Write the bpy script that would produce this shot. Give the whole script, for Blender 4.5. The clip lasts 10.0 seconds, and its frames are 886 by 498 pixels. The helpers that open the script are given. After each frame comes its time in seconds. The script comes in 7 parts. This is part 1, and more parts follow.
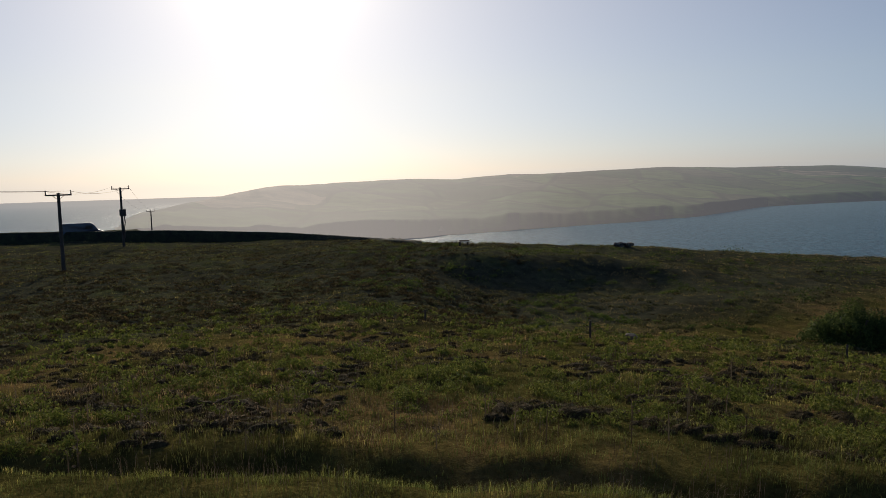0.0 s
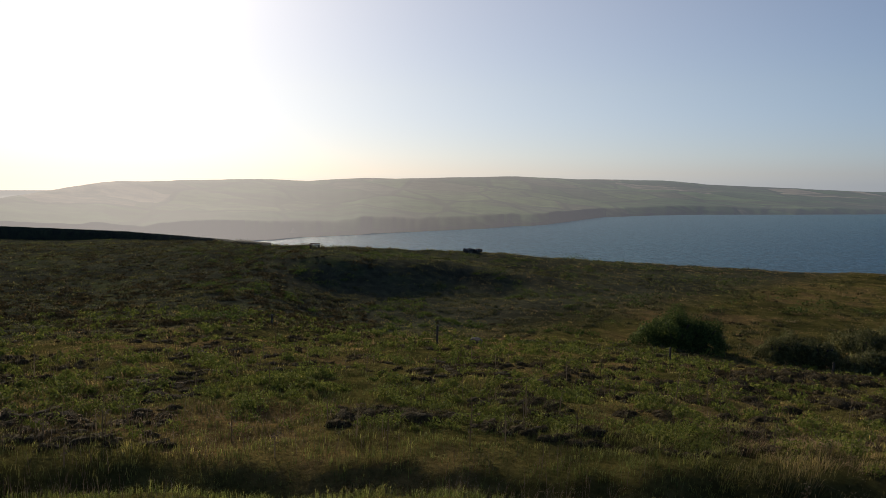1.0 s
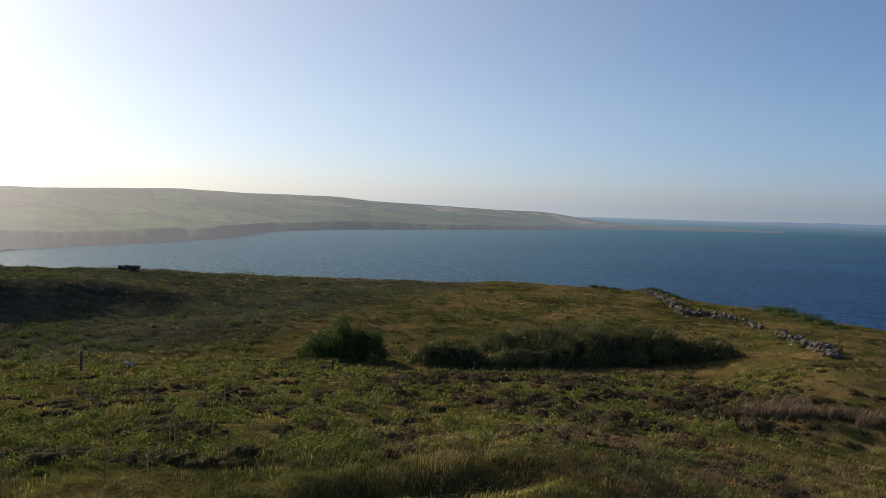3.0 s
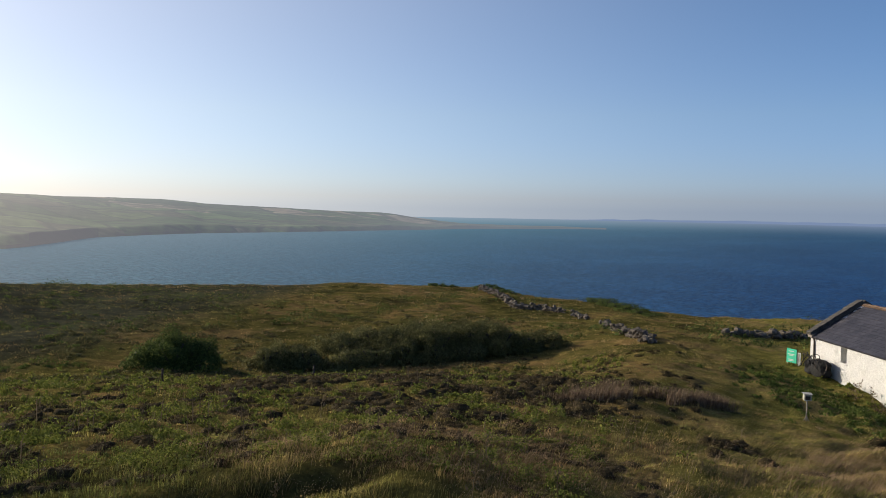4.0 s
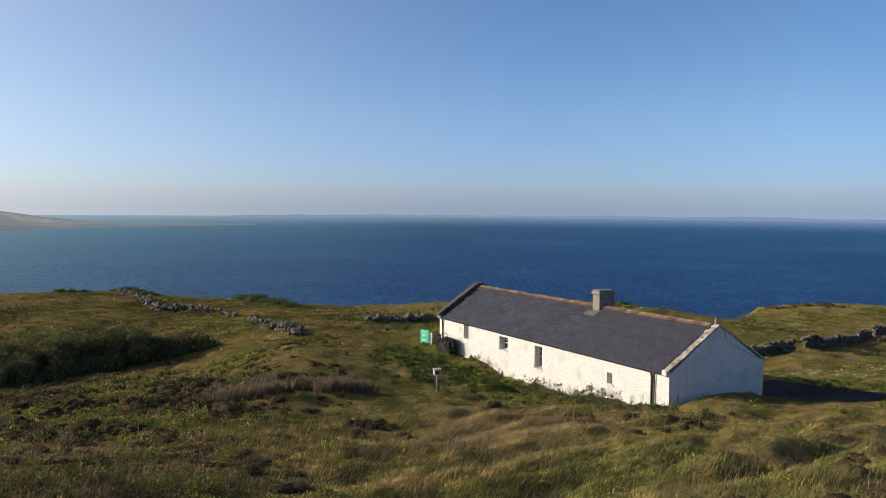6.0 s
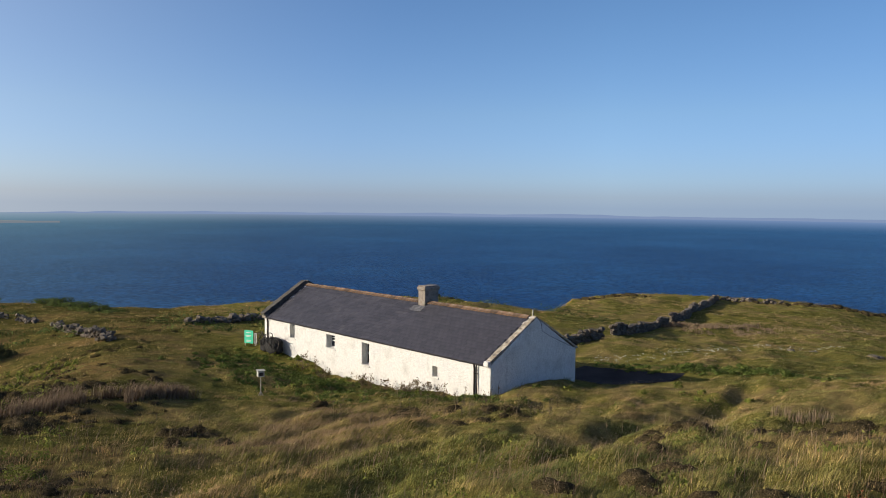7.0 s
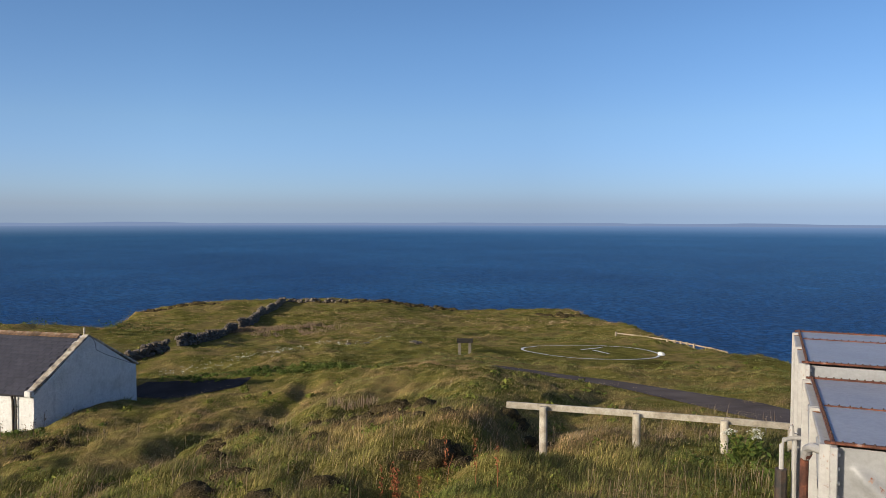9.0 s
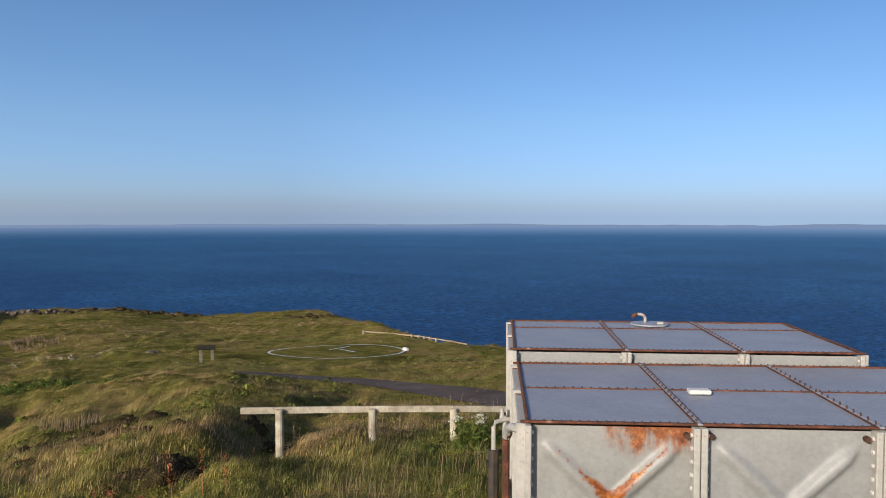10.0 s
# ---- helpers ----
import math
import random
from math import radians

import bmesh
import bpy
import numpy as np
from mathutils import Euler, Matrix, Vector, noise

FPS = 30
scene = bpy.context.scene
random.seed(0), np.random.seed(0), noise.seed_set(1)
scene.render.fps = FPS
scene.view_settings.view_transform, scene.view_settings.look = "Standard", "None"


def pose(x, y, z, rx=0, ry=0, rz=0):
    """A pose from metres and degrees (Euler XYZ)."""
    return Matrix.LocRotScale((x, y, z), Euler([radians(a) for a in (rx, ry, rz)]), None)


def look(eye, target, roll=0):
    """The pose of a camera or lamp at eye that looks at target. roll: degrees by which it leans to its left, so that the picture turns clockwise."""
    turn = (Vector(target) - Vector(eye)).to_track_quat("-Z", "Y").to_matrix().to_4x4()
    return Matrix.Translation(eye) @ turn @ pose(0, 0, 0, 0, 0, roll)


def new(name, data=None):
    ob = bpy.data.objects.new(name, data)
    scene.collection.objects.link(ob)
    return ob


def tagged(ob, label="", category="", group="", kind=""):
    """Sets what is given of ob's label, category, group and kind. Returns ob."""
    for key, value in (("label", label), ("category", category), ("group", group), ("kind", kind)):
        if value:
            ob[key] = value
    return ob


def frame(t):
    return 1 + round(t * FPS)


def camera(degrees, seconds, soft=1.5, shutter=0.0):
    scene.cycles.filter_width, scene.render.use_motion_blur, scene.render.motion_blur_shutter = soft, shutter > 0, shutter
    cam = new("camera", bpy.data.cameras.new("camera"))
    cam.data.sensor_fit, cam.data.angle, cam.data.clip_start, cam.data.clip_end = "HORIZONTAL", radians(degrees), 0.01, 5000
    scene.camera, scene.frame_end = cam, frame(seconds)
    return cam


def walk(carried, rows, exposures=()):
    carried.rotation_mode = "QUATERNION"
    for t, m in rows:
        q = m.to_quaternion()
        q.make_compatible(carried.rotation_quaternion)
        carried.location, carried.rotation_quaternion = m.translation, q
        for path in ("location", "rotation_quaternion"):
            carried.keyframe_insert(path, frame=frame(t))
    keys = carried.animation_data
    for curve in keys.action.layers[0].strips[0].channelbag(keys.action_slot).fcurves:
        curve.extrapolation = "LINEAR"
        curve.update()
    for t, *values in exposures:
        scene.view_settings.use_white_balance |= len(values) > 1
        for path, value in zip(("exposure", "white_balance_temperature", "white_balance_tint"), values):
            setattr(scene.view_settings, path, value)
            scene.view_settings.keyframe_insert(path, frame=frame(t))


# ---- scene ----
cam = camera(60.79, 10.0, 0.8)
EYE = 2.8
ROWS = [
    (0.0, -0.005, -0.000, 0.000, -0.00, -5.18, 1.60),
    (0.5, 0.045, 0.008, 0.006, -5.43, -5.14, 0.44),
    (1.0, 0.111, 0.012, 0.020, -10.99, -5.00, -0.44),
    (1.5, 0.187, -0.000, 0.016, -17.94, -4.79, -1.25),
    (2.0, 0.288, 0.004, 0.026, -23.37, -4.37, -1.73),
    (2.5, 0.366, -0.002, 0.029, -29.24, -3.85, -1.87),
    (4.0, 0.490, -0.165, -0.005, -47.68, -3.10, -1.01),
    (4.5, 0.519, -0.234, -0.007, -53.48, -3.08, -0.90),
    (5.0, 0.529, -0.280, -0.006, -61.07, -3.22, -0.62),
    (5.5, 0.550, -0.294, -0.012, -67.69, -3.14, -0.53),
    (7.0, 0.694, -0.472, -0.020, -86.78, -3.21, -0.67),
    (7.5, 0.714, -0.529, -0.032, -94.02, -3.08, -0.97),
    (8.0, 0.710, -0.572, -0.030, -102.42, -2.83, -1.07),
    (8.5, 0.644, -0.627, -0.023, -110.90, -3.06, -0.71),
    (9.0, 0.573, -0.763, 0.001, -118.68, -2.50, -0.13),
    (9.5, 0.513, -0.914, -0.012, -129.59, -2.12, -0.07),
    (10.0, 0.482, -1.053, -0.032, -137.47, -2.40, -0.04),
]
EXPO = [(0.0, -0.50), (0.5, -0.42), (1.5, -0.26), (2.5, 0.02), (4.5, 0.38), (5.0, 0.45), (7.0, 0.47), (8.5, 0.45), (10.0, 0.38)]
walk(cam, [(t, pose(x, y, EYE + z, 90 + pitch, roll, yaw)) for t, x, y, z, yaw, pitch, roll in ROWS], EXPO)

# ---- sky and sun ----
SUN_AZ, SUN_EL = -12.0, 19.5
SUN_DIR = Vector((math.sin(radians(SUN_AZ)) * math.cos(radians(SUN_EL)), math.cos(radians(SUN_AZ)) * math.cos(radians(SUN_EL)), math.sin(radians(SUN_EL))))
SEA_Z = EYE - 60.0

world = bpy.data.worlds.new("sky")
scene.world = world
world.use_nodes = True
wn, wl = world.node_tree.nodes, world.node_tree.links
wn.clear()
sky = wn.new("ShaderNodeTexSky")
sky.sky_type = "NISHITA"
sky.sun_disc = False
sky.sun_elevation, sky.sun_rotation = radians(SUN_EL), radians(SUN_AZ)
sv_ = wn.new("ShaderNodeTexCoord")
sp_ = wn.new("ShaderNodeSeparateXYZ")
mx_ = wn.new("ShaderNodeMath")
mx_.operation = "MAXIMUM"
mx_.inputs[1].default_value = 0.014
cb_ = wn.new("ShaderNodeCombineXYZ")
wl.new(sv_.outputs["Generated"], sp_.inputs[0])
wl.new(sp_.outputs["Z"], mx_.inputs[0])
wl.new(sp_.outputs["X"], cb_.inputs[0])
wl.new(sp_.outputs["Y"], cb_.inputs[1])
wl.new(mx_.outputs[0], cb_.inputs[2])
wl.new(cb_.outputs[0], sky.inputs["Vector"])
sky.altitude, sky.air_density, sky.dust_density, sky.ozone_density = 0, 1.0, 0.3, 3.0
bg = wn.new("ShaderNodeBackground")
bg.inputs["Strength"].default_value = 0.11
# the bright aureole of sea haze round the sun
co = wn.new("ShaderNodeTexCoord")
dot = wn.new("ShaderNodeVectorMath")
dot.operation = "DOT_PRODUCT"
dot.inputs[1].default_value = SUN_DIR
wl.new(co.outputs["Generated"], dot.inputs[0])
clampn = wn.new("ShaderNodeMath")
clampn.operation = "MAXIMUM"
clampn.inputs[1].default_value = 0.0
wl.new(dot.outputs["Value"], clampn.inputs[0])
aur = None
for power, gain in ((200.0, 14.0), (30.0, 3.5), (6.0, 2.3), (2.2, 2.3), (1.0, 0.68)):
    pw = wn.new("ShaderNodeMath")
    pw.operation = "POWER"
    pw.inputs[1].default_value = power
    wl.new(clampn.outputs[0], pw.inputs[0])
    mu = wn.new("ShaderNodeMath")
    mu.operation = "MULTIPLY"
    mu.inputs[1].default_value = gain
    wl.new(pw.outputs[0], mu.inputs[0])
    if aur is None:
        aur = mu
    else:
        ad = wn.new("ShaderNodeMath")
        wl.new(aur.outputs[0], ad.inputs[0])
        wl.new(mu.outputs[0], ad.inputs[1])
        aur = ad
sc = wn.new("ShaderNodeVectorMath")
sc.operation = "SCALE"
sc.inputs[0].default_value = (1.0, 0.865, 0.63)
wl.new(aur.outputs[0], sc.inputs["Scale"])
# clear northern air: deeper blue overhead, lavender sea haze low down
sepz = wn.new("ShaderNodeSeparateXYZ")
wl.new(co.outputs["Generated"], sepz.inputs[0])
tint = wn.new("ShaderNodeValToRGB")
TINTS = [(0.0, (0.44, 0.57, 1.02)), (0.010, (0.49, 0.62, 1.06)), (0.035, (0.55, 0.68, 1.06)), (0.12, (0.65, 0.735, 0.94)), (0.32, (0.60, 0.71, 0.88)), (1.0, (0.42, 0.60, 1.0))]
while len(tint.color_ramp.elements) < len(TINTS):
    tint.color_ramp.elements.new(0.5)
for e, (p, c) in zip(tint.color_ramp.elements, TINTS):
    e.position, e.color = p, (*c, 1)
wl.new(sepz.outputs["Z"], tint.inputs["Fac"])
mulv = wn.new("ShaderNodeVectorMath")
mulv.operation = "MULTIPLY"
wl.new(sky.outputs[0], mulv.inputs[0])
wl.new(tint.outputs[0], mulv.inputs[1])
addv = wn.new("ShaderNodeVectorMath")
wl.new(mulv.outputs[0], addv.inputs[0])
wl.new(sc.outputs[0], addv.inputs[1])
# how the haze thins and deepens round the compass from the sun, aloft and close to the horizon
flat_ = wn.new("ShaderNodeVectorMath")
flat_.operation = "MULTIPLY"
flat_.inputs[1].default_value = (1, 1, 0)
wl.new(co.outputs["Generated"], flat_.inputs[0])
unit_ = wn.new("ShaderNodeVectorMath")
unit_.operation = "NORMALIZE"
wl.new(flat_.outputs[0], unit_.inputs[0])
turn_ = wn.new("ShaderNodeVectorMath")
turn_.operation = "DOT_PRODUCT"
turn_.inputs[1].default_value = (math.sin(radians(SUN_AZ)), math.cos(radians(SUN_AZ)), 0)
wl.new(unit_.outputs[0], turn_.inputs[0])
half_ = wn.new("ShaderNodeMath")
half_.operation = "MULTIPLY_ADD"
half_.inputs[1].default_value = half_.inputs[2].default_value = 0.5
wl.new(turn_.outputs["Value"], half_.inputs[0])


def compass_ramp(stops):
    r = wn.new("ShaderNodeValToRGB")
    while len(r.color_ramp.elements) < len(stops):
        r.color_ramp.elements.new(0.5)
    for e, (p, c) in zip(r.color_ramp.elements, stops):
        e.position, e.color = p, (*c, 1)
    wl.new(half_.outputs[0], r.inputs["Fac"])
    return r.outputs["Color"]


aloft = compass_ramp([(0.0, (0.84, 0.90, 0.92)), (0.13, (0.85, 0.90, 0.91)), (0.32, (1.02, 1.06, 1.04)), (0.50, (1.03, 1.03, 1.03)), (0.85, (0.95, 0.90, 0.85)), (1.0, (0.93, 0.86, 0.80))])
low = compass_ramp([(0.0, (0.90, 0.885, 0.96)), (0.13, (0.83, 0.81, 0.88)), (0.32, (0.97, 0.945, 1.01)), (0.50, (0.98, 0.96, 1.02)), (0.85, (1.03, 1.02, 1.02)), (1.0, (1.0, 0.98, 0.95))])
lowness = wn.new("ShaderNodeMapRange")
lowness.inputs["From Min"].default_value, lowness.inputs["From Max"].default_value = 0.22, 0.02
wl.new(sepz.outputs["Z"], lowness.inputs["Value"])
lowmix = wn.new("ShaderNodeMix")
lowmix.data_type = "RGBA"
lowmix.inputs[6].default_value = (1, 1, 1, 1)
wl.new(lowness.outputs[0], lowmix.inputs[0])
wl.new(low, lowmix.inputs[7])
whole = addv
for c in (aloft, lowmix.outputs[2]):
    mv = wn.new("ShaderNodeVectorMath")
    mv.operation = "MULTIPLY"
    wl.new(whole.outputs[0], mv.inputs[0])
    wl.new(c, mv.inputs[1])
    whole = mv
wl.new(whole.outputs[0], bg.inputs["Color"])
wo = wn.new("ShaderNodeOutputWorld")
wl.new(bg.outputs[0], wo.inputs[0])

sun = new("sun", bpy.data.lights.new("sun", "SUN"))
sun.data.energy, sun.data.angle, sun.data.color = 4.2, radians(0.55), (1.0, 0.89, 0.72)
sun.matrix_world = look(SUN_DIR * 50, (0, 0, 0))


# ---- materials ----
def principled(name, color, rough=0.8, metal=0.0, spec=0.4):
    m = bpy.data.materials.new(name)
    m.use_nodes = True
    b = m.node_tree.nodes["Principled BSDF"]
    b.inputs["Base Color"].default_value = (*color, 1)
    b.inputs["Roughness"].default_value = rough
    b.inputs["Metallic"].default_value = metal
    b.inputs["Specular IOR Level"].default_value = spec
    return m, m.node_tree.nodes, m.node_tree.links, b


def noise_tex(nodes, links, vec, scale, detail=4.0, rough=0.55, distort=0.0):
    n = nodes.new("ShaderNodeTexNoise")
    n.inputs["Scale"].default_value = scale
    n.inputs["Detail"].default_value = detail
    n.inputs["Roughness"].default_value = rough
    n.inputs["Distortion"].default_value = distort
    links.new(vec, n.inputs["Vector"])
    return n.outputs["Fac"]


def ramp(nodes, links, fac, stops):
    r = nodes.new("ShaderNodeValToRGB")
    while len(r.color_ramp.elements) < len(stops):
        r.color_ramp.elements.new(0.5)
    for e, (p, c) in zip(r.color_ramp.elements, stops):
        e.position = p
        e.color = (*c, 1) if len(c) == 3 else c
    links.new(fac, r.inputs["Fac"])
    return r.outputs["Color"]


def mix(nodes, links, fac, a, b, kind="MIX"):
    m = nodes.new("ShaderNodeMix")
    m.data_type, m.blend_type = "RGBA", kind
    for sock, v in ((m.inputs[0], fac), (m.inputs[6], a), (m.inputs[7], b)):
        if isinstance(v, (int, float)):
            sock.default_value = v
        elif isinstance(v, tuple):
            sock.default_value = (*v, 1)
        else:
            links.new(v, sock)
    return m.outputs[2]


def coords(nodes, kind="Object"):
    return nodes.new("ShaderNodeTexCoord").outputs[kind]


def bump(nodes, links, height, b, strength=0.4, dist=0.02):
    n = nodes.new("ShaderNodeBump")
    n.inputs["Strength"].default_value = strength
    n.inputs["Distance"].default_value = dist
    links.new(height, n.inputs["Height"])
    links.new(n.outputs[0], b.inputs["Normal"])


def surface(name, stops, scale=3.0, rough=0.8, metal=0.0, spec=0.4, fine=40.0, fine_amount=0.35, bump_strength=0.3, bump_dist=0.01, vary=0.0):
    """A colour ramp over broad stains, darkened and lightened by fine grain, with the grain as relief."""
    m, n, l, b = principled(name, stops[0][1], rough, metal, spec)
    v = coords(n)
    col = ramp(n, l, noise_tex(n, l, v, scale, 5.0, 0.6), stops)
    f = noise_tex(n, l, v, fine, 3.0, 0.6)
    col = mix(n, l, fine_amount, col, ramp(n, l, f, [(0.3, (0.25, 0.25, 0.25)), (0.7, (1.0, 1.0, 1.0))]), "MULTIPLY")
    if vary:
        oi = n.new("ShaderNodeObjectInfo").outputs["Random"]
        col = mix(n, l, vary, col, ramp(n, l, oi, [(0.0, (0.35, 0.34, 0.33)), (1.0, (1.25, 1.2, 1.15))]), "MULTIPLY")
    l.new(col, b.inputs["Base Color"])
    bump(n, l, f, b, bump_strength, bump_dist)
    return m


# broad vegetation colours that ground and grass share, laid out over the plan
def heath_colour(n, l, v):
    patch = noise_tex(n, l, v, 0.16, 5.0, 0.6, 0.4)
    col = ramp(n, l, patch, [(0.30, (0.10, 0.085, 0.030)), (0.40, (0.155, 0.145, 0.040)), (0.50, (0.21, 0.180, 0.052)), (0.58, (0.28, 0.205, 0.090)), (0.68, (0.165, 0.155, 0.040))])
    small = noise_tex(n, l, v, 1.3, 4.0, 0.6)
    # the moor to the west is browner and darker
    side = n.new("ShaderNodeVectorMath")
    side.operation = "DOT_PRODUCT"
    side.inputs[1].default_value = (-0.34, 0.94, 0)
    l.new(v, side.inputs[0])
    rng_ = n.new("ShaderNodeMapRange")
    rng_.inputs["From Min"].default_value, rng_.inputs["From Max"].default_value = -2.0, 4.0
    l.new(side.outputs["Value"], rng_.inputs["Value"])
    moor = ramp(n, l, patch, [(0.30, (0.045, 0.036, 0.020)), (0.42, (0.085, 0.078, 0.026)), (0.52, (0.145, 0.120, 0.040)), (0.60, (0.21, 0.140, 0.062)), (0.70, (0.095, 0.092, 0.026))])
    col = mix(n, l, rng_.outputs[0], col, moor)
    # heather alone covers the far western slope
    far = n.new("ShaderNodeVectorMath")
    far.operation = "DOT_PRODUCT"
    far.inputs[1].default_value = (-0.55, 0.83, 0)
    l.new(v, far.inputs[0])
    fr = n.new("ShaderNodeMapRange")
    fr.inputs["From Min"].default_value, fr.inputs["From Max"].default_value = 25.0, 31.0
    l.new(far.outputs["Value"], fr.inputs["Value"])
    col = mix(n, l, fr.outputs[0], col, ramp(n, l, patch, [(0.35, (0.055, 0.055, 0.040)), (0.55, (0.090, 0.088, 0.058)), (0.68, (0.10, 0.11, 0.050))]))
    return mix(n, l, 0.75, col, ramp(n, l, small, [(0.32, (0.5, 0.52, 0.45)), (0.5, (0.92, 0.94, 0.85)), (0.68, (1.4, 1.3, 1.1))]), "MULTIPLY")


def make_heath():
    m, n, l, b = principled("heath_ground", (0.1, 0.1, 0.03), 1.0, 0, 0.0)
    v = coords(n)
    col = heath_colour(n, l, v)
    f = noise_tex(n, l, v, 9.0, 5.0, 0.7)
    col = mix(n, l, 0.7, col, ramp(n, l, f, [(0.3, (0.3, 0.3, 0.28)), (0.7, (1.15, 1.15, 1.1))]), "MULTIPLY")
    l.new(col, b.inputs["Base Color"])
    bump(n, l, f, b, 0.8, 0.12)
    return m


HEATH = make_heath()


def make_sea():
    m, n, l, b = principled("sea_water", (0.010, 0.045, 0.105), 0.45, 0, 0.05)
    v = coords(n)
    mp = n.new("ShaderNodeMapping")
    mp.inputs["Scale"].default_value = (1.0, 1.15, 1.0)
    mp.inputs["Rotation"].default_value = (0, 0, radians(70))
    l.new(v, mp.inputs["Vector"])
    waves = noise_tex(n, l, mp.outputs[0], 0.24, 7.0, 0.72, 0.3)
    swell = noise_tex(n, l, mp.outputs[0], 0.022, 5.0, 0.62, 0.3)
    broad = noise_tex(n, l, mp.outputs[0], 0.004, 6.0, 0.6)
    col = ramp(n, l, broad, [(0.35, (0.004, 0.032, 0.112)), (0.50, (0.006, 0.042, 0.135)), (0.65, (0.011, 0.064, 0.170))])
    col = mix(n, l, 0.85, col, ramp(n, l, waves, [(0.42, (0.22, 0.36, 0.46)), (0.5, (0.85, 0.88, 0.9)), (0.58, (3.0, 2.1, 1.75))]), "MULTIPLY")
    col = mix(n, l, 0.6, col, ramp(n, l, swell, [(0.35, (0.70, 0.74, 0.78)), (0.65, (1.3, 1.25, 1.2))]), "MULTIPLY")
    # haze and sky reflection put into the bay's colour: greyer towards the sun
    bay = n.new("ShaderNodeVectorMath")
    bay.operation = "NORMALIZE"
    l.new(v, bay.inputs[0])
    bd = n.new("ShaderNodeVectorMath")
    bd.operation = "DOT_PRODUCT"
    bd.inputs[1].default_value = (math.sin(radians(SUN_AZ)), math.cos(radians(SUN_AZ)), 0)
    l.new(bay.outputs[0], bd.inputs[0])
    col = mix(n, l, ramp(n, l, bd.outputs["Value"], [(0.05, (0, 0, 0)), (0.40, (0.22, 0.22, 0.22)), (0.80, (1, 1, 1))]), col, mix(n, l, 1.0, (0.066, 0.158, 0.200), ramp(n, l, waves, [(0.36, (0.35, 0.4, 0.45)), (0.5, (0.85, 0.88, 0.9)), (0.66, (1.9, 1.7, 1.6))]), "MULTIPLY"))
    caps = noise_tex(n, l, mp.outputs[0], 0.075, 8.0, 0.72)
    col = mix(n, l, ramp(n, l, caps, [(0.735, (0, 0, 0)), (0.76, (1, 1, 1))]), col, (0.5, 0.53, 0.56))
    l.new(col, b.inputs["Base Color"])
    bump(n, l, waves, b, 0.9, 1.4)
    # sea haze mixed in as glow over far water, thicker towards the low sun
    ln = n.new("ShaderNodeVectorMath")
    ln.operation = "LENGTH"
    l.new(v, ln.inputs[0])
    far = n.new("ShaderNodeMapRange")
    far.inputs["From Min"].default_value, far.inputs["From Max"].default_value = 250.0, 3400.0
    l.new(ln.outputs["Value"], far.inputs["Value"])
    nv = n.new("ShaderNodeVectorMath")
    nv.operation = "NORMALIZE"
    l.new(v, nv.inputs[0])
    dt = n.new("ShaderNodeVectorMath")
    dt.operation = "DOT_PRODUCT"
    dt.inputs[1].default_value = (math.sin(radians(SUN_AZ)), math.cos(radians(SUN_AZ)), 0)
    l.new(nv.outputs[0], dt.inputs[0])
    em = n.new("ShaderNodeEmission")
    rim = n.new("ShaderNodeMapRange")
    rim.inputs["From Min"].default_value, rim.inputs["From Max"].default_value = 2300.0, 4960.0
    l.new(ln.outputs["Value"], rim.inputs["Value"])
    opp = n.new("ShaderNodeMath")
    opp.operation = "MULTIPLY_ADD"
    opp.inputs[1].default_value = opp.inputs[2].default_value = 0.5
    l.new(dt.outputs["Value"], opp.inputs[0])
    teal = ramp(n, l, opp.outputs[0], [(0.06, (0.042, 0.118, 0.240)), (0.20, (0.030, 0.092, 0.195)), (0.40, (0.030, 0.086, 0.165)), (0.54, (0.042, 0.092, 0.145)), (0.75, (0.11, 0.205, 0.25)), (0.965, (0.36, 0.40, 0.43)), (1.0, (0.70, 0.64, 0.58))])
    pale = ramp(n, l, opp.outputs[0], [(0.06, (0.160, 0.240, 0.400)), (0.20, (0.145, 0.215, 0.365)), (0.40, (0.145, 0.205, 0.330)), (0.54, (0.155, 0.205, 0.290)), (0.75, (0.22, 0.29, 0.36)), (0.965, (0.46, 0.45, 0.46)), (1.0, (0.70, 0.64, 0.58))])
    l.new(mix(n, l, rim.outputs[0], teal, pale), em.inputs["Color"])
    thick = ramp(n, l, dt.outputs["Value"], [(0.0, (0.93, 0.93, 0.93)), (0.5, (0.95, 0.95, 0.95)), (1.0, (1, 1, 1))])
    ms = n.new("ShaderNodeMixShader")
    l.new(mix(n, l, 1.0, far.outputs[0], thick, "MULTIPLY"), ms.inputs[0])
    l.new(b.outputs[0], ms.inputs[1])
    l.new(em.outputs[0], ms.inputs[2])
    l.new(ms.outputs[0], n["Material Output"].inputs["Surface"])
    return m


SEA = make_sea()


# ---- mesh helpers ----
def mesh_object(name, verts, faces, material, parent=None, smooth=False):
    me = bpy.data.meshes.new(name)
    me.from_pydata(verts, [], faces)
    me.materials.append(material)
    if smooth:
        me.polygons.foreach_set("use_smooth", [True] * len(me.polygons))
    me.update()
    ob = new(name, me)
    ob.parent = parent
    return ob


def part(name, bm, material, parent=None, label="", smooth=False):
    me = bpy.data.meshes.new(name)
    bm.normal_update()
    bm.to_mesh(me)
    bm.free()
    me.materials.append(material)
    if smooth:
        me.polygons.foreach_set("use_smooth", [True] * len(me.polygons))
    ob = new(name, me)
    ob.parent = parent
    if label:
        ob["label"] = label
    return ob


def thing(name, m, label, category, group=""):
    ob = new(name)
    ob.matrix_basis = m
    return tagged(ob, label, category, group)


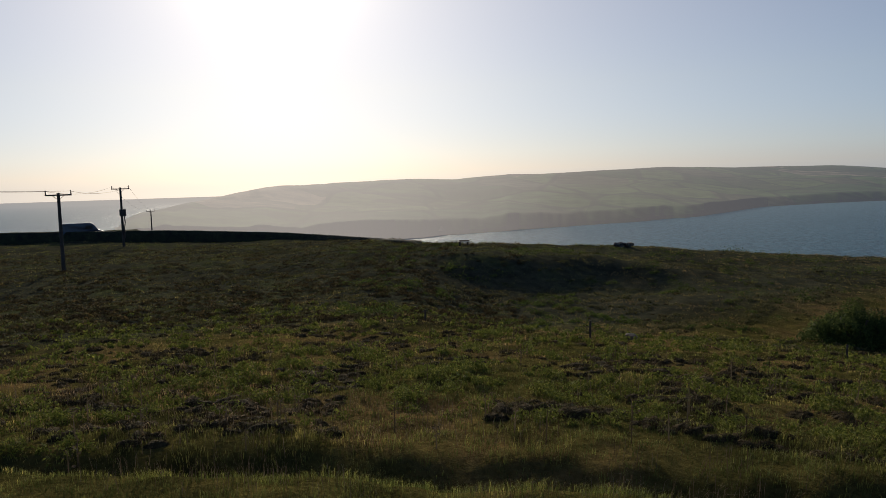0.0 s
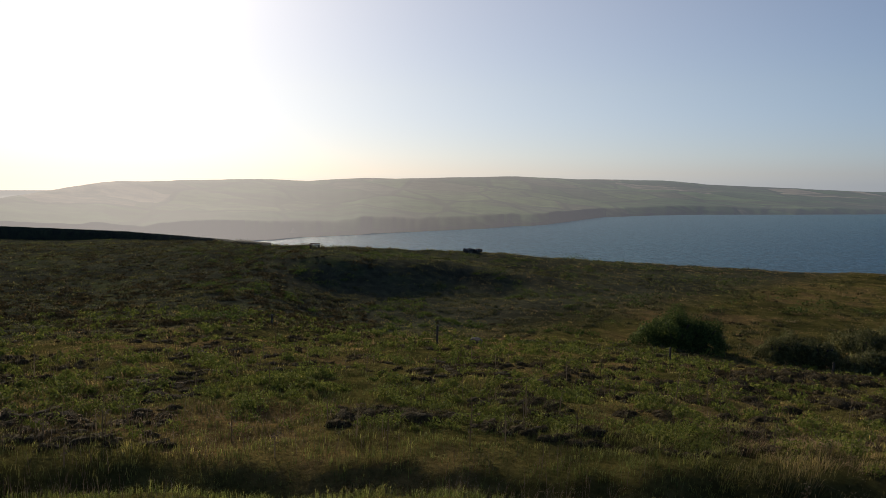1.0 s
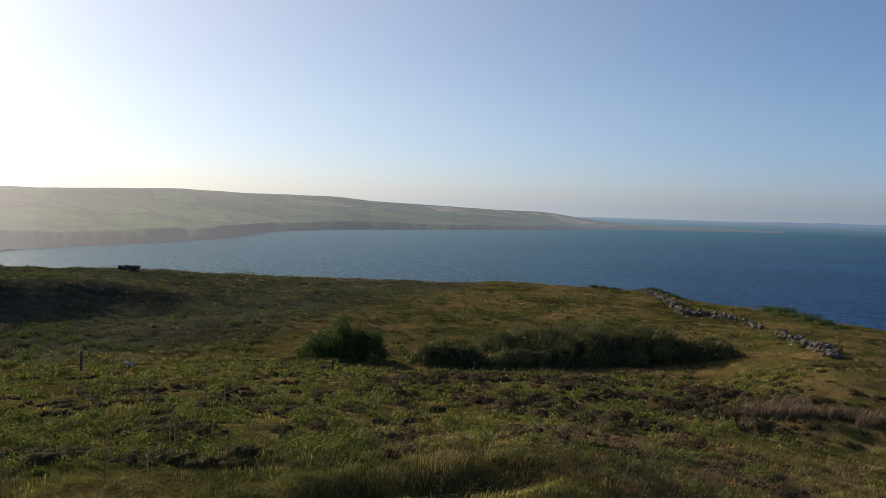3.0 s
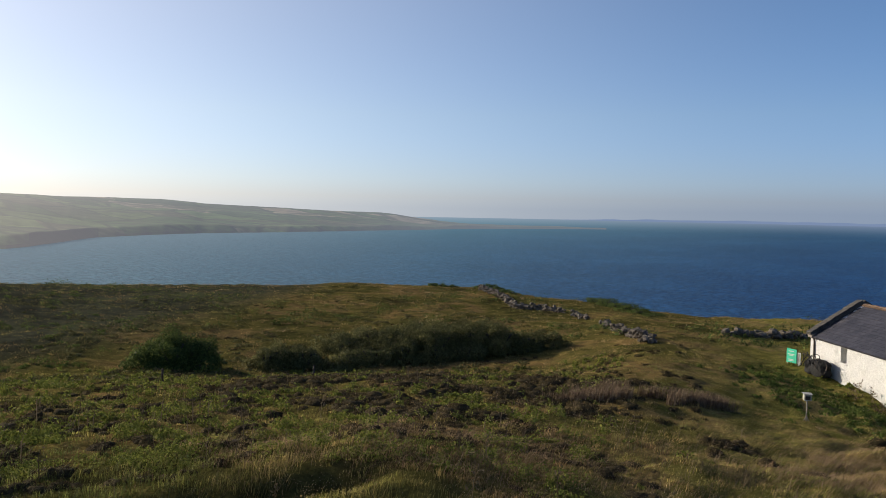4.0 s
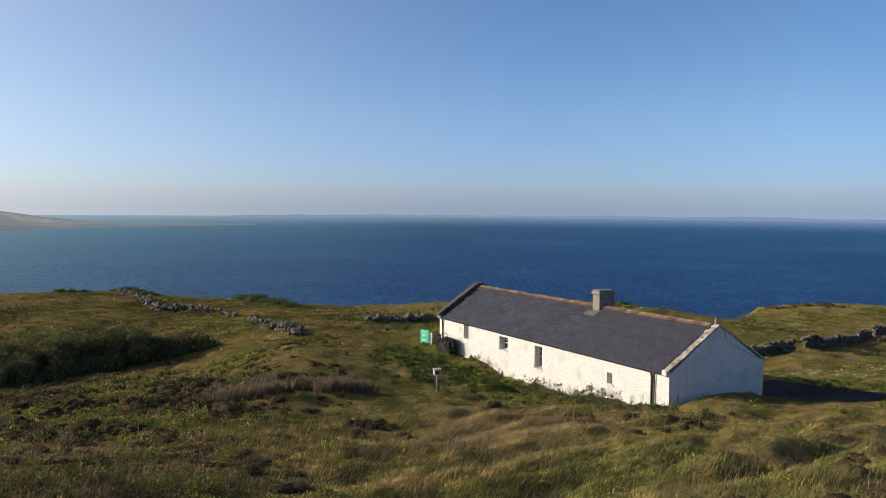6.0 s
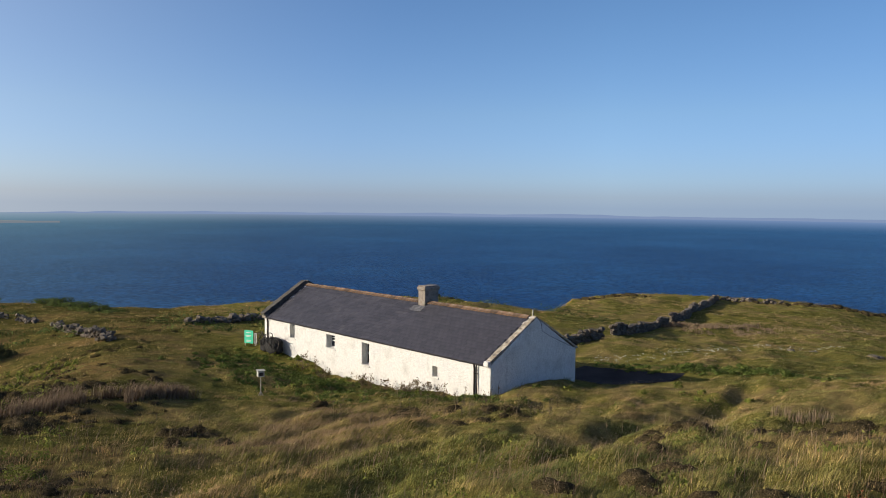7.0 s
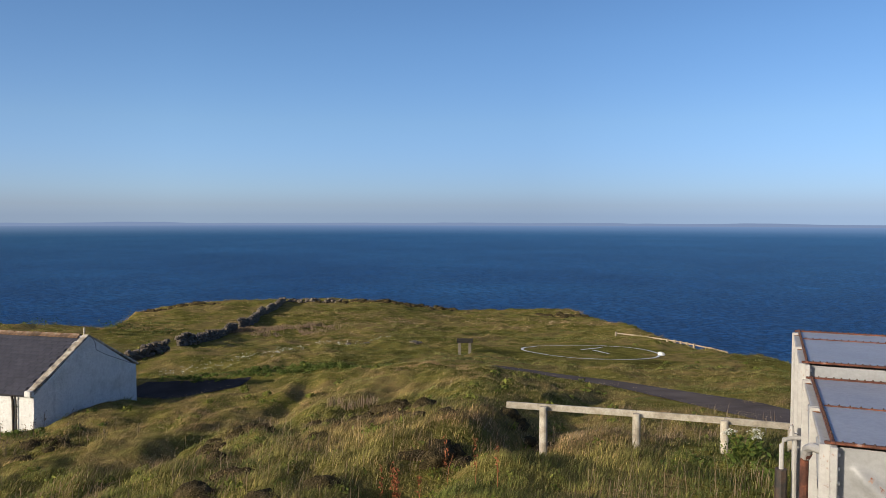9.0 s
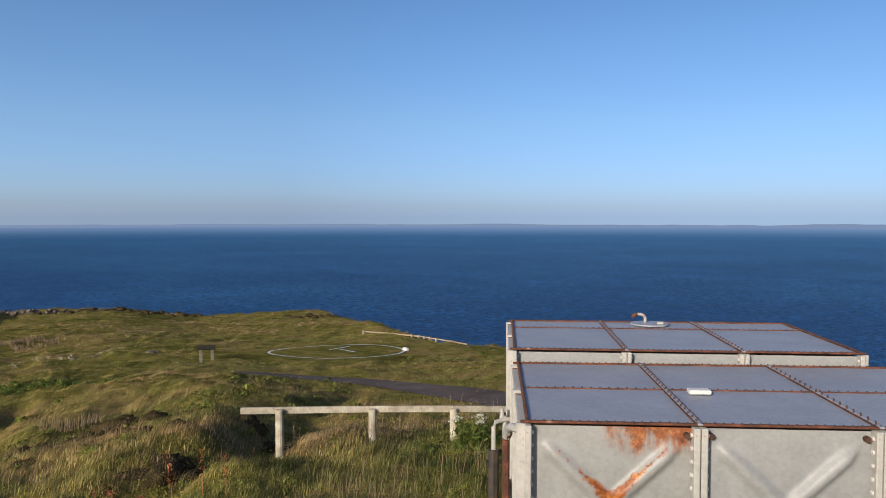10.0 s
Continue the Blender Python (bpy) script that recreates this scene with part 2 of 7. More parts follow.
def add_box(bm, cx, cy, cz, sx, sy, sz, m=None, bevel=0.0):
    """A box by centre and full sizes, bevelled, added to bm."""
    t = Matrix.Translation((cx, cy, cz)) @ Matrix.Diagonal((sx, sy, sz, 1))
    if m is not None:
        t = m @ t
    r = bmesh.ops.create_cube(bm, size=1, matrix=t)
    if bevel:
        edges = list({e for v in r["verts"] for e in v.link_edges})
        bmesh.ops.bevel(bm, geom=edges, offset=bevel, segments=1, affect="EDGES")
    return bm


def box(cx, cy, cz, sx, sy, sz, m=None, bevel=0.0):
    return add_box(bmesh.new(), cx, cy, cz, sx, sy, sz, m, bevel)


def add_rod(bm, a, b, r1, r2=None, seg=8):
    a, b = Vector(a), Vector(b)
    d = b - a
    q = d.to_track_quat("Z", "Y").to_matrix().to_4x4()
    bmesh.ops.create_cone(bm, cap_ends=True, segments=seg, radius1=r1, radius2=r1 if r2 is None else r2, depth=d.length, matrix=Matrix.Translation((a + b) / 2) @ q)
    return bm


def rod(a, b, r1, r2=None, seg=8):
    return add_rod(bmesh.new(), a, b, r1, r2, seg)


def tube(points, r, seg=8):
    """A bent pipe through the points."""
    bm = bmesh.new()
    pts = [Vector(p) for p in points]
    rings = []
    for i, p in enumerate(pts):
        d = (pts[min(i + 1, len(pts) - 1)] - pts[max(i - 1, 0)]).normalized()
        side = d.cross(Vector((0.31, 0.17, 0.93))).normalized()
        up = side.cross(d)
        rings.append([bm.verts.new(p + (side * math.cos(k * math.tau / seg) + up * math.sin(k * math.tau / seg)) * r) for k in range(seg)])
    for a, b in zip(rings, rings[1:]):
        for k in range(seg):
            bm.faces.new((a[k], a[(k + 1) % seg], b[(k + 1) % seg], b[k]))
    bm.faces.new(rings[0][::-1])
    bm.faces.new(rings[-1])
    return bm


def rock(seed, sx, sy, sz, sub=2):
    rng = random.Random(seed)
    bm = bmesh.new()
    bmesh.ops.create_icosphere(bm, subdivisions=sub, radius=0.5)
    off = Vector((rng.uniform(0, 50), rng.uniform(0, 50), rng.uniform(0, 50)))
    for v in bm.verts:
        k = 1 + 0.45 * noise.noise(v.co * 2.0 + off)
        c = v.co * k
        c = Vector([math.copysign(abs(a * 2) ** 0.7 / 2, a) for a in c])
        v.co = Vector((c.x * sx, c.y * sy, c.z * sz))
    return bm


# ---- lie of the land: heights by compass bearing (degrees) and distance from the knoll ----
BEAR = [-60, -30, -15, 0, 12, 25, 36, 47, 56, 64, 72, 82, 92, 100, 107, 115, 122, 129, 136, 143, 165]
RINGS = [
    (0.0, [0.2] * 21),
    (10.0, [-.5, -.6, -.6, -.7, -.7, -.8, -.8, -.9, -1.3, -1.6, -1.6, -1.5, -1.3, -1.1, -1.0, -.8, -.5, -.5, -.5, -.3, 0]),
    (18.0, [-1.2, -1.4, -1.5, -1.7, -1.8, -2.0, -2.2, -2.1, -2.4, -2.8, -2.9, -2.9, -2.6, -2.4, -2.4, -2.1, -1.6, -2.0, -2.2, -1.8, -1.6]),
    (28.0, [-2, -2.4, -2.6, -3, -3.4, -3.5, -3.5, -3.5, -3.5, -3.2, -4.2, -4.5, -4.5, -4.3, -3.9, -3.4, -2.9, -3.6, -3.6, -3.2, -3.4]),
    (40.0, [-3, -3.6, -4, -3.9, -4.8, -5.9, -6.5, -6.5, -6.0, -4.2, -5.1, -5.6, -5.5, -5.3, -5.1, -4.8, -4.6, -5.0, -5.0, -4.6, -5.6]),
    (54.0, [-3.4, -4.2, -4.2, -3.6, -4.8, -5.9, -6.6, -6.6, -6.2, -5.2, -5.6, -6.0, -5.9, -6.0, -6.5, -6.3, -6.4, -6.5, -6.5, -6.3, -8.4]),
    (70.0, [-3.4, -4, -3.8, -3.0, -4.4, -5.7, -6.4, -6.6, -6.6, -6.6, -6.7, -6.9, -6.9, -7.8, -8.2, -8.1, -8.6, -8.4, -7.6, -7.4, -12]),
]
# brow of the land: bearing, distance, angle below the level
BROW = [(-60, 140, 3.0), (-30, 120, 3.32), (-20, 112, 3.8), (-10, 100, 4.13), (-3.7, 80, 4.38), (1.4, 67, 4.75), (9, 72, 5.07), (17, 80, 5.38),
        (24.7, 86, 5.72), (32, 90, 5.86), (41.5, 94, 5.79), (47.3, 96, 5.85), (51, 92, 6.0), (54.3, 86, 6.4), (58.5, 80, 6.8), (62.8, 76, 7.3), (67, 75, 7.55),
        (73.7, 76, 7.35), (81, 78, 7.25), (84.5, 80, 6.95), (87.5, 80, 6.98), (90, 79, 7.3), (92.5, 78, 7.62), (95.4, 79, 7.78), (96.4, 92, 7.40), (97.3, 104, 6.85), (98.4, 112, 6.42)]
BROW += [(101, 115, 6.2), (106, 116, 6.27), (114, 116, 6.3), (116, 118, 6.55), (118.5, 124, 7.05), (120.3, 128, 7.2), (124, 134, 7.0), (128.8, 126, 7.05),
         (130, 105, 7.5), (133.7, 74, 8.05), (135, 68, 8.9), (136, 66, 9.35), (138, 64, 9.85), (143, 62, 10.1), (147, 58, 11.0), (152, 54, 12.5), (170, 50, 14.0), (240, 120, 4.0), (299.9, 140, 3.0)]


def soften(a, width, axis):
    k = np.exp(-0.5 * (np.arange(-3 * width, 3 * width + 1) / width) ** 2)
    k /= k.sum()
    pad = [(0, 0), (0, 0)]
    pad[axis] = (3 * width, 3 * width)
    a = np.pad(a, pad, mode="edge")
    return np.apply_along_axis(lambda r: np.convolve(r, k, mode="valid"), axis, a)


AZ_GRID = np.arange(-60, 300.01, 0.5)
R_GRID = np.arange(0, 150.1, 0.75)
brow_az = np.array([b[0] for b in BROW], float)
brow_r = np.interp(AZ_GRID, brow_az, [b[1] for b in BROW])
brow_z = EYE - brow_r * np.tan(np.radians(np.interp(AZ_GRID, brow_az, [b[2] for b in BROW])))
ring_r = [r for r, _ in RINGS]
ring_z = np.array([np.interp(AZ_GRID, BEAR + [300], zs + [zs[0]]) for _, zs in RINGS])
TABLE = np.zeros((len(AZ_GRID), len(R_GRID)))
for i in range(len(AZ_GRID)):
    keep = [k for k, r in enumerate(ring_r) if r < brow_r[i] - 8]
    rr = [ring_r[k] for k in keep] + [brow_r[i], brow_r[i] + 40]
    zz = [ring_z[k, i] for k in keep] + [brow_z[i], brow_z[i] - 3.0]
    TABLE[i] = np.interp(R_GRID, rr, zz)
TABLE = soften(TABLE, 4, 1)
TABLE = soften(TABLE, 3, 0)


def fbm(x, y, scale, octaves, seed):
    """Smooth value noise summed over octaves, -1 to 1."""
    rng = np.random.RandomState(seed)
    total, amp, norm = np.zeros_like(x), 1.0, 0.0
    for o in range(octaves):
        g = rng.rand(256, 256) * 2 - 1
        u, v = x / scale + 37.3 * o, y / scale + 11.7 * o
        i, j = np.floor(u).astype(int), np.floor(v).astype(int)
        a, b = u - i, v - j
        a, b = a * a * (3 - 2 * a), b * b * (3 - 2 * b)
        s = lambda p, q: g[p % 256, q % 256]
        total += amp * ((s(i, j) * (1 - a) + s(i + 1, j) * a) * (1 - b) + (s(i, j + 1) * (1 - a) + s(i + 1, j + 1) * a) * b)
        norm += amp
        amp, scale = amp * 0.55, scale / 2.07
    return total / norm


PAD_X, PAD_Y, PAD_R = 39.8, -33.4, 4.5  # the landing circle


ROAD = [(11.0, -16.8), (14.0, -18.5), (17.5, -20.5), (21.0, -21.8), (24.4, -22.4), (26.8, -22.1), (28.5, -20.8), (29.6, -18.6)]
YARD = [(34.6, -9.4), (35.8, -7.2), (38.4, -4.4)]


# worn paths and runnels: line, depth, half-width
DITCHES = [([(8.6, -4.0), (10.3, -5.4), (11.0, -6.6), (11.7, -7.9), (12.9, -9.6)], 0.45, 0.65), ([(12.9, -9.6), (14.8, -11.8), (17.5, -14.6), (20.6, -17.6), (21.6, -19.8)], 0.30, 0.6), ([(17.6, -2.4), (20.5, -4.6), (23.4, -6.8), (30.0, -10.6)], 0.45, 0.55),
           ([(12.4, 2.6), (14.6, -0.9), (16.6, -3.6)], 0.22, 0.6),
           ([(-9.0, 10.4), (-3.6, 9.4), (-1.4, 9.3), (1.3, 8.8), (3.3, 8.4), (5.6, 8.0), (7.4, 7.8)], 0.36, 0.5), ([(9.4, 6.6), (11.4, 5.6), (13.4, 4.8), (15.4, 5.0)], 0.12, 0.5)]


def from_line(x, y, pts):
    """Distance to a polyline."""
    best = np.full(np.shape(x), 1e9)
    for (ax, ay), (bx, by) in zip(pts, pts[1:]):
        dx, dy = bx - ax, by - ay
        k = np.clip(((x - ax) * dx + (y - ay) * dy) / (dx * dx + dy * dy), 0, 1)
        best = np.minimum(best, np.hypot(x - ax - k * dx, y - ay - k * dy))
    return best


def land(x, y, rough=True):
    """Height of the ground."""
    x, y = np.asarray(x, float), np.asarray(y, float)
    r = np.hypot(x, y)
    az = (np.degrees(np.arctan2(x, y)) + 60) % 360 - 60
    fi, fj = (az + 60) / 0.5, np.minimum(r / 0.75, len(R_GRID) - 1.001)
    i = np.clip(fi.astype(int), 0, len(AZ_GRID) - 2)
    j = fj.astype(int)
    a, b = fi - i, fj - j
    z = (TABLE[i, j] * (1 - a) + TABLE[i + 1, j] * a) * (1 - b) + (TABLE[i, j + 1] * (1 - a) + TABLE[i + 1, j + 1] * a) * b
    # the levelled landing ground
    along = 0.77 * (x - PAD_X) - 0.64 * (y - PAD_Y)
    z = z + 0.036 * along * np.exp(-((x - PAD_X) ** 2 + (y - PAD_Y) ** 2) / 90)
    # the old quarry: a sunk floor under a steep face below the west brow
    win = np.clip((az + 4.0) / 8.0, 0, 1) * np.clip((24.0 - az) / 10.0, 0, 1)
    win = win * win * (3 - 2 * win) * np.clip((r - 30) / 8, 0, 1)
    rq = r + 3.0 * fbm(x, y, 9.0, 3, 17) + 2.0 * np.sin(np.radians(az * 17))
    face = np.clip((61.5 - rq) / 8.0, 0, 1)
    z = z + win * 0.55 * np.exp(-((rq - 62) / 5) ** 2)
    z = z + win * 0.62 * np.minimum(0, -6.2 - z) * face * face * (3 - 2 * face) * np.clip((r - 30) / 15, 0, 1)
    z = z + 0.45 * np.exp(-((x + 50.6) ** 2 + (y - 105.4) ** 2) / 30)
    br = np.interp(az, brow_az, [q[1] for q in BROW])
    cliff = br + 3 + 2.5 * fbm(x, y, 9.0, 3, 5)
    # the fields past the road on the west side reach further before they fall
    west = np.clip((-19.0 - az) / 3.0, 0, 1) * (az > -62) + (az > 230)
    west = np.clip(west, 0, 1)
    cliff = cliff + west * 170
    far = np.clip((r - br) / 130, 0, 1)
    z = z - west * far * 4.0
    d = np.maximum(r - cliff, 0)
    z = z - 0.12 * d - 0.03 * d * d
    z = np.maximum(z, SEA_Z - 6)
    if rough:
        lane = np.minimum(from_line(x, y, ROAD), from_line(x, y, YARD))
        z = z - 0.05 * np.clip((1.5 - lane) / 0.5, 0, 1)
        z = z - 0.42 * np.exp(-(from_line(x, y, [(30.9, 0.6), (33.5, 3.0), (38.0, 8.0)]) / 2.2) ** 2)
        z = z + 0.12 * np.exp(-((x - 30.0) ** 2 + (y + 1.6) ** 2) / 4) - 0.38 * np.exp(-((x - 34.6) ** 2 + (y + 5.4) ** 2) / 6)
        for pts, deep, half in DITCHES:
            z = z - deep * np.exp(-(from_line(x, y, pts) / half) ** 2)
        flat = np.clip((np.hypot(x - PAD_X, y - PAD_Y) - PAD_R - 1) / 3, 0.08, 1) * np.clip((lane - 1.2) / 2, 0.05, 1)
        moorland = np.clip((76 - az) / 10, 0, 1) * (az > -61)
        # tussocks combed by the wind: long along it, short across
        lay, across = 0.84 * x - 0.54 * y, 0.54 * x + 0.84 * y
        tussock = 0.26 * fbm(lay / 2.1, across, 1.5, 3, 12) + 0.18 * np.abs(fbm(lay / 1.6, across, 0.8, 2, 14))
        z = z + flat * ((0.40 - 0.16 * moorland) * fbm(x, y, 7.0, 3, 11) + (1 - moorland) * tussock * np.clip(r / 20, 0.5, 1) + moorland * 0.12 * fbm(x, y, 1.6, 3, 15)) * np.clip(r / 10, 0.3, 1)
        z = z + flat * (0.11 - 0.04 * moorland) * fbm(x, y, 0.7, 2, 13)
    return z


def land_at(x, y):
    return float(land(np.array([x]), np.array([y]))[0])


def build_ground():
    az = np.concatenate([np.arange(-40, 150, 0.35), np.arange(150, 320, 3.0)])
    r = np.concatenate([[0.0], np.geomspace(1.2, 140, 250), np.geomspace(144, 420, 40)])
    A, Rr = np.meshgrid(np.radians(az), r, indexing="ij")
    X, Y = Rr * np.sin(A), Rr * np.cos(A)
    Z = land(X, Y)
    Z[:, 0] = Z[:, 1].mean()
    na, nr = len(az), len(r)
    verts = np.stack([X, Y, Z], -1).reshape(-1, 3)
    i, j = np.meshgrid(np.arange(na), np.arange(nr - 1), indexing="ij")
    i2 = (i + 1) % na
    faces = np.stack([i * nr + j, i * nr + j + 1, i2 * nr + j + 1, i2 * nr + j], -1).reshape(-1, 4)
    me = bpy.data.meshes.new("ground")
    me.vertices.add(len(verts))
    me.vertices.foreach_set("co", verts.ravel())
    me.loops.add(faces.size)
    me.loops.foreach_set("vertex_index", faces.ravel())
    me.polygons.add(len(faces))
    me.polygons.foreach_set("loop_start", np.arange(len(faces)) * 4)
    me.polygons.foreach_set("use_smooth", np.ones(len(faces), bool))
    me.update(calc_edges=True)
    me.validate()
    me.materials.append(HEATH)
    ob = new("ground", me)
    tagged(ob, "rough heath and grass slope above sea cliffs", "ground", kind="structure")
    return ob


build_ground()


def build_sea():
    n = 96
    verts, faces = [(0, 0, SEA_Z)], []
    rs = [120, 400, 1200, 2600, 4960]
    for r in rs:
        verts += [(r * math.sin(k * math.tau / n), r * math.cos(k * math.tau / n), SEA_Z) for k in range(n)]
    for k in range(n):
        faces.append((0, 1 + (k + 1) % n, 1 + k))
        for q in range(len(rs) - 1):
            a, b = 1 + q * n, 1 + (q + 1) * n
            faces.append((a + k, a + (k + 1) % n, b + (k + 1) % n, b + k))
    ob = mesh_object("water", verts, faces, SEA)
    tagged(ob, "dark blue open sea with small whitecaps", "sea", kind="structure")


build_sea()


# ---- far coast across the bay ----
def make_far(name, haze):
    m, n, l, b = principled(name, (0.1, 0.12, 0.05), 0.95, 0, 0.1)
    v = coords(n)
    vor = n.new("ShaderNodeTexVoronoi")
    vor.inputs["Scale"].default_value = 0.0075
    vor.distance = "CHEBYCHEV"
    vor.inputs["Randomness"].default_value = 0.85
    mp = n.new("ShaderNodeMapping")
    mp.inputs["Scale"].default_value = (1.0, 0.45, 0.0)
    mp.inputs["Rotation"].default_value = (0, 0, radians(28))
    l.new(v, mp.inputs["Vector"])
    l.new(mp.outputs[0], vor.inputs["Vector"])
    sep = n.new("ShaderNodeSeparateColor")
    l.new(vor.outputs["Color"], sep.inputs[0])
    field = ramp(n, l, sep.outputs[0], [(0.0, (0.060, 0.105, 0.030)), (0.25, (0.105, 0.160, 0.045)), (0.45, (0.130, 0.130, 0.060)), (0.58, (0.070, 0.125, 0.035)), (0.70, (0.135, 0.185, 0.055)), (0.80, (0.36, 0.29, 0.18)), (0.94, (0.085, 0.11, 0.045))])
    field.node.color_ramp.interpolation = "CONSTANT"
    field = mix(n, l, 0.6, field, ramp(n, l, noise_tex(n, l, v, 0.02, 5.0, 0.65), [(0.38, (0.40, 0.40, 0.42)), (0.62, (1.3, 1.3, 1.25))]), "MULTIPLY")
    # hedges and dykes between the fields, and rough ground in the folds
    hedge = n.new("ShaderNodeTexVoronoi")
    hedge.feature = "DISTANCE_TO_EDGE"
    hedge.inputs["Scale"].default_value = 0.0075
    hedge.inputs["Randomness"].default_value = 0.85
    l.new(mp.outputs[0], hedge.inputs["Vector"])
    field = mix(n, l, ramp(n, l, hedge.outputs["Distance"], [(0.015, (0.75, 0.75, 0.75)), (0.05, (0, 0, 0))]), field, (0.035, 0.045, 0.022))
    field = mix(n, l, ramp(n, l, noise_tex(n, l, v, 0.006, 6.0, 0.65, 0.8), [(0.50, (0, 0, 0)), (0.60, (0.8, 0.8, 0.8))]), field, (0.075, 0.080, 0.038))
    geo = n.new("ShaderNodeNewGeometry")
    sn = n.new("ShaderNodeSeparateXYZ")
    l.new(geo.outputs["True Normal"], sn.inputs[0])
    steep = ramp(n, l, sn.outputs["Z"], [(0.84, (1, 1, 1)), (0.95, (0, 0, 0))])
    col = mix(n, l, steep, field, mix(n, l, noise_tex(n, l, v, 0.05, 5.0, 0.7), (0.022, 0.022, 0.026), (0.060, 0.056, 0.056)))
    l.new(col, b.inputs["Base Color"])
    # sea haze painted over the land as glow, brighter towards the low sun
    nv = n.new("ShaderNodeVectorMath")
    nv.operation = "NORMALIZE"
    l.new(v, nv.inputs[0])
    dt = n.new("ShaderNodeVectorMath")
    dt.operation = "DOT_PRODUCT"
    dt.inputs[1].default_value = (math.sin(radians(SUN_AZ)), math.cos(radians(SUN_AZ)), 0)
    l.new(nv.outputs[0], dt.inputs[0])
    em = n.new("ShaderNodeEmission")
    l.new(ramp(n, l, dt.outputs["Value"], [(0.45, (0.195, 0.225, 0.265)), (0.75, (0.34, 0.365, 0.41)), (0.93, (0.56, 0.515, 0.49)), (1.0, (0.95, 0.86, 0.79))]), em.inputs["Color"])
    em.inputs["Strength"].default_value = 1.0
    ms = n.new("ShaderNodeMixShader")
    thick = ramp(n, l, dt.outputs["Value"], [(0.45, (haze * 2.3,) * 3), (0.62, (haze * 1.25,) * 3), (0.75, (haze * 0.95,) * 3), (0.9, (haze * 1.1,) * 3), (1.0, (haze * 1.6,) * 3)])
    # more of the haze glow on higher slopes, which stand further off
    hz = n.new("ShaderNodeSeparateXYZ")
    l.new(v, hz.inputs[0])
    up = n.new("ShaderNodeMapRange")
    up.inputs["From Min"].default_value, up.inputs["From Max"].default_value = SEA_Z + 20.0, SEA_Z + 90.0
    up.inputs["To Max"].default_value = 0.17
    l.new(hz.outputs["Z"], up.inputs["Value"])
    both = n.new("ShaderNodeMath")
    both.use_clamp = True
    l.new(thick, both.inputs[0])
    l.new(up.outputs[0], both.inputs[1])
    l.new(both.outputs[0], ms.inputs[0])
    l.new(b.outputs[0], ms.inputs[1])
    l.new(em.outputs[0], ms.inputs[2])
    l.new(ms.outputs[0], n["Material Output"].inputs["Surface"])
    return m


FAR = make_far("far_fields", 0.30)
SHORE = [(-40, 6.0), (-24, 5.0), (-20, 4.9), (-12, 4.7), (-2, 4.27), (3.6, 3.99), (9.1, 3.72), (15.2, 3.35), (19, 3.05), (22.3, 2.52), (23.2, 2.42), (26.4, 2.26), (30, 2.12), (36, 2.0), (42, 1.80), (50, 1.54), (57, 1.40), (60, 1.37)]
SKYLINE = [(-40, -4.0), (-23.4, -2.6), (-22.9, -2.06), (-21.8, -1.67), (-19.9, -1.31), (-16.8, -.73), (-13.2, -.10), (-9.5, 0.0), (-2.7, .20), (.8, .05), (5, .36), (7.4, .28), (13.2, .45), (16.5, .55),
           (21, .36), (27.2, .31), (30.2, .03), (33.6, -.10), (38.5, -.30), (43, -.42), (44.1, -.52), (45.6, -.74), (47.6, -.98), (50, -1.15), (57, -1.27), (60, -1.36)]


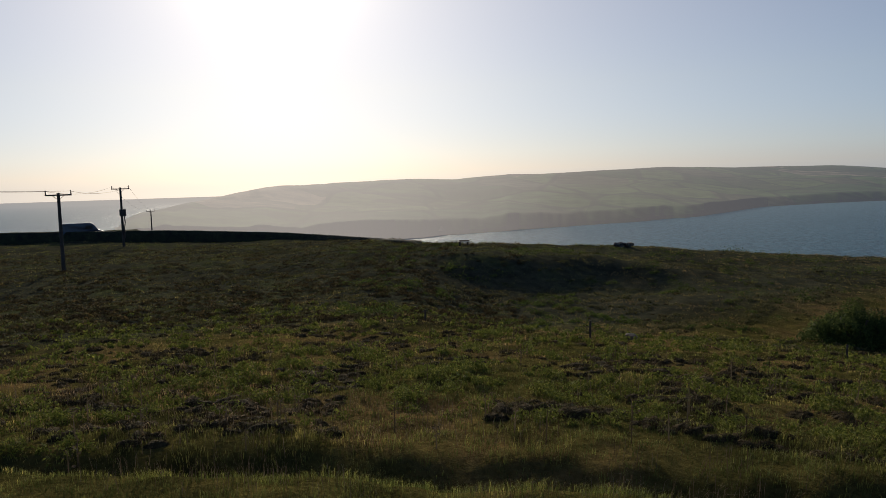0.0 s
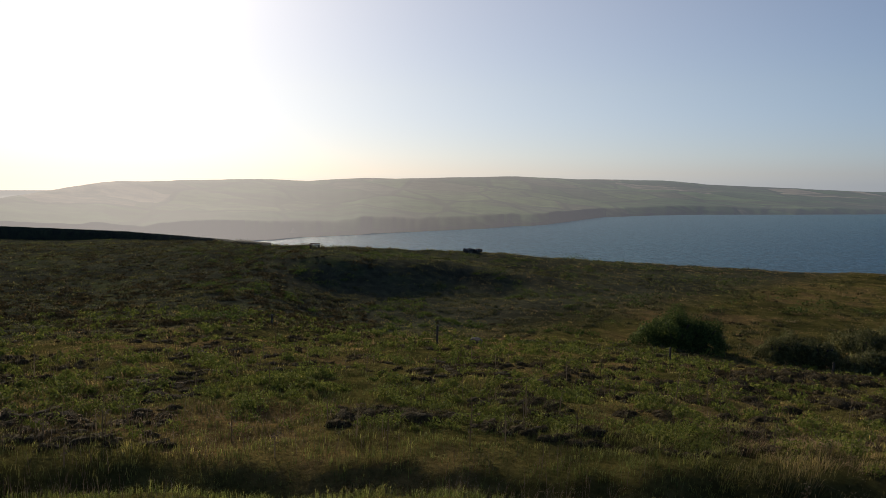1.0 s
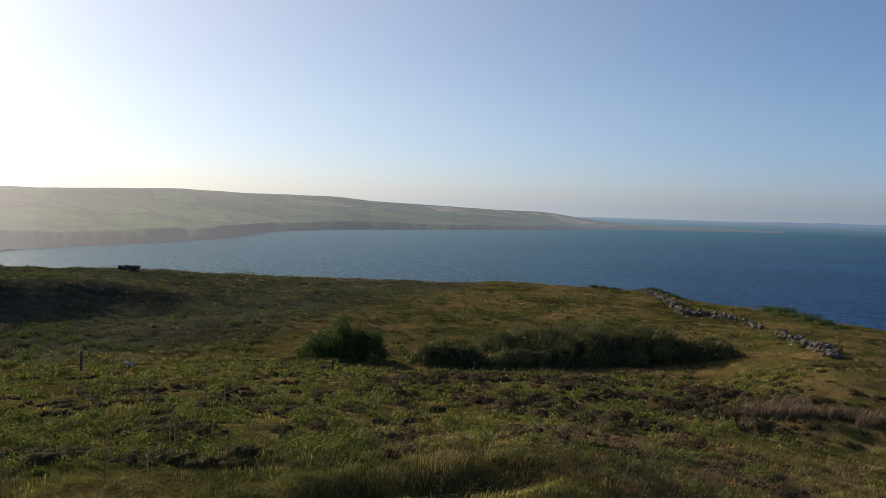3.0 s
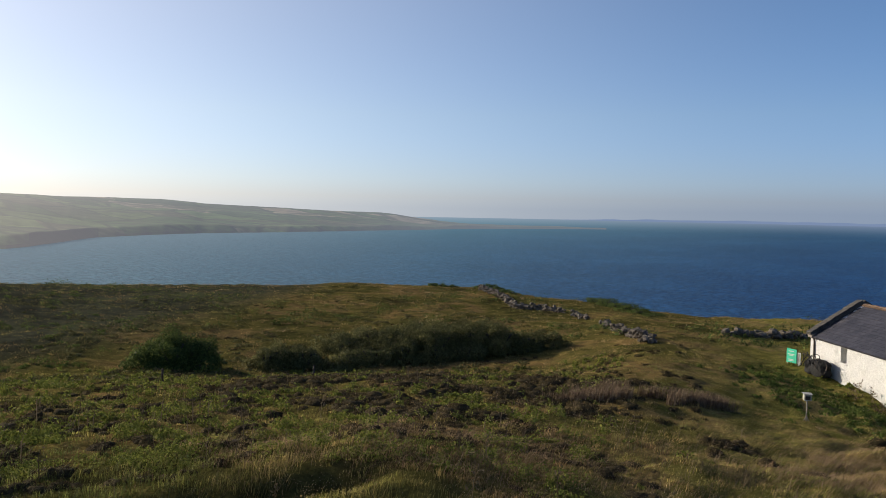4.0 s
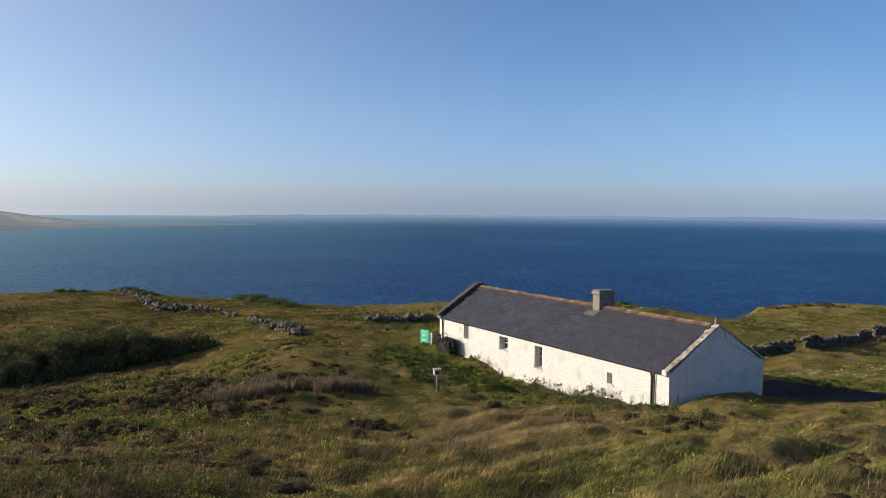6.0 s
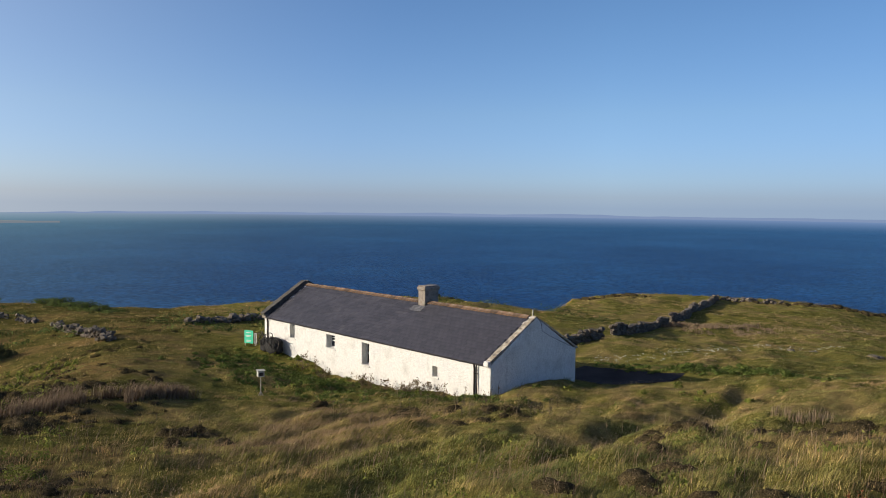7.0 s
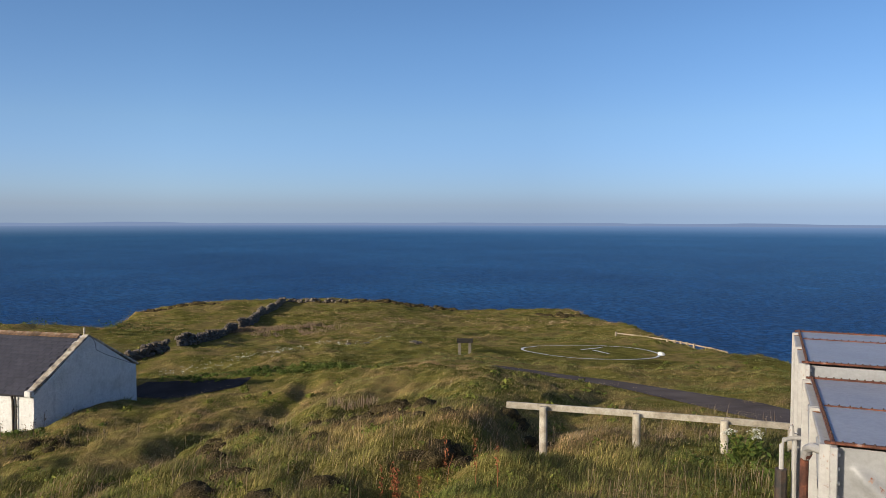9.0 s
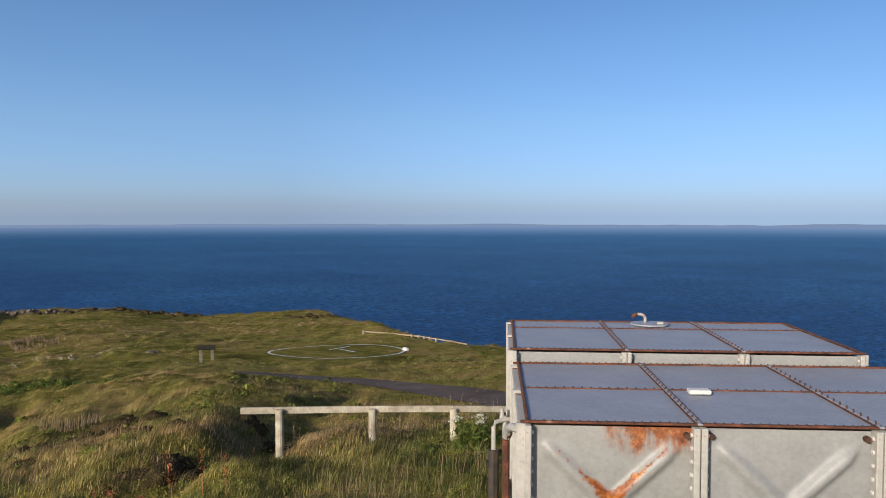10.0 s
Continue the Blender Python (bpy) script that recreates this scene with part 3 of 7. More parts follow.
def build_far_coast():
    az = np.arange(-23.6, 60.01, 0.12)
    shore = 60 / np.tan(np.radians(np.interp(az, [s[0] for s in SHORE], [s[1] for s in SHORE])))
    el = np.interp(az, [s[0] for s in SKYLINE], [s[1] for s in SKYLINE])
    back = np.interp(az, [-24, -14, 5, 25, 44, 60], [60, 420, 1000, 1300, 700, 150])
    cliff = np.interp(az, [-24, -2, 10, 22, 30, 43, 46, 60], [24, 17, 15, 15, 14, 12, 9, 5.0])
    cliff = cliff * (1 + 0.35 * fbm(az * 40, az * 0, 110.0, 3, 3))
    shore = shore + 14 * fbm(az * 40, az * 0 + 9, 60.0, 3, 4) * (az > -10)
    ridge_r = shore + back
    ridge_z = EYE + ridge_r * np.tan(np.radians(el)) + 1.3 * fbm(az * 40, az * 0 + 3, 60.0, 4, 8)
    s = np.array([-0.02, 0.0, 0.01, 0.02, 0.03, 0.04, 0.05, 0.06, 0.09, 0.14, 0.2, 0.27, 0.35, 0.43, 0.52, 0.62, 0.72, 0.82, 0.91, 1.0, 1.08, 1.2, 1.45])
    A, S = np.meshgrid(np.radians(az), s, indexing="ij")
    Rr = shore[:, None] + back[:, None] * S
    top = SEA_Z + cliff
    rise = np.clip((S - 0.05) / 0.95, 0, 1)
    Z = top[:, None] + (ridge_z - top)[:, None] * (0.62 * rise + 0.38 * rise ** 2)
    foot = np.clip(S / 0.05, 0, 1) ** 0.8
    Z = np.where(S < 0.05, SEA_Z + cliff[:, None] * foot, Z)
    Z = np.where(S < 0, SEA_Z - 4, Z)
    X, Y = Rr * np.sin(A), Rr * np.cos(A)
    amp = np.clip((S - 0.03) * 4, 0, 1) * np.clip((1.0 - S) * 3, 0, 1)
    Z = Z + amp * (13 * fbm(X, Y, 240.0, 4, 21)) * np.clip(cliff[:, None] / 20, 0, 1)
    Z = np.where(S > 1.0, ridge_z[:, None] - (S - 1.0) * 120, Z)
    na, ns = A.shape
    verts = np.stack([X, Y, Z], -1).reshape(-1, 3)
    i, j = np.meshgrid(np.arange(na - 1), np.arange(ns - 1), indexing="ij")
    faces = np.stack([i * ns + j, i * ns + j + 1, (i + 1) * ns + j + 1, (i + 1) * ns + j], -1).reshape(-1, 4)
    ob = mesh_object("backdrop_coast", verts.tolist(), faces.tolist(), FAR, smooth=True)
    tagged(ob, "hazy far headland of green and straw fields above dark cliffs", "coast", kind="structure")


build_far_coast()
# ---- whitewashed cottage ----
# local axes: x along the long wall towards the near gable, y into the house, z up from the eaves
L, WD, H0, RH = 17.32, 5.55, 2.4, 1.57
WHITE = surface("whitewash", [(0.3, (0.539, 0.521, 0.484)), (0.5, (0.688, 0.670, 0.632)), (0.75, (0.614, 0.605, 0.586))], 1.1, 0.9, fine=9.0, fine_amount=0.24, bump_strength=0.55, bump_dist=0.06)
SLATE = surface("slate", [(0.3, (0.040, 0.040, 0.048)), (0.6, (0.062, 0.060, 0.072)), (0.8, (0.095, 0.088, 0.090))], 1.2, 0.55, fine=14.0, vary=0.35)
COPING = surface("lichened_coping", [(0.35, (0.16, 0.14, 0.12)), (0.5, (0.36, 0.30, 0.22)), (0.65, (0.55, 0.50, 0.42))], 5.0, 0.9, fine=30)
RIDGE = surface("ridge_sandstone", [(0.35, (0.102, 0.072, 0.051)), (0.48, (0.196, 0.115, 0.064)), (0.58, (0.230, 0.170, 0.119)), (0.68, (0.374, 0.340, 0.306))], 5.0, 0.9, fine=25, vary=0.75)
STONE = surface("chimney_stone", [(0.3, (0.15, 0.125, 0.10)), (0.55, (0.28, 0.24, 0.20)), (0.75, (0.22, 0.17, 0.12))], 4.0, 0.9, fine=22)
MOSSED = surface("dark_weathered_coping", [(0.3, (0.045, 0.040, 0.036)), (0.6, (0.10, 0.09, 0.075)), (0.75, (0.18, 0.17, 0.14))], 5.0, 0.9, fine=25)
DARKIRON = surface("dark_cast_iron", [(0.4, (0.03, 0.028, 0.026)), (0.7, (0.10, 0.06, 0.04))], 8.0, 0.6, fine=40)
FRAMEW = surface("white_gloss_paint", [(0.4, (0.62, 0.61, 0.58)), (0.7, (0.78, 0.77, 0.74))], 6.0, 0.5, fine=50)
wn_, wk_ = WHITE.node_tree.nodes, WHITE.node_tree.links
wb_ = wn_["Principled BSDF"]
ws_ = wb_.inputs["Base Color"].links[0].from_socket
wv_ = coords(wn_)
wm_ = wn_.new("ShaderNodeMapping")
wm_.inputs["Scale"].default_value = (2.4, 2.4, 0.7)
wk_.new(wv_, wm_.inputs["Vector"])
damp = ramp(wn_, wk_, noise_tex(wn_, wk_, wm_.outputs[0], 1.0, 7.0, 0.75), [(0.56, (0, 0, 0)), (0.72, (0.55, 0.55, 0.55))])
wk_.new(mix(wn_, wk_, damp, ws_, (0.30, 0.30, 0.29)), wb_.inputs["Base Color"])
wr_ = wn_.new("ShaderNodeMapping")
wr_.inputs["Scale"].default_value = (2.6, 2.6, 5.5)
wk_.new(wv_, wr_.inputs["Vector"])
rub_ = wn_.new("ShaderNodeTexVoronoi")
rub_.feature = "SMOOTH_F1"
rub_.inputs["Smoothness"].default_value = 0.35
wk_.new(wr_.outputs[0], rub_.inputs["Vector"])
rb_ = wn_.new("ShaderNodeBump")
rb_.invert = True
rb_.inputs["Strength"].default_value, rb_.inputs["Distance"].default_value = 0.28, 0.07
wk_.new(rub_.outputs["Distance"], rb_.inputs["Height"])
wk_.new(rb_.outputs[0], wb_.inputs["Normal"].links[0].from_node.inputs["Normal"])
glass, gn, gl, gb = principled("dark_glass", (0.02, 0.025, 0.03), 0.08, 0, 0.6)

cottage = thing("cottage", Matrix(((-0.686, 0.7276, 0, 42.25), (-0.7276, -0.686, 0, 11.835), (0, 0, 1, -3.42), (0, 0, 0, 1))), "long low whitewashed stone cottage with a dark slate roof", "house")
WINDOWS = [(2.62, 3.10, -0.92, -0.18), (6.02, 6.75, -0.96, -0.28), (8.95, 9.52, -1.36, -0.30), (13.92, 14.25, -1.08, -0.62)]


def cells(lo, hi, cuts):
    c = sorted({lo, hi, *cuts})
    return list(zip(c, c[1:]))


def front_wall():
    bm = bmesh.new()
    xs = cells(0.0, L, [w[k] for w in WINDOWS for k in (0, 1)])
    zs = cells(-H0, 0.0, [w[k] for w in WINDOWS for k in (2, 3)])
    for x0, x1 in xs:
        for z0, z1 in zs:
            if any(w[0] <= x0 and x1 <= w[1] and w[2] <= z0 and z1 <= w[3] for w in WINDOWS):
                continue
            for y, flip in ((0.0, 1), (0.45, 0)):
                q = [(x0, y, z0), (x1, y, z0), (x1, y, z1), (x0, y, z1)]
                bm.faces.new([bm.verts.new(p) for p in (q if flip else q[::-1])])
    for x0, x1, z0, z1 in WINDOWS:
        for a, b in (((x0, z0), (x0, z1)), ((x0, z1), (x1, z1)), ((x1, z1), (x1, z0)), ((x1, z0), (x0, z0))):
            bm.faces.new([bm.verts.new(p) for p in ((a[0], 0, a[1]), (b[0], 0, b[1]), (b[0], 0.45, b[1]), (a[0], 0.45, a[1]))])
    bmesh.ops.remove_doubles(bm, verts=bm.verts, dist=1e-4)
    bmesh.ops.recalc_face_normals(bm, faces=bm.faces)
    return bm


part("wall", front_wall(), WHITE, cottage)
part("wall", box(L / 2, WD - 0.225, -H0 / 2, L, 0.45, H0), WHITE, cottage)
for x0 in (0.0, L - 0.45):
    bm = bmesh.new()
    sec = [(0.46, -H0), (WD - 0.46, -H0), (WD - 0.46, 0.24), (WD / 2, RH + 0.02), (0.46, 0.24)]
    if x0 > 1:
        sec = [(-0.004, -H0), (WD + 0.004, -H0), (WD + 0.004, -0.10), (WD / 2, RH + 0.02), (-0.004, -0.10)]
    a = [bm.verts.new((x0 - 0.004, y, z)) for y, z in sec]
    b = [bm.verts.new((x0 + 0.454, y, z)) for y, z in sec]
    bm.faces.new(a)
    bm.faces.new(b[::-1])
    for k in range(5):
        bm.faces.new((a[k], b[k], b[(k + 1) % 5], a[(k + 1) % 5]))
    bmesh.ops.recalc_face_normals(bm, faces=bm.faces)
    part("gable", bm, WHITE, cottage)

SLOPE = math.atan2(RH + 0.06, WD / 2 + 0.14)
RLEN = math.hypot(RH + 0.06, WD / 2 + 0.14)
EAVE = Vector((0, -0.14, -0.06))
# boards under the slates, both slopes
bm = bmesh.new()
add_box(bm, L / 2 - 0.02, RLEN / 2, -0.05, L - 0.35, RLEN, 0.08, Matrix.Translation(EAVE) @ Matrix.Rotation(SLOPE, 4, "X"))
roof = part("roof", bm, SLATE, cottage)
bm = bmesh.new()
add_box(bm, L / 2, -RLEN / 2, -0.03, L - 0.5, RLEN, 0.10, Matrix.Translation((0, WD + 0.14, -0.06)) @ Matrix.Rotation(-SLOPE, 4, "X"))
part("roof", bm, SLATE, cottage)
# skews: stone copings on both gables, one block after another
for x0, wd, lift in ((0.17, 0.40, 0.24), (L - 0.12, 0.26, 0.06)):
    for side in (0, 1):
        n = 7
        ln = RLEN + 0.05
        m = Matrix.Translation(EAVE) @ Matrix.Rotation(SLOPE, 4, "X")
        if side:
            m = Matrix.Translation((0, WD + 0.14, -0.06)) @ Matrix.Rotation(-SLOPE, 4, "X")
        for k in range(n):
            yc = (k + 0.5) * ln / n
            part("coping_stone", box(x0 - (0.36 * yc / ln if x0 < 1 else 0.0), -yc if side else yc, lift / 2 + 0.01 * (k % 2), wd + 0.02 * (k % 3), ln / n - 0.012, lift + 0.02, m, 0.012), COPING if x0 > 1 else MOSSED, cottage)
    part("skewputt", box(x0, -0.07, -0.02, wd, 0.20, 0.22, None, 0.02), WHITE if x0 > 1 else STONE, cottage)
# chimney with its projecting cap and flashing
ch = part("chimney", box(10.4, 2.95, RH + 0.10, 0.50, 0.90, 1.30, None, 0.02), STONE, cottage, "square stone chimney stack")
part("chimney_cap", box(10.4, 2.95, RH + 0.66, 0.60, 1.02, 0.16, None, 0.03), STONE, ch)
part("chimney_top", box(10.4, 2.95, RH + 0.77, 0.52, 0.92, 0.06, None, 0.02), STONE, ch)
LEAD = surface("pale_flashing", [(0.4, (0.081, 0.081, 0.087)), (0.7, (0.186, 0.180, 0.180))], 7.0, 0.6, fine=30)
bm = bmesh.new()
add_box(bm, 10.4, RLEN - 0.62, 0.045, 0.80, 0.42, 0.012, Matrix.Translation(EAVE) @ Matrix.Rotation(SLOPE, 4, "X"))
part("flashing", bm, LEAD, ch)
# windows
for k, (x0, x1, z0, z1) in enumerate(WINDOWS):
    w = part("window_frame", box((x0 + x1) / 2, 0.30, (z0 + z1) / 2, x1 - x0, 0.05, 0.045), FRAMEW, cottage)
    for xx in (x0 + 0.03, x1 - 0.03):
        part("stile", box(xx, 0.30, (z0 + z1) / 2, 0.06, 0.05, z1 - z0 - 0.002), FRAMEW, w)
    for zz in (z0 + 0.03, z1 - 0.03):
        part("rail", box((x0 + x1) / 2, 0.298, zz, x1 - x0 - 0.12, 0.05, 0.06), FRAMEW, w)
    part("glazing_bar", box((x0 + x1) / 2, 0.30, (z0 + z1) / 2, 0.03, 0.04, z1 - z0 - 0.12), FRAMEW, w)
    part("glazing_bar", box((x0 + x1) / 2, 0.302, z0 + 0.72 * (z1 - z0), x1 - x0 - 0.12, 0.04, 0.03), FRAMEW, w)
    part("pane", box((x0 + x1) / 2, 0.315, (z0 + z1) / 2, x1 - x0 - 0.1, 0.008, z1 - z0 - 0.1), glass, w)
    part("window_sill", box((x0 + x1) / 2, 0.10, z0 - 0.035, x1 - x0 + 0.16, 0.30, 0.066, None, 0.01), WHITE, w)
# rainwater pipes and gutter bracket line
for xx in (0.42, 16.48, 16.62):
    p = part("downpipe", tube([(xx, -0.09, -0.12), (xx, -0.055, -0.3), (xx, -0.055, -1.2), (xx + 0.01, -0.055, -2.3)], 0.04 if xx != 16.62 else 0.025), DARKIRON, cottage, "rusty dark downpipe")
    for zz in (-0.5, -1.4):
        part("pipe_bracket", box(xx, -0.04, zz, 0.13, 0.03, 0.04), DARKIRON, p)
part("finial", tube([(L - 0.2, WD / 2, RH + 0.05), (L - 0.2, WD / 2, RH + 0.26), (L - 0.18, WD / 2, RH + 0.33)], 0.035), COPING, cottage, "small vent pipe on the gable")
part("lamp_bracket", tube([(L + 0.01, WD / 2 + 0.15, RH - 0.05), (L + 0.14, WD / 2 + 0.18, RH - 0.25), (L + 0.12, WD / 2 + 0.25, RH - 0.55), (L + 0.02, WD / 2 + 0.9, RH - 0.85), (L + 0.02, WD / 2 + 2.4, 0.1)], 0.008), DARKIRON, cottage)
# ridge pieces
rng = random.Random(4)
me = None
for k in range(39):
    if me is None:
        bm = bmesh.new()
        for s in (-1, 1):
            add_box(bm, 0, s * 0.10, -0.045, 0.43, 0.24, 0.05, Matrix.Rotation(-s * 0.50, 4, "X"), 0.01)
        ob = part("ridge_tile", bm, RIDGE, cottage)
        me = ob.data
    else:
        ob = new("ridge_tile", me)
        ob.parent = cottage
    x = 0.16 + k * 0.436
    ob.matrix_basis = pose(x, WD / 2, RH + 0.10 + rng.uniform(-0.008, 0.01), rng.uniform(-2, 2), rng.uniform(-1, 1), rng.uniform(-1.5, 1.5))

# slates in courses: those by the near gable singly, the rest of the slope as one sheet of slates
rng = random.Random(8)
sw, sh = 0.30, 0.215
bm = bmesh.new()
add_box(bm, 0, 0, 0, sw - 0.012, sh + 0.05, 0.012)
ms = bpy.data.meshes.new("slate")
bm.to_mesh(ms)
bm.free()
ms.materials.append(SLATE)
base = Matrix.Translation(EAVE) @ Matrix.Rotation(SLOPE, 4, "X")
cube = np.array([v.co[:] for v in ms.vertices])
quads = np.array([list(p.vertices) for p in ms.polygons])
sv, sf, count = [], [], 0
for row in range(int(RLEN / sh)):
    for col in range(-1, int((L - 0.7) / sw) + 3):
        x = L - 0.26 - (col + (0.5 if row % 2 else 0.0) + 0.5) * sw
        y = (row + 0.5) * sh
        if x < 0.50 - 0.36 * y / RLEN or x > L - 0.38:
            continue
        if abs(x - 10.4) < 0.32 and y > RLEN - 0.60:
            continue
        m = base @ Matrix.Translation((x, y + rng.uniform(-0.008, 0.008), 0.018 + rng.uniform(0, 0.006))) @ Matrix.Rotation(radians(-3.2), 4, "X") @ Matrix.Rotation(radians(rng.gauss(0, 1.0)), 4, "Z")
        if x > L - 6.3 and count < 300:
            ob = new("slate", ms)
            ob.parent = roof
            ob.matrix_basis = m
            count += 1
        else:
            sf.extend((quads + 8 * (len(sv) // 8)).tolist())
            sv.extend((cube @ np.array(m.to_3x3()).T + np.array(m.translation)).tolist())
SLATES = surface("slate_sheet", [(0.3, (0.040, 0.040, 0.048)), (0.6, (0.062, 0.060, 0.072)), (0.8, (0.095, 0.088, 0.090))], 1.2, 0.55, fine=9.0)
n_, l_ = SLATES.node_tree.nodes, SLATES.node_tree.links
b_ = n_["Principled BSDF"]
src = b_.inputs["Base Color"].links[0].from_socket
isl = n_.new("ShaderNodeNewGeometry").outputs["Random Per Island"]
l_.new(mix(n_, l_, 0.7, src, ramp(n_, l_, isl, [(0.0, (0.55, 0.54, 0.54)), (0.5, (0.95, 0.94, 0.94)), (1.0, (1.30, 1.26, 1.22))]), "MULTIPLY"), b_.inputs["Base Color"])
ob = mesh_object("slate_sheet", sv, sf, SLATES, roof)
ob["kind"] = "stuff"
# ---- sectional steel tanks ----
PANEL = 1.22


def tank_paint(name, lo, hi, rust_at, rust_amount):
    """Weathered grey paint with rust that breaks through in blotches."""
    m, n, l, b = principled(name, lo, 0.5, 0.0, 0.4)
    v = coords(n)
    col = ramp(n, l, noise_tex(n, l, v, 2.2, 5.0, 0.6), [(0.3, lo), (0.7, hi)])
    spots = noise_tex(n, l, v, 22.0, 4.0, 0.7)
    col = mix(n, l, 0.25, col, ramp(n, l, spots, [(0.35, (0.5, 0.48, 0.46)), (0.6, (1.1, 1.1, 1.1))]), "MULTIPLY")
    blot = noise_tex(n, l, v, 3.1, 7.0, 0.72, 0.5)
    mask = ramp(n, l, blot, [(rust_at, (0, 0, 0)), (rust_at + 0.06, (rust_amount,) * 3)])
    rust = ramp(n, l, spots, [(0.3, (0.085, 0.028, 0.012)), (0.55, (0.24, 0.085, 0.028)), (0.75, (0.40, 0.19, 0.08))])
    l.new(mix(n, l, mask, col, rust), b.inputs["Base Color"])
    l.new(mix(n, l, mask, (0.48, 0.48, 0.48), (0.9, 0.9, 0.9)), b.inputs["Roughness"])
    bump(n, l, spots, b, 0.25, 0.004)
    return m


SIDE = tank_paint("tank_side_paint", (0.215, 0.218, 0.222), (0.295, 0.296, 0.298), 0.68, 1.0)
TOPP = tank_paint("tank_roof_paint", (0.235, 0.248, 0.287), (0.296, 0.309, 0.348), 0.80, 0.5)
FLANGE = tank_paint("tank_flange_paint", (0.315, 0.300, 0.280), (0.43, 0.415, 0.390), 0.60, 1.0)
RUST = surface("rusty_steel", [(0.3, (0.051, 0.024, 0.017)), (0.5, (0.119, 0.044, 0.027)), (0.66, (0.221, 0.076, 0.041)), (0.75, (0.408, 0.340, 0.306))], 9.0, 0.9, fine=40, fine_amount=0.5, bump_strength=0.6)
RUSTBOLT = surface("dark_rusty_bolt", [(0.3, (0.035, 0.018, 0.012)), (0.7, (0.11, 0.05, 0.03))], 9.0, 0.85, fine=60)
BOLT = surface("painted_bolt", [(0.3, (0.45, 0.43, 0.40)), (0.7, (0.62, 0.60, 0.57))], 9.0, 0.6, fine=60)


def rust_face():
    """The weathered panel: rust spreads from its top edge and along the creases."""
    m = tank_paint("rust_streaked_panel", (0.22, 0.22, 0.218), (0.30, 0.297, 0.290), 0.66, 1.0)
    n, l = m.node_tree.nodes, m.node_tree.links
    b = n["Principled BSDF"]
    src = b.inputs["Base Color"].links[0].from_socket
    v = coords(n)
    sep = n.new("ShaderNodeSeparateXYZ")
    l.new(v, sep.inputs[0])
    mp = n.new("ShaderNodeMapping")
    mp.inputs["Scale"].default_value = (6.0, 1.0, 2.6)
    l.new(v, mp.inputs["Vector"])
    streak = noise_tex(n, l, mp.outputs[0], 1.0, 6.0, 0.7)
    top = n.new("ShaderNodeMapRange")
    top.inputs["From Min"].default_value, top.inputs["From Max"].default_value = 0.66, 1.20
    l.new(sep.outputs["Z"], top.inputs["Value"])
    side = n.new("ShaderNodeMapRange")
    side.inputs["From Min"].default_value, side.inputs["From Max"].default_value = 0.05, 0.80
    l.new(sep.outputs["X"], side.inputs["Value"])
    a = n.new("ShaderNodeMath")
    a.operation = "MULTIPLY"
    l.new(top.outputs[0], a.inputs[0])
    l.new(side.outputs[0], a.inputs[1])
    c = n.new("ShaderNodeMath")
    c.operation = "MULTIPLY"
    l.new(a.outputs[0], c.inputs[0])
    l.new(streak, c.inputs[1])
    mask = ramp(n, l, c.outputs[0], [(0.30, (0, 0, 0)), (0.36, (0.35, 0.35, 0.35)), (0.44, (0.95, 0.95, 0.95))])
    rust = ramp(n, l, noise_tex(n, l, v, 14.0, 5.0, 0.7), [(0.35, (0.10, 0.026, 0.010)), (0.52, (0.24, 0.070, 0.018)), (0.68, (0.46, 0.19, 0.05))])
    col = mix(n, l, mask, src, rust)
    # rust that follows the lower meeting of the creases
    def calc(op, p, q):
        c_ = n.new("ShaderNodeMath")
        c_.operation = op
        for k_, w_ in enumerate((p, q)):
            if isinstance(w_, float):
                c_.inputs[k_].default_value = w_
            else:
                l.new(w_, c_.inputs[k_])
        return c_.outputs[0]

    rise = calc("SUBTRACT", sep.outputs["Z"], 0.655)
    arm = calc("ABSOLUTE", calc("SUBTRACT", sep.outputs["X"], 0.61), 0.0)
    off = calc("ABSOLUTE", calc("SUBTRACT", rise, arm), 0.0)
    crease = calc("ADD", calc("MULTIPLY", off, 3.2), calc("MULTIPLY", calc("ABSOLUTE", rise, 0.0), 0.85))
    blotch = noise_tex(n, l, v, 5.5, 6.0, 0.75)
    near = n.new("ShaderNodeMath")
    near.operation = "SUBTRACT"
    l.new(blotch, near.inputs[0])
    l.new(crease, near.inputs[1])
    mk2 = ramp(n, l, near.outputs[0], [(0.24, (0, 0, 0)), (0.28, (0.4, 0.4, 0.4)), (0.33, (1, 1, 1))])
    l.new(mix(n, l, mk2, col, rust), b.inputs["Base Color"])
    return m


RUSTFACE = rust_face()


def panel_mesh():
    """A pressed panel: a dished plate with two raised diagonal creases, flanges standing out all round. x across, z up, faces -y."""
    n = 44
    verts, faces = [], []
    w = PANEL - 0.02
    for i in range(n + 1):
        for j in range(n + 1):
            x, z = i / n * w, j / n * w
            u, s = x / w * 2 - 1, z / w * 2 - 1
            d = min(abs(u - s), abs(u + s)) / 1.414 * w / 2
            rr = max(abs(u), abs(s))
            along = min(1.0, max(0.0, (0.80 - rr) / 0.10)) * min(1.0, max(0.0, (rr - 0.05) / 0.12))
            crease = 0.060 * along * max(0.0, 1 - (d / 0.065) ** 2)
            dish = 0.012 * max(0.0, 1 - rr) ** 0.5
            verts.append((x + 0.01, -crease - dish, z))
    for i in range(n):
        for j in range(n):
            a = i * (n + 1) + j
            faces.append((a, a + n + 1, a + n + 2, a + 1))
    me = bpy.data.meshes.new("panel")
    me.from_pydata(verts, [], faces)
    me.polygons.foreach_set("use_smooth", [True] * len(faces))
    return me


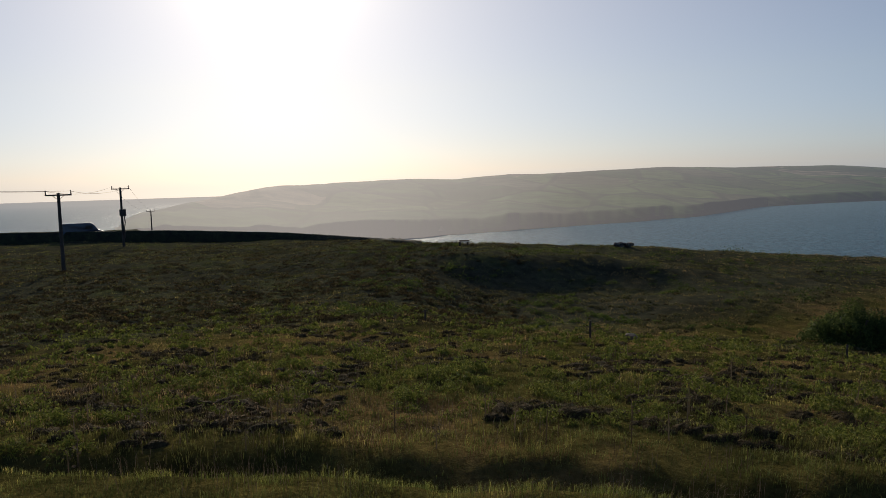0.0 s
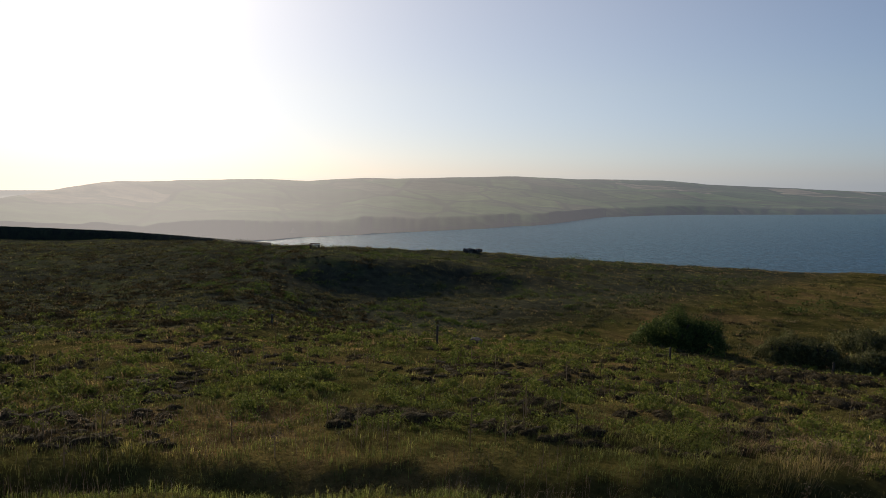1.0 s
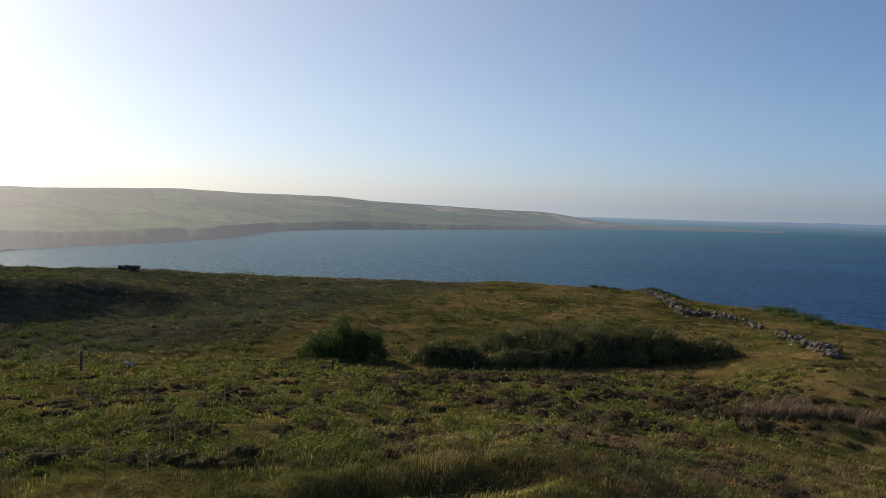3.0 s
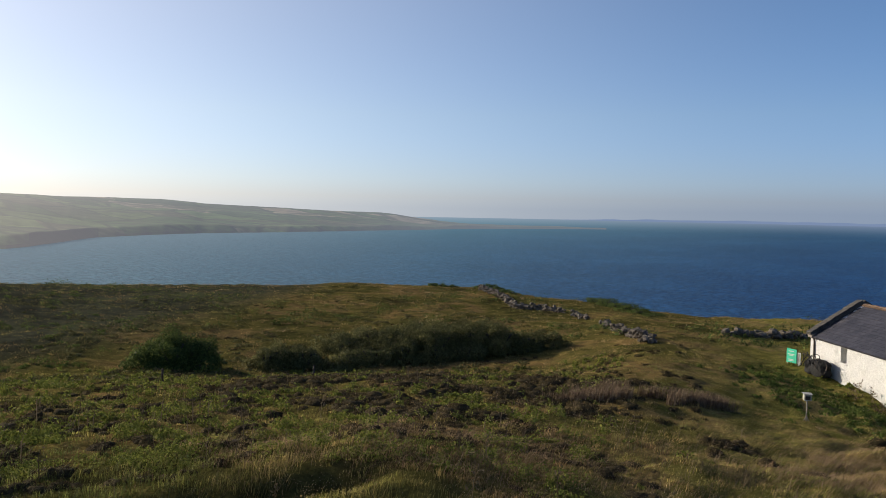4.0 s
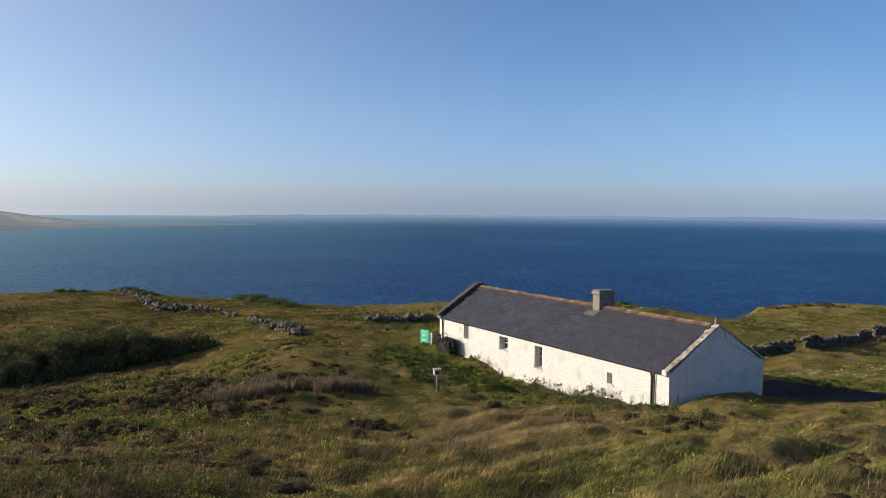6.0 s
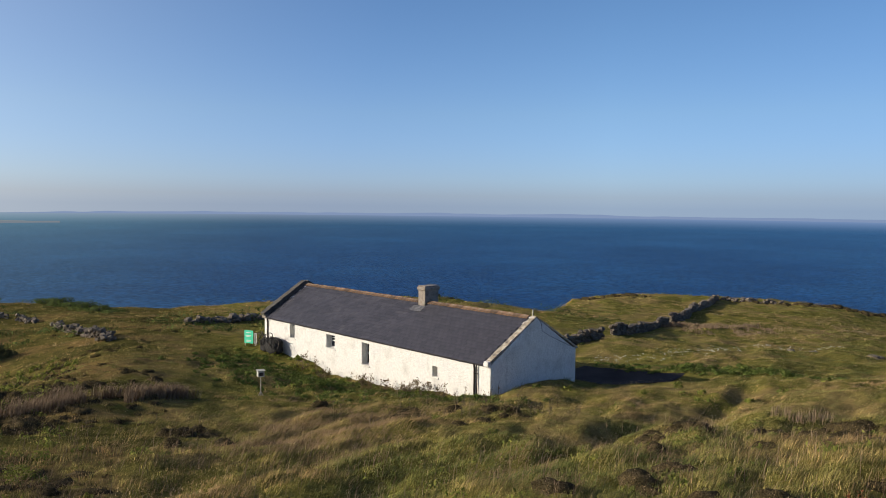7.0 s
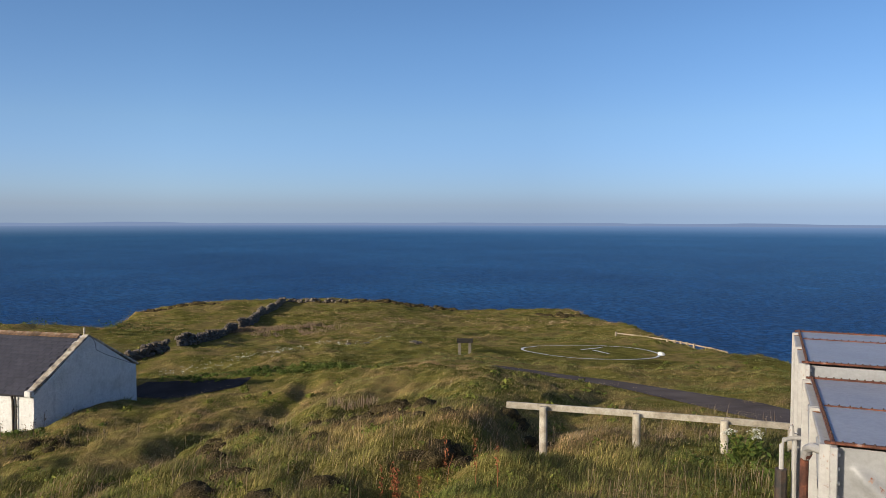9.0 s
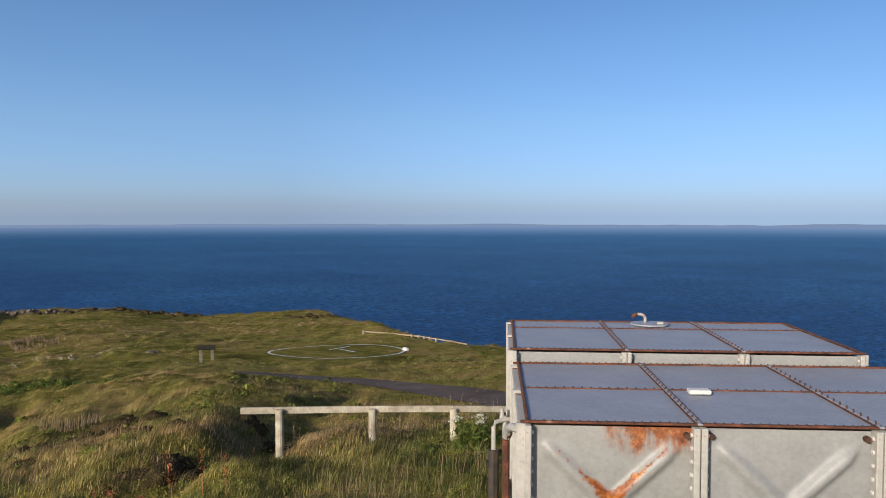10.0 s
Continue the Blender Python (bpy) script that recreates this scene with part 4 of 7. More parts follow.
def put(name, me, parent, m):
    ob = new(name, me)
    ob.parent = parent
    ob.matrix_basis = m
    return ob


def shared(name, bm, material):
    me = bpy.data.meshes.new(name)
    bm.to_mesh(me)
    bm.free()
    me.materials.append(material)
    return me


PM = panel_mesh()
PM.materials.append(SIDE)
PR = PM.copy()
PR.materials.clear()
PR.materials.append(RUSTFACE)


def bolt_mesh(name, r, h, material):
    bm = bmesh.new()
    bmesh.ops.create_cone(bm, cap_ends=True, segments=8, radius1=r, radius2=r * 0.75, depth=h)
    return shared(name, bm, material)


BM1 = bolt_mesh("bolt", 0.019, 0.024, BOLT)
BM2 = bolt_mesh("bolt", 0.008, 0.013, RUSTBOLT)


def build_tank(m, label, rusty, seam):
    t = thing("water_tank", m, label, "tank", "steel water tanks")
    nx, ny, hgt = 3, 2, PANEL
    wx, wy = nx * PANEL, ny * PANEL
    rng = random.Random(3)
    for i in range(nx):
        put("panel", PR if rusty and i == 0 else PM, t, pose(i * PANEL, 0.05, -hgt))
        put("panel", PM, t, pose((i + 1) * PANEL, wy - 0.05, -hgt, 0, 0, 180))
    for j in range(ny):
        put("panel", PM, t, pose(0.05, (j + 1) * PANEL, -hgt, 0, 0, -90))
        put("panel", PM, t, pose(wx - 0.05, j * PANEL, -hgt, 0, 0, 90))
    # vertical flanges with bolts, pairs at the seams
    flange_v = shared("flange", box(0, 0, -hgt / 2, 0.045, 0.10, hgt, None, 0.006), FLANGE)
    flange_h = shared("flange", box(0, 0, 0, PANEL - 0.10, 0.07, 0.04, None, 0.006), FLANGE)
    for i in range(nx + 1):
        for y, s in ((0.0, -1), (wy, 1)):
            for dx in ((-0.026, 0.026) if 0 < i < nx else ((0.03,) if i == 0 else (-0.03,))):
                f = put("flange", flange_v, t, pose(i * PANEL + dx, y + s * 0.012, 0))
                for k in range(12):
                    put("bolt", BM1, f, pose(0.052 * (1 if dx > 0 else -1) * 0.5, 0, -0.06 - k * 0.10, 0, 90, 0))
    for j in range(ny + 1):
        for x, s in ((0.0, -1), (wx, 1)):
            for dy in ((-0.026, 0.026) if 0 < j < ny else ((0.03,) if j == 0 else (-0.03,))):
                f = put("flange", flange_v, t, pose(x + s * 0.005, j * PANEL + dy, 0, 0, 0, 90))
                for k in range(12):
                    put("bolt", BM1, f, pose(0, 0.03 * s, -0.06 - k * 0.10, 90, 0, 0))
    for i in range(nx):
        put("flange", flange_h, t, pose((i + 0.5) * PANEL, -0.002, -hgt + 0.03))
    for j in range(ny):
        for zz in (-0.045, -hgt + 0.03):
            put("flange", flange_h, t, pose(-0.002, (j + 0.5) * PANEL, zz, 0, 0, 90))
    # roof plates, each a little bowed
    for i in range(nx):
        for j, (y0, y1) in enumerate(((0.0, seam), (seam, wy))):
            bm = bmesh.new()
            bmesh.ops.create_grid(bm, x_segments=8, y_segments=8, size=0.5)
            for v in bm.verts:
                a, b2 = v.co.x * 2, v.co.y * 2
                v.co = Vector(((i + 0.5 + v.co.x * 0.985) * PANEL, (y0 + y1) / 2 + v.co.y * (y1 - y0 - 0.018), 0.012 - 0.012 * (1 - a * a) * (1 - b2 * b2) * (1 if (i + j) % 2 else 0.4)))
            part("roof_plate", bm, TOPP, t, smooth=True)
    # rusty laps and their bolts
    for i in range(nx + 1):
        x = min(max(i * PANEL, 0.025), wx - 0.025)
        wid = 0.034 if 0 < i < nx else 0.026
        lap = part("lap_strip", box(x, wy / 2, 0.024, wid, wy + 0.06, 0.018, None, 0.004), RUST if i in (0, nx) else TOPP, t)
        if 0 < i < nx:
            part("rust_edge", box(x + 0.021, wy / 2, 0.021, 0.010, wy, 0.012), RUST, lap)
            part("rust_edge", box(x - 0.021, wy / 2, 0.021, 0.010, wy, 0.012), RUST, lap)
        for k in range(int(wy / 0.062)):
            put("bolt", BM2, lap, pose(x + (0.012 if k % 2 else -0.012) * (1 if 0 < i < nx else 0.3), 0.05 + k * 0.062, 0.038, rng.uniform(-6, 6), rng.uniform(-6, 6), 0))
    for j in range(ny + 1):
        y = (0.0, seam, wy)[j]
        if 0 < j < ny:
            lap = part("lap_seam", box(wx / 2, y, 0.016, wx - 0.1, 0.012, 0.012), RUST, t)
            step = 0.075
        else:
            lap = part("edge_angle", box(wx / 2, y, 0.018, wx + 0.05, 0.034, 0.020, None, 0.005), RUST, t)
            step = 0.062
        for k in range(int((wx - 0.1) / step)):
            put("bolt", BM2, lap, pose(0.08 + k * step, y - (0.012 if j == 0 else 0.0), 0.033 if step < 0.07 else 0.027, rng.uniform(-8, 8), rng.uniform(-8, 8), 0))
    if rusty:
        for i in range(1, nx):
            for s in (-1, 1):
                part("tie_bolt", rod((i * PANEL + s * 0.082, -0.01, -0.072), (i * PANEL + s * 0.082, 0.04, -0.072), 0.024), RUSTBOLT, t)
    # bearers under the base
    for k in range(3):
        part("bearer", box(wx / 2, 0.3 + k * (wy - 0.6) / 2, -hgt - 0.26, wx, 0.22, 0.5), STONE, t, "concrete bearer")
    return t


TANK = pose(3.85, -5.63, 1.21, 0, 0, -141.4)
REAR = pose(5.424, -7.548, 1.33, 0, 0, -142.05)
tank_a = build_tank(TANK @ Matrix.Diagonal((1.067, 0.942, 1, 1)), "grey sectional steel water tank with rust streaks and bolted roof plates", True, PANEL)
tank_b = build_tank(REAR @ Matrix.Diagonal((1.0, 0.916, 1, 1)), "grey sectional steel water tank with a vent pipe on its roof", False, 1.76)
# hatch plate and goose-neck vent on the rear tank, small white box on the front one
hatch = part("hatch", (lambda bm: (bmesh.ops.create_cone(bm, cap_ends=True, segments=28, radius1=0.255, radius2=0.255, depth=0.018, matrix=pose(1.84, 2.18, 0.030)), bm)[1])(bmesh.new()), TOPP, tank_b, "round steel hatch cover")
vp = part("vent_pipe", tube([(1.79, 2.24, 0.03), (1.79, 2.24, 0.10), (1.77, 2.24, 0.135), (1.73, 2.24, 0.150), (1.68, 2.24, 0.150)], 0.020), FLANGE, tank_b, "white-painted goose-neck vent pipe")
part("vent_cap", tube([(1.69, 2.24, 0.150), (1.655, 2.24, 0.146), (1.635, 2.24, 0.125), (1.63, 2.24, 0.10)], 0.024), RUST, vp, "rusty pipe end")
part("hatch_clamp", box(1.96, 2.08, 0.050, 0.09, 0.04, 0.04, None, 0.01), FLANGE, hatch)
lid = part("junction_box", box(1.465, 1.07, 0.040, 0.175, 0.115, 0.038, pose(0, 0, 0), 0.006), FRAMEW, tank_a, "small white plastic box")
# pipework at the near corner
part("overflow_pipe", tube([(-0.10, 0.36, -0.17), (-0.12, 0.42, -0.24), (-0.12, 0.44, -0.5), (-0.12, 0.44, -1.35)], 0.030), RUST, tank_a, "rusted overflow pipe")
part("pipe_elbow", tube([(0.04, 0.06, -0.075), (-0.03, 0.12, -0.075), (-0.08, 0.22, -0.085), (-0.105, 0.33, -0.13), (-0.115, 0.40, -0.21)], 0.034), FLANGE, tank_a)
stand = thing("standpipe", TANK @ pose(-0.11, 2.35, -1.62), "white-topped rusty standpipe lagged in black beside the tank", "pipe")
part("riser", rod((0, 0, 0), (0, 0, 1.06), 0.026), FLANGE, stand)
part("lagging", rod((-0.12, -0.1, 0), (-0.12, -0.1, 0.72), 0.058), DARKIRON, stand, "black pipe lagging")
part("tap_pipe", tube([(-0.12, -0.1, 0.72), (-0.12, -0.1, 0.96), (-0.10, -0.09, 1.01), (-0.02, -0.03, 1.02), (0.06, 0.0, 1.02)], 0.024), FLANGE, stand)
part("valve", rod((-0.03, -0.02, 1.0), (-0.03, -0.02, 1.14), 0.03, 0.018), FLANGE, stand)
part("rail_post", box(0.05, 0.12, 0.38, 0.05, 0.05, 1.0, None, 0.01), FLANGE, stand)
# ---- things on the land ----
TIMBER = surface("weathered_timber", [(0.3, (0.26, 0.225, 0.17)), (0.5, (0.44, 0.39, 0.31)), (0.7, (0.58, 0.54, 0.45))], 5.0, 0.85, fine=35, fine_amount=0.4, bump_strength=0.5, vary=0.3)
PALE = surface("pale_painted_timber", [(0.3, (0.42, 0.40, 0.33)), (0.7, (0.62, 0.60, 0.52))], 5.0, 0.8, fine=30, vary=0.3)
POLEWOOD = surface("creosoted_pole", [(0.3, (0.045, 0.035, 0.028)), (0.7, (0.10, 0.08, 0.06))], 4.0, 0.85, fine=30)
ROCK = surface("grey_fieldstone", [(0.3, (0.064, 0.052, 0.039)), (0.5, (0.133, 0.109, 0.083)), (0.68, (0.278, 0.233, 0.176))], 3.5, 0.92, fine=18, fine_amount=0.45, bump_strength=0.6, vary=0.5)
# turf coloured darker than the ground to carry the bank's backlit shade
TURF = surface("shaded_turf", [(0.3, (0.022, 0.020, 0.012)), (0.6, (0.045, 0.048, 0.018)), (0.8, (0.10, 0.09, 0.04))], 1.2, 0.95, fine=6, fine_amount=0.6, bump_strength=0.9, bump_dist=0.1)
ASPHALT = surface("worn_asphalt", [(0.3, (0.085, 0.068, 0.060)), (0.7, (0.15, 0.122, 0.108))], 0.6, 1.0, fine=25, fine_amount=0.35, spec=0.05)
# the cottage's shadow is put into this near-black copy of the asphalt
SHADOWED_ASPHALT = surface("shadow_black_asphalt", [(0.3, (0.022, 0.021, 0.022)), (0.7, (0.040, 0.038, 0.038))], 0.8, 1.0, spec=0.05, fine=25, fine_amount=0.4)
CHALK = surface("white_ground_paint", [(0.3, (0.60, 0.60, 0.57)), (0.7, (0.80, 0.80, 0.78))], 3.0, 0.9, fine=20, fine_amount=0.4)


def drape(name, pts, width, material, lift=0.05, steps=8, across=4, rough=False):
    """A strip laid on the ground along a line of plan points."""
    p = np.array(pts, float)
    seg = np.hypot(*np.diff(p, axis=0).T)
    s = np.concatenate([[0], np.cumsum(seg)])
    q = np.linspace(0, s[-1], max(2, int(steps * len(pts))))
    x, y = np.interp(q, s, p[:, 0]), np.interp(q, s, p[:, 1])
    k = max(1, steps // 2)
    if len(pts) > 2 and len(q) > 4 * k:
        ker = np.ones(2 * k + 1) / (2 * k + 1)
        x = np.convolve(np.pad(x, k, mode="edge"), ker, "valid")
        y = np.convolve(np.pad(y, k, mode="edge"), ker, "valid")
    dx, dy = np.gradient(x), np.gradient(y)
    n = np.hypot(dx, dy)
    verts, faces = [], []
    for i in range(len(x)):
        for j in range(across + 1):
            o = (j / across - 0.5) * width
            px, py = x[i] - dy[i] / n[i] * o, y[i] + dx[i] / n[i] * o
            verts.append((px, py, float(land(np.array([px]), np.array([py]), rough)[0]) + lift))
    w = across + 1
    for i in range(len(x) - 1):
        for j in range(across):
            faces.append((i * w + j, (i + 1) * w + j, (i + 1) * w + j + 1, i * w + j + 1))
    return mesh_object(name, verts, faces, material, smooth=True)


road = drape("road", ROAD, 1.9, ASPHALT, 0.04, 10, 8, True)
tagged(drape("yard", YARD, 3.0, SHADOWED_ASPHALT, 0.035, 10, 8, True), "asphalt yard beside the cottage gable", "road", kind="structure")
tagged(road, "narrow worn asphalt track through the grass", "road", kind="structure")

# landing circle: painted ring and what is left of its letter
ringpts = [(PAD_X + PAD_R * math.cos(a * math.tau / 40), PAD_Y + PAD_R * math.sin(a * math.tau / 40)) for a in range(41)]
circle = drape("landing_circle", ringpts, 0.19, CHALK, 0.055, 3, 2, True)
tagged(circle, "white painted landing circle on mown grass", "marking")
for name, pts in (("letter_bar", [(40.9, -33.5), (41.2, -34.6), (41.5, -36.0)]), ("letter_leg", [(40.5, -34.2), (39.4, -34.0), (38.2, -33.7)])):
    mk = drape(name, pts, 0.20, CHALK, 0.06, 6, 2, True)
    mk.parent = circle

# near timber rail
rail_fence = tagged(new("rail_fence"), "low weathered timber rail on round posts", "fence")
POSTS = [(11.44, -8.77, -0.56), (10.57, -10.17, -0.66), (9.66, -11.36, -0.72), (8.98, -12.25, -0.80)]
for x, y, z in POSTS:
    bm = rod((x, y, z - 1.25), (x + 0.01, y, z - 0.04), 0.076, 0.070, 12)
    bmesh.ops.bevel(bm, geom=[e for e in bm.edges if e.calc_length() < 0.06 and e.verts[0].co.z > z - 0.1], offset=0.012, segments=1, affect="EDGES")
    part("post", bm, TIMBER, rail_fence)
ends = [(11.88, -8.26, -0.60)] + [(x + 0.06, y - 0.05, z - 0.06) for x, y, z in POSTS[1:3]] + [(8.98, -12.42, -0.85)]
for (ax, ay, az), (bx, by, bz) in zip(ends, ends[1:]):
    a, b = Vector((ax, ay, az)), Vector((bx, by, bz))
    d = (b - a)
    m = Matrix.Translation((a + b) / 2) @ d.to_track_quat("X", "Z").to_matrix().to_4x4()
    bm = bmesh.new()
    add_box(bm, 0, 0, 0, d.length - 0.006, 0.05, 0.118, m, 0.008)
    part("rail", bm, TIMBER, rail_fence, "pale weathered rail")

# cliff-edge fence
TANWOOD = surface("tan_fence_timber", [(0.3, (0.30, 0.235, 0.155)), (0.7, (0.48, 0.39, 0.27))], 5.0, 0.85, fine=30, vary=0.3)
edge_fence = tagged(new("edge_fence"), "pale timber post and rail fence along the cliff edge", "fence")
EDGE = [(51.74, -46.3, -7.52), (48.84, -46.5, -7.38), (46.68, -47.42, -7.48), (46.12, -47.69, -7.51), (45.63, -47.89, -7.55), (45.14, -48.08, -7.6), (44.61, -48.3, -7.65), (43.31, -48.81, -7.78), (42.01, -49.27, -7.94)]
for x, y, z in EDGE[:-1]:
    foot = land_at(x, y) - 0.25
    part("post", box(x, y, (z + 0.05 + foot) / 2, 0.15, 0.15, z + 0.08 - foot, None, 0.01), TANWOOD, edge_fence)
for a, b in zip(EDGE, EDGE[1:]):
    a, b = Vector(a), Vector(b)
    m = Matrix.Translation((a + b) / 2 + Vector((0, 0, -0.06))) @ (b - a).to_track_quat("X", "Z").to_matrix().to_4x4()
    part("rail", box(0, 0.09, 0, (b - a).length, 0.05, 0.11, m, 0.008), TANWOOD, edge_fence)
for x, y, size, up, label in ((46.3, -48.6, 0.30, 0.12, "white painted marker stone by the cliff fence"), (36.7, -36.8, 0.34, 0.10, "white painted stone at the end of the landing circle")):
    st = part("white_stone", rock(int(x), size * 1.3, size, size * 0.8, 2), CHALK, None, smooth=False)
    st.matrix_basis = pose(x, y, land_at(x, y) + up)
    tagged(st, label, "stone")

# information lectern on two posts
LEGTIMBER = surface("grey_oak", [(0.3, (0.10, 0.088, 0.070)), (0.7, (0.20, 0.175, 0.14))], 5.0, 0.9, fine=30)
BLACKBOARD = surface("black_stained_timber", [(0.3, (0.014, 0.013, 0.012)), (0.7, (0.035, 0.032, 0.028))], 5.0, 0.9, spec=0.15, fine=30)
lectern = thing("lectern", Matrix.Translation((39.9, -23.8, land_at(39.9, -23.8) + 0.04)) @ Matrix.Rotation(radians(59), 4, "Z") @ Matrix.Diagonal((0.82, 0.82, 0.76, 1)), "weathered timber information lectern on two posts", "sign")
for s in (-1, 1):
    part("leg", box(s * 0.38, 0, 0.30, 0.22, 0.20, 1.14, None, 0.012), LEGTIMBER, lectern)
part("board", box(0, 0.22, 0.98, 1.20, 0.50, 0.34, pose(0, 0, 0, 14, 0, 0), 0.012), BLACKBOARD, lectern)
part("panel", box(0, 0.22, 1.156, 0.98, 0.40, 0.012, pose(0, 0, 0, 14, 0, 0)), DARKIRON, lectern, "dark information panel")

# loose pale stones in the grass
for k, (x, y, s) in enumerate(((50.4, -25.6, 0.6), (50.9, -26.3, 0.4), (52.2, -22.6, 0.5), (53.4, -21.6, 0.4), (7.35, 29.85, 0.42), (46.5, 0.5, 0.5))):
    st = part("field_stone", rock(40 + k, s * 1.3, s, s * 0.7), ROCK)
    st.matrix_basis = pose(x, y, land_at(x, y) + s * 0.16, 0, 0, k * 50)
    tagged(st, "grey lichened stone lying in the grass", "stone", "field stones")

# green notice with its white neighbour by the gable
notice = thing("notice_board", Matrix.Translation((42.62, 12.86, -4.36)) @ Matrix.Rotation(radians(-112), 4, "Z"), "bright green notice board with white print and a white panel", "sign")
GREEN = surface("green_sign_paint", [(0.3, (0.04, 0.50, 0.29)), (0.7, (0.06, 0.60, 0.37))], 3.0, 0.5, fine=30, fine_amount=0.15)
part("panel", box(0, 0, -0.38, 0.62, 0.03, 0.74, None, 0.004), GREEN, notice)
for k, (w, z) in enumerate(((0.34, -0.14), (0.42, -0.30), (0.28, -0.36), (0.36, -0.58), (0.30, -0.64))):
    part("print_bar", box(-0.02, -0.018, z, w, 0.006, 0.035), FRAMEW, notice)
part("white_panel", box(0.42, 0.05, -0.46, 0.20, 0.03, 0.62, None, 0.004), FRAMEW, notice, "white side panel")
for s in (-0.26, 0.42):
    part("post", box(s, 0.05, -0.95, 0.06, 0.06, 1.5), TIMBER, notice)

# box on a stake
birdbox = thing("nest_box", Matrix.Translation((28.26, 7.85, land_at(28.26, 7.85) - 0.05)) @ Matrix.Rotation(radians(-60), 4, "Z"), "small weathered wooden box on a braced stake", "box")
zt = -3.42 - birdbox.location.z
part("stake", rod((0, 0, -0.2), (0, 0, zt - 0.24), 0.022), TIMBER, birdbox)
for s in (-1, 1):
    part("brace", rod((s * 0.14, 0.02, -0.06), (0, 0, 0.22), 0.014), TIMBER, birdbox)
bx = part("body", box(0, 0, zt - 0.12, 0.24, 0.22, 0.22, None, 0.006), PALE, birdbox)
# the shade inside the box is a thin dark plate on its front
part("opening", box(0, -0.113, zt - 0.13, 0.16, 0.006, 0.13), DARKIRON, bx, "thin dark plate painted as the box's shaded hole")
part("lid", box(0, -0.02, zt + 0.005, 0.30, 0.32, 0.022, pose(0, 0, 0, 0, 0, 0), 0.004), PALE, birdbox)

# creels and hoops heaped at the cottage corner
NETTING = surface("black_creel_netting", [(0.35, (0.008, 0.008, 0.008)), (0.6, (0.030, 0.028, 0.026)), (0.75, (0.09, 0.08, 0.07))], 9.0, 0.9, fine=45, fine_amount=0.6, bump_strength=0.9, bump_dist=0.03)
creels = thing("creels", Matrix.Translation((40.75, 11.0, land_at(40.75, 11.0))) @ Matrix.Rotation(radians(-134), 4, "Z"), "heap of old black creels with bent hoops against the wall", "creel")
part("creel_frame", rock(71, 1.3, 0.7, 0.8, 3), NETTING, creels).location = (0.15, 0.1, 0.40)
part("creel_frame", rock(72, 0.8, 0.6, 0.65, 3), NETTING, creels).location = (-0.6, 0.0, 0.32)
for k in range(7):
    x0 = -0.75 + 0.22 * k
    h = 0.85 + 0.2 * math.sin(k * 2.1)
    part("hoop", tube([(x0 + 0.45 * math.cos(a), 0.12 * math.sin(3 * a + k) - 0.25, 0.35 + h * 0.75 * math.sin(a)) for a in [q * math.pi / 12 for q in range(13)]], 0.022, 6), NETTING if k % 3 else DARKIRON, creels)

# ---- drystone walls: stones on a dark core ----
ROCKS = []
for k in range(12):
    rng = random.Random(200 + k)
    bm = bmesh.new()
    bmesh.ops.create_cube(bm, size=1.0)
    for v in bm.verts:
        v.co = Vector((v.co.x * rng.uniform(0.75, 1.15), v.co.y * rng.uniform(0.55, 0.85), v.co.z * rng.uniform(0.38, 0.62)))
    bmesh.ops.bevel(bm, geom=list(bm.edges), offset=0.09, segments=1, affect="EDGES")
    for v in bm.verts:
        v.co += Vector([rng.uniform(-0.035, 0.035) for _ in range(3)])
    ROCKS.append(shared("stone", bm, ROCK))


def stone_wall(label, pts, height, size, seed, spread=0.25, ruin=0.3):
    w = tagged(new("drystone_wall"), label, "wall", "drystone walls")
    rng = random.Random(seed)
    p = np.array(pts, float)
    s = np.concatenate([[0], np.cumsum(np.hypot(*np.diff(p, axis=0).T))])
    along = lambda q: (float(np.interp(q, s, p[:, 0])), float(np.interp(q, s, p[:, 1])))
    n, d, vs, fs = 0, 0.0, [], []
    tilt = 5 + 40 * ruin
    while d < s[-1]:
        x, y = along(d)
        ax, ay = along(max(0, d - 0.3))
        bx, by = along(d + 0.3)
        yaw = math.degrees(math.atan2(by - ay, bx - ax))
        g = land_at(x, y)
        h = height * (1 - ruin * rng.random()) * (0.85 + 0.15 * math.sin(d * 0.9 + seed))
        z = 0.0
        while z < h:
            k = size * rng.uniform(0.7, 1.3)
            m = pose(x + rng.uniform(-spread, spread), y + rng.uniform(-spread, spread), g + z + k * 0.16, rng.uniform(-tilt, tilt), rng.uniform(-tilt, tilt), yaw + rng.gauss(0, 10 + 60 * ruin)) @ Matrix.Diagonal((k, k, k, 1))
            me = rng.choice(ROCKS)
            if n < 300:
                ob = new("stone", me)
                ob.parent = w
                ob.matrix_basis = m
            else:
                o = len(vs)
                vs.extend([tuple(m @ v.co) for v in me.vertices])
                fs.extend([tuple(o + q for q in f.vertices) for f in me.polygons])
            z += k * 0.38
            n += 1
        d += size * 0.52
    if vs:
        rest = mesh_object("wall_stone", vs, fs, ROCK, w)
        rest["kind"] = "stuff"
    return w


stone_wall("tumbled grey drystone wall running over the heath", [(71.6, 58.0), (64.8, 49.8), (58.6, 42.9), (59.4, 40.8), (59.1, 38.0)], 0.62, 0.31, 1, 0.28, 0.45)
stone_wall("low broken line of grey wall stones in rough grass", [(58.6, 36.4), (55.3, 33.3)], 0.32, 0.30, 2, 0.4, 0.6)
stone_wall("tumbled grey drystone wall sinking into grass", [(51.3, 29.3), (46.7, 25.2), (43.0, 22.2), (39.6, 19.4)], 0.48, 0.29, 3, 0.30, 0.5)
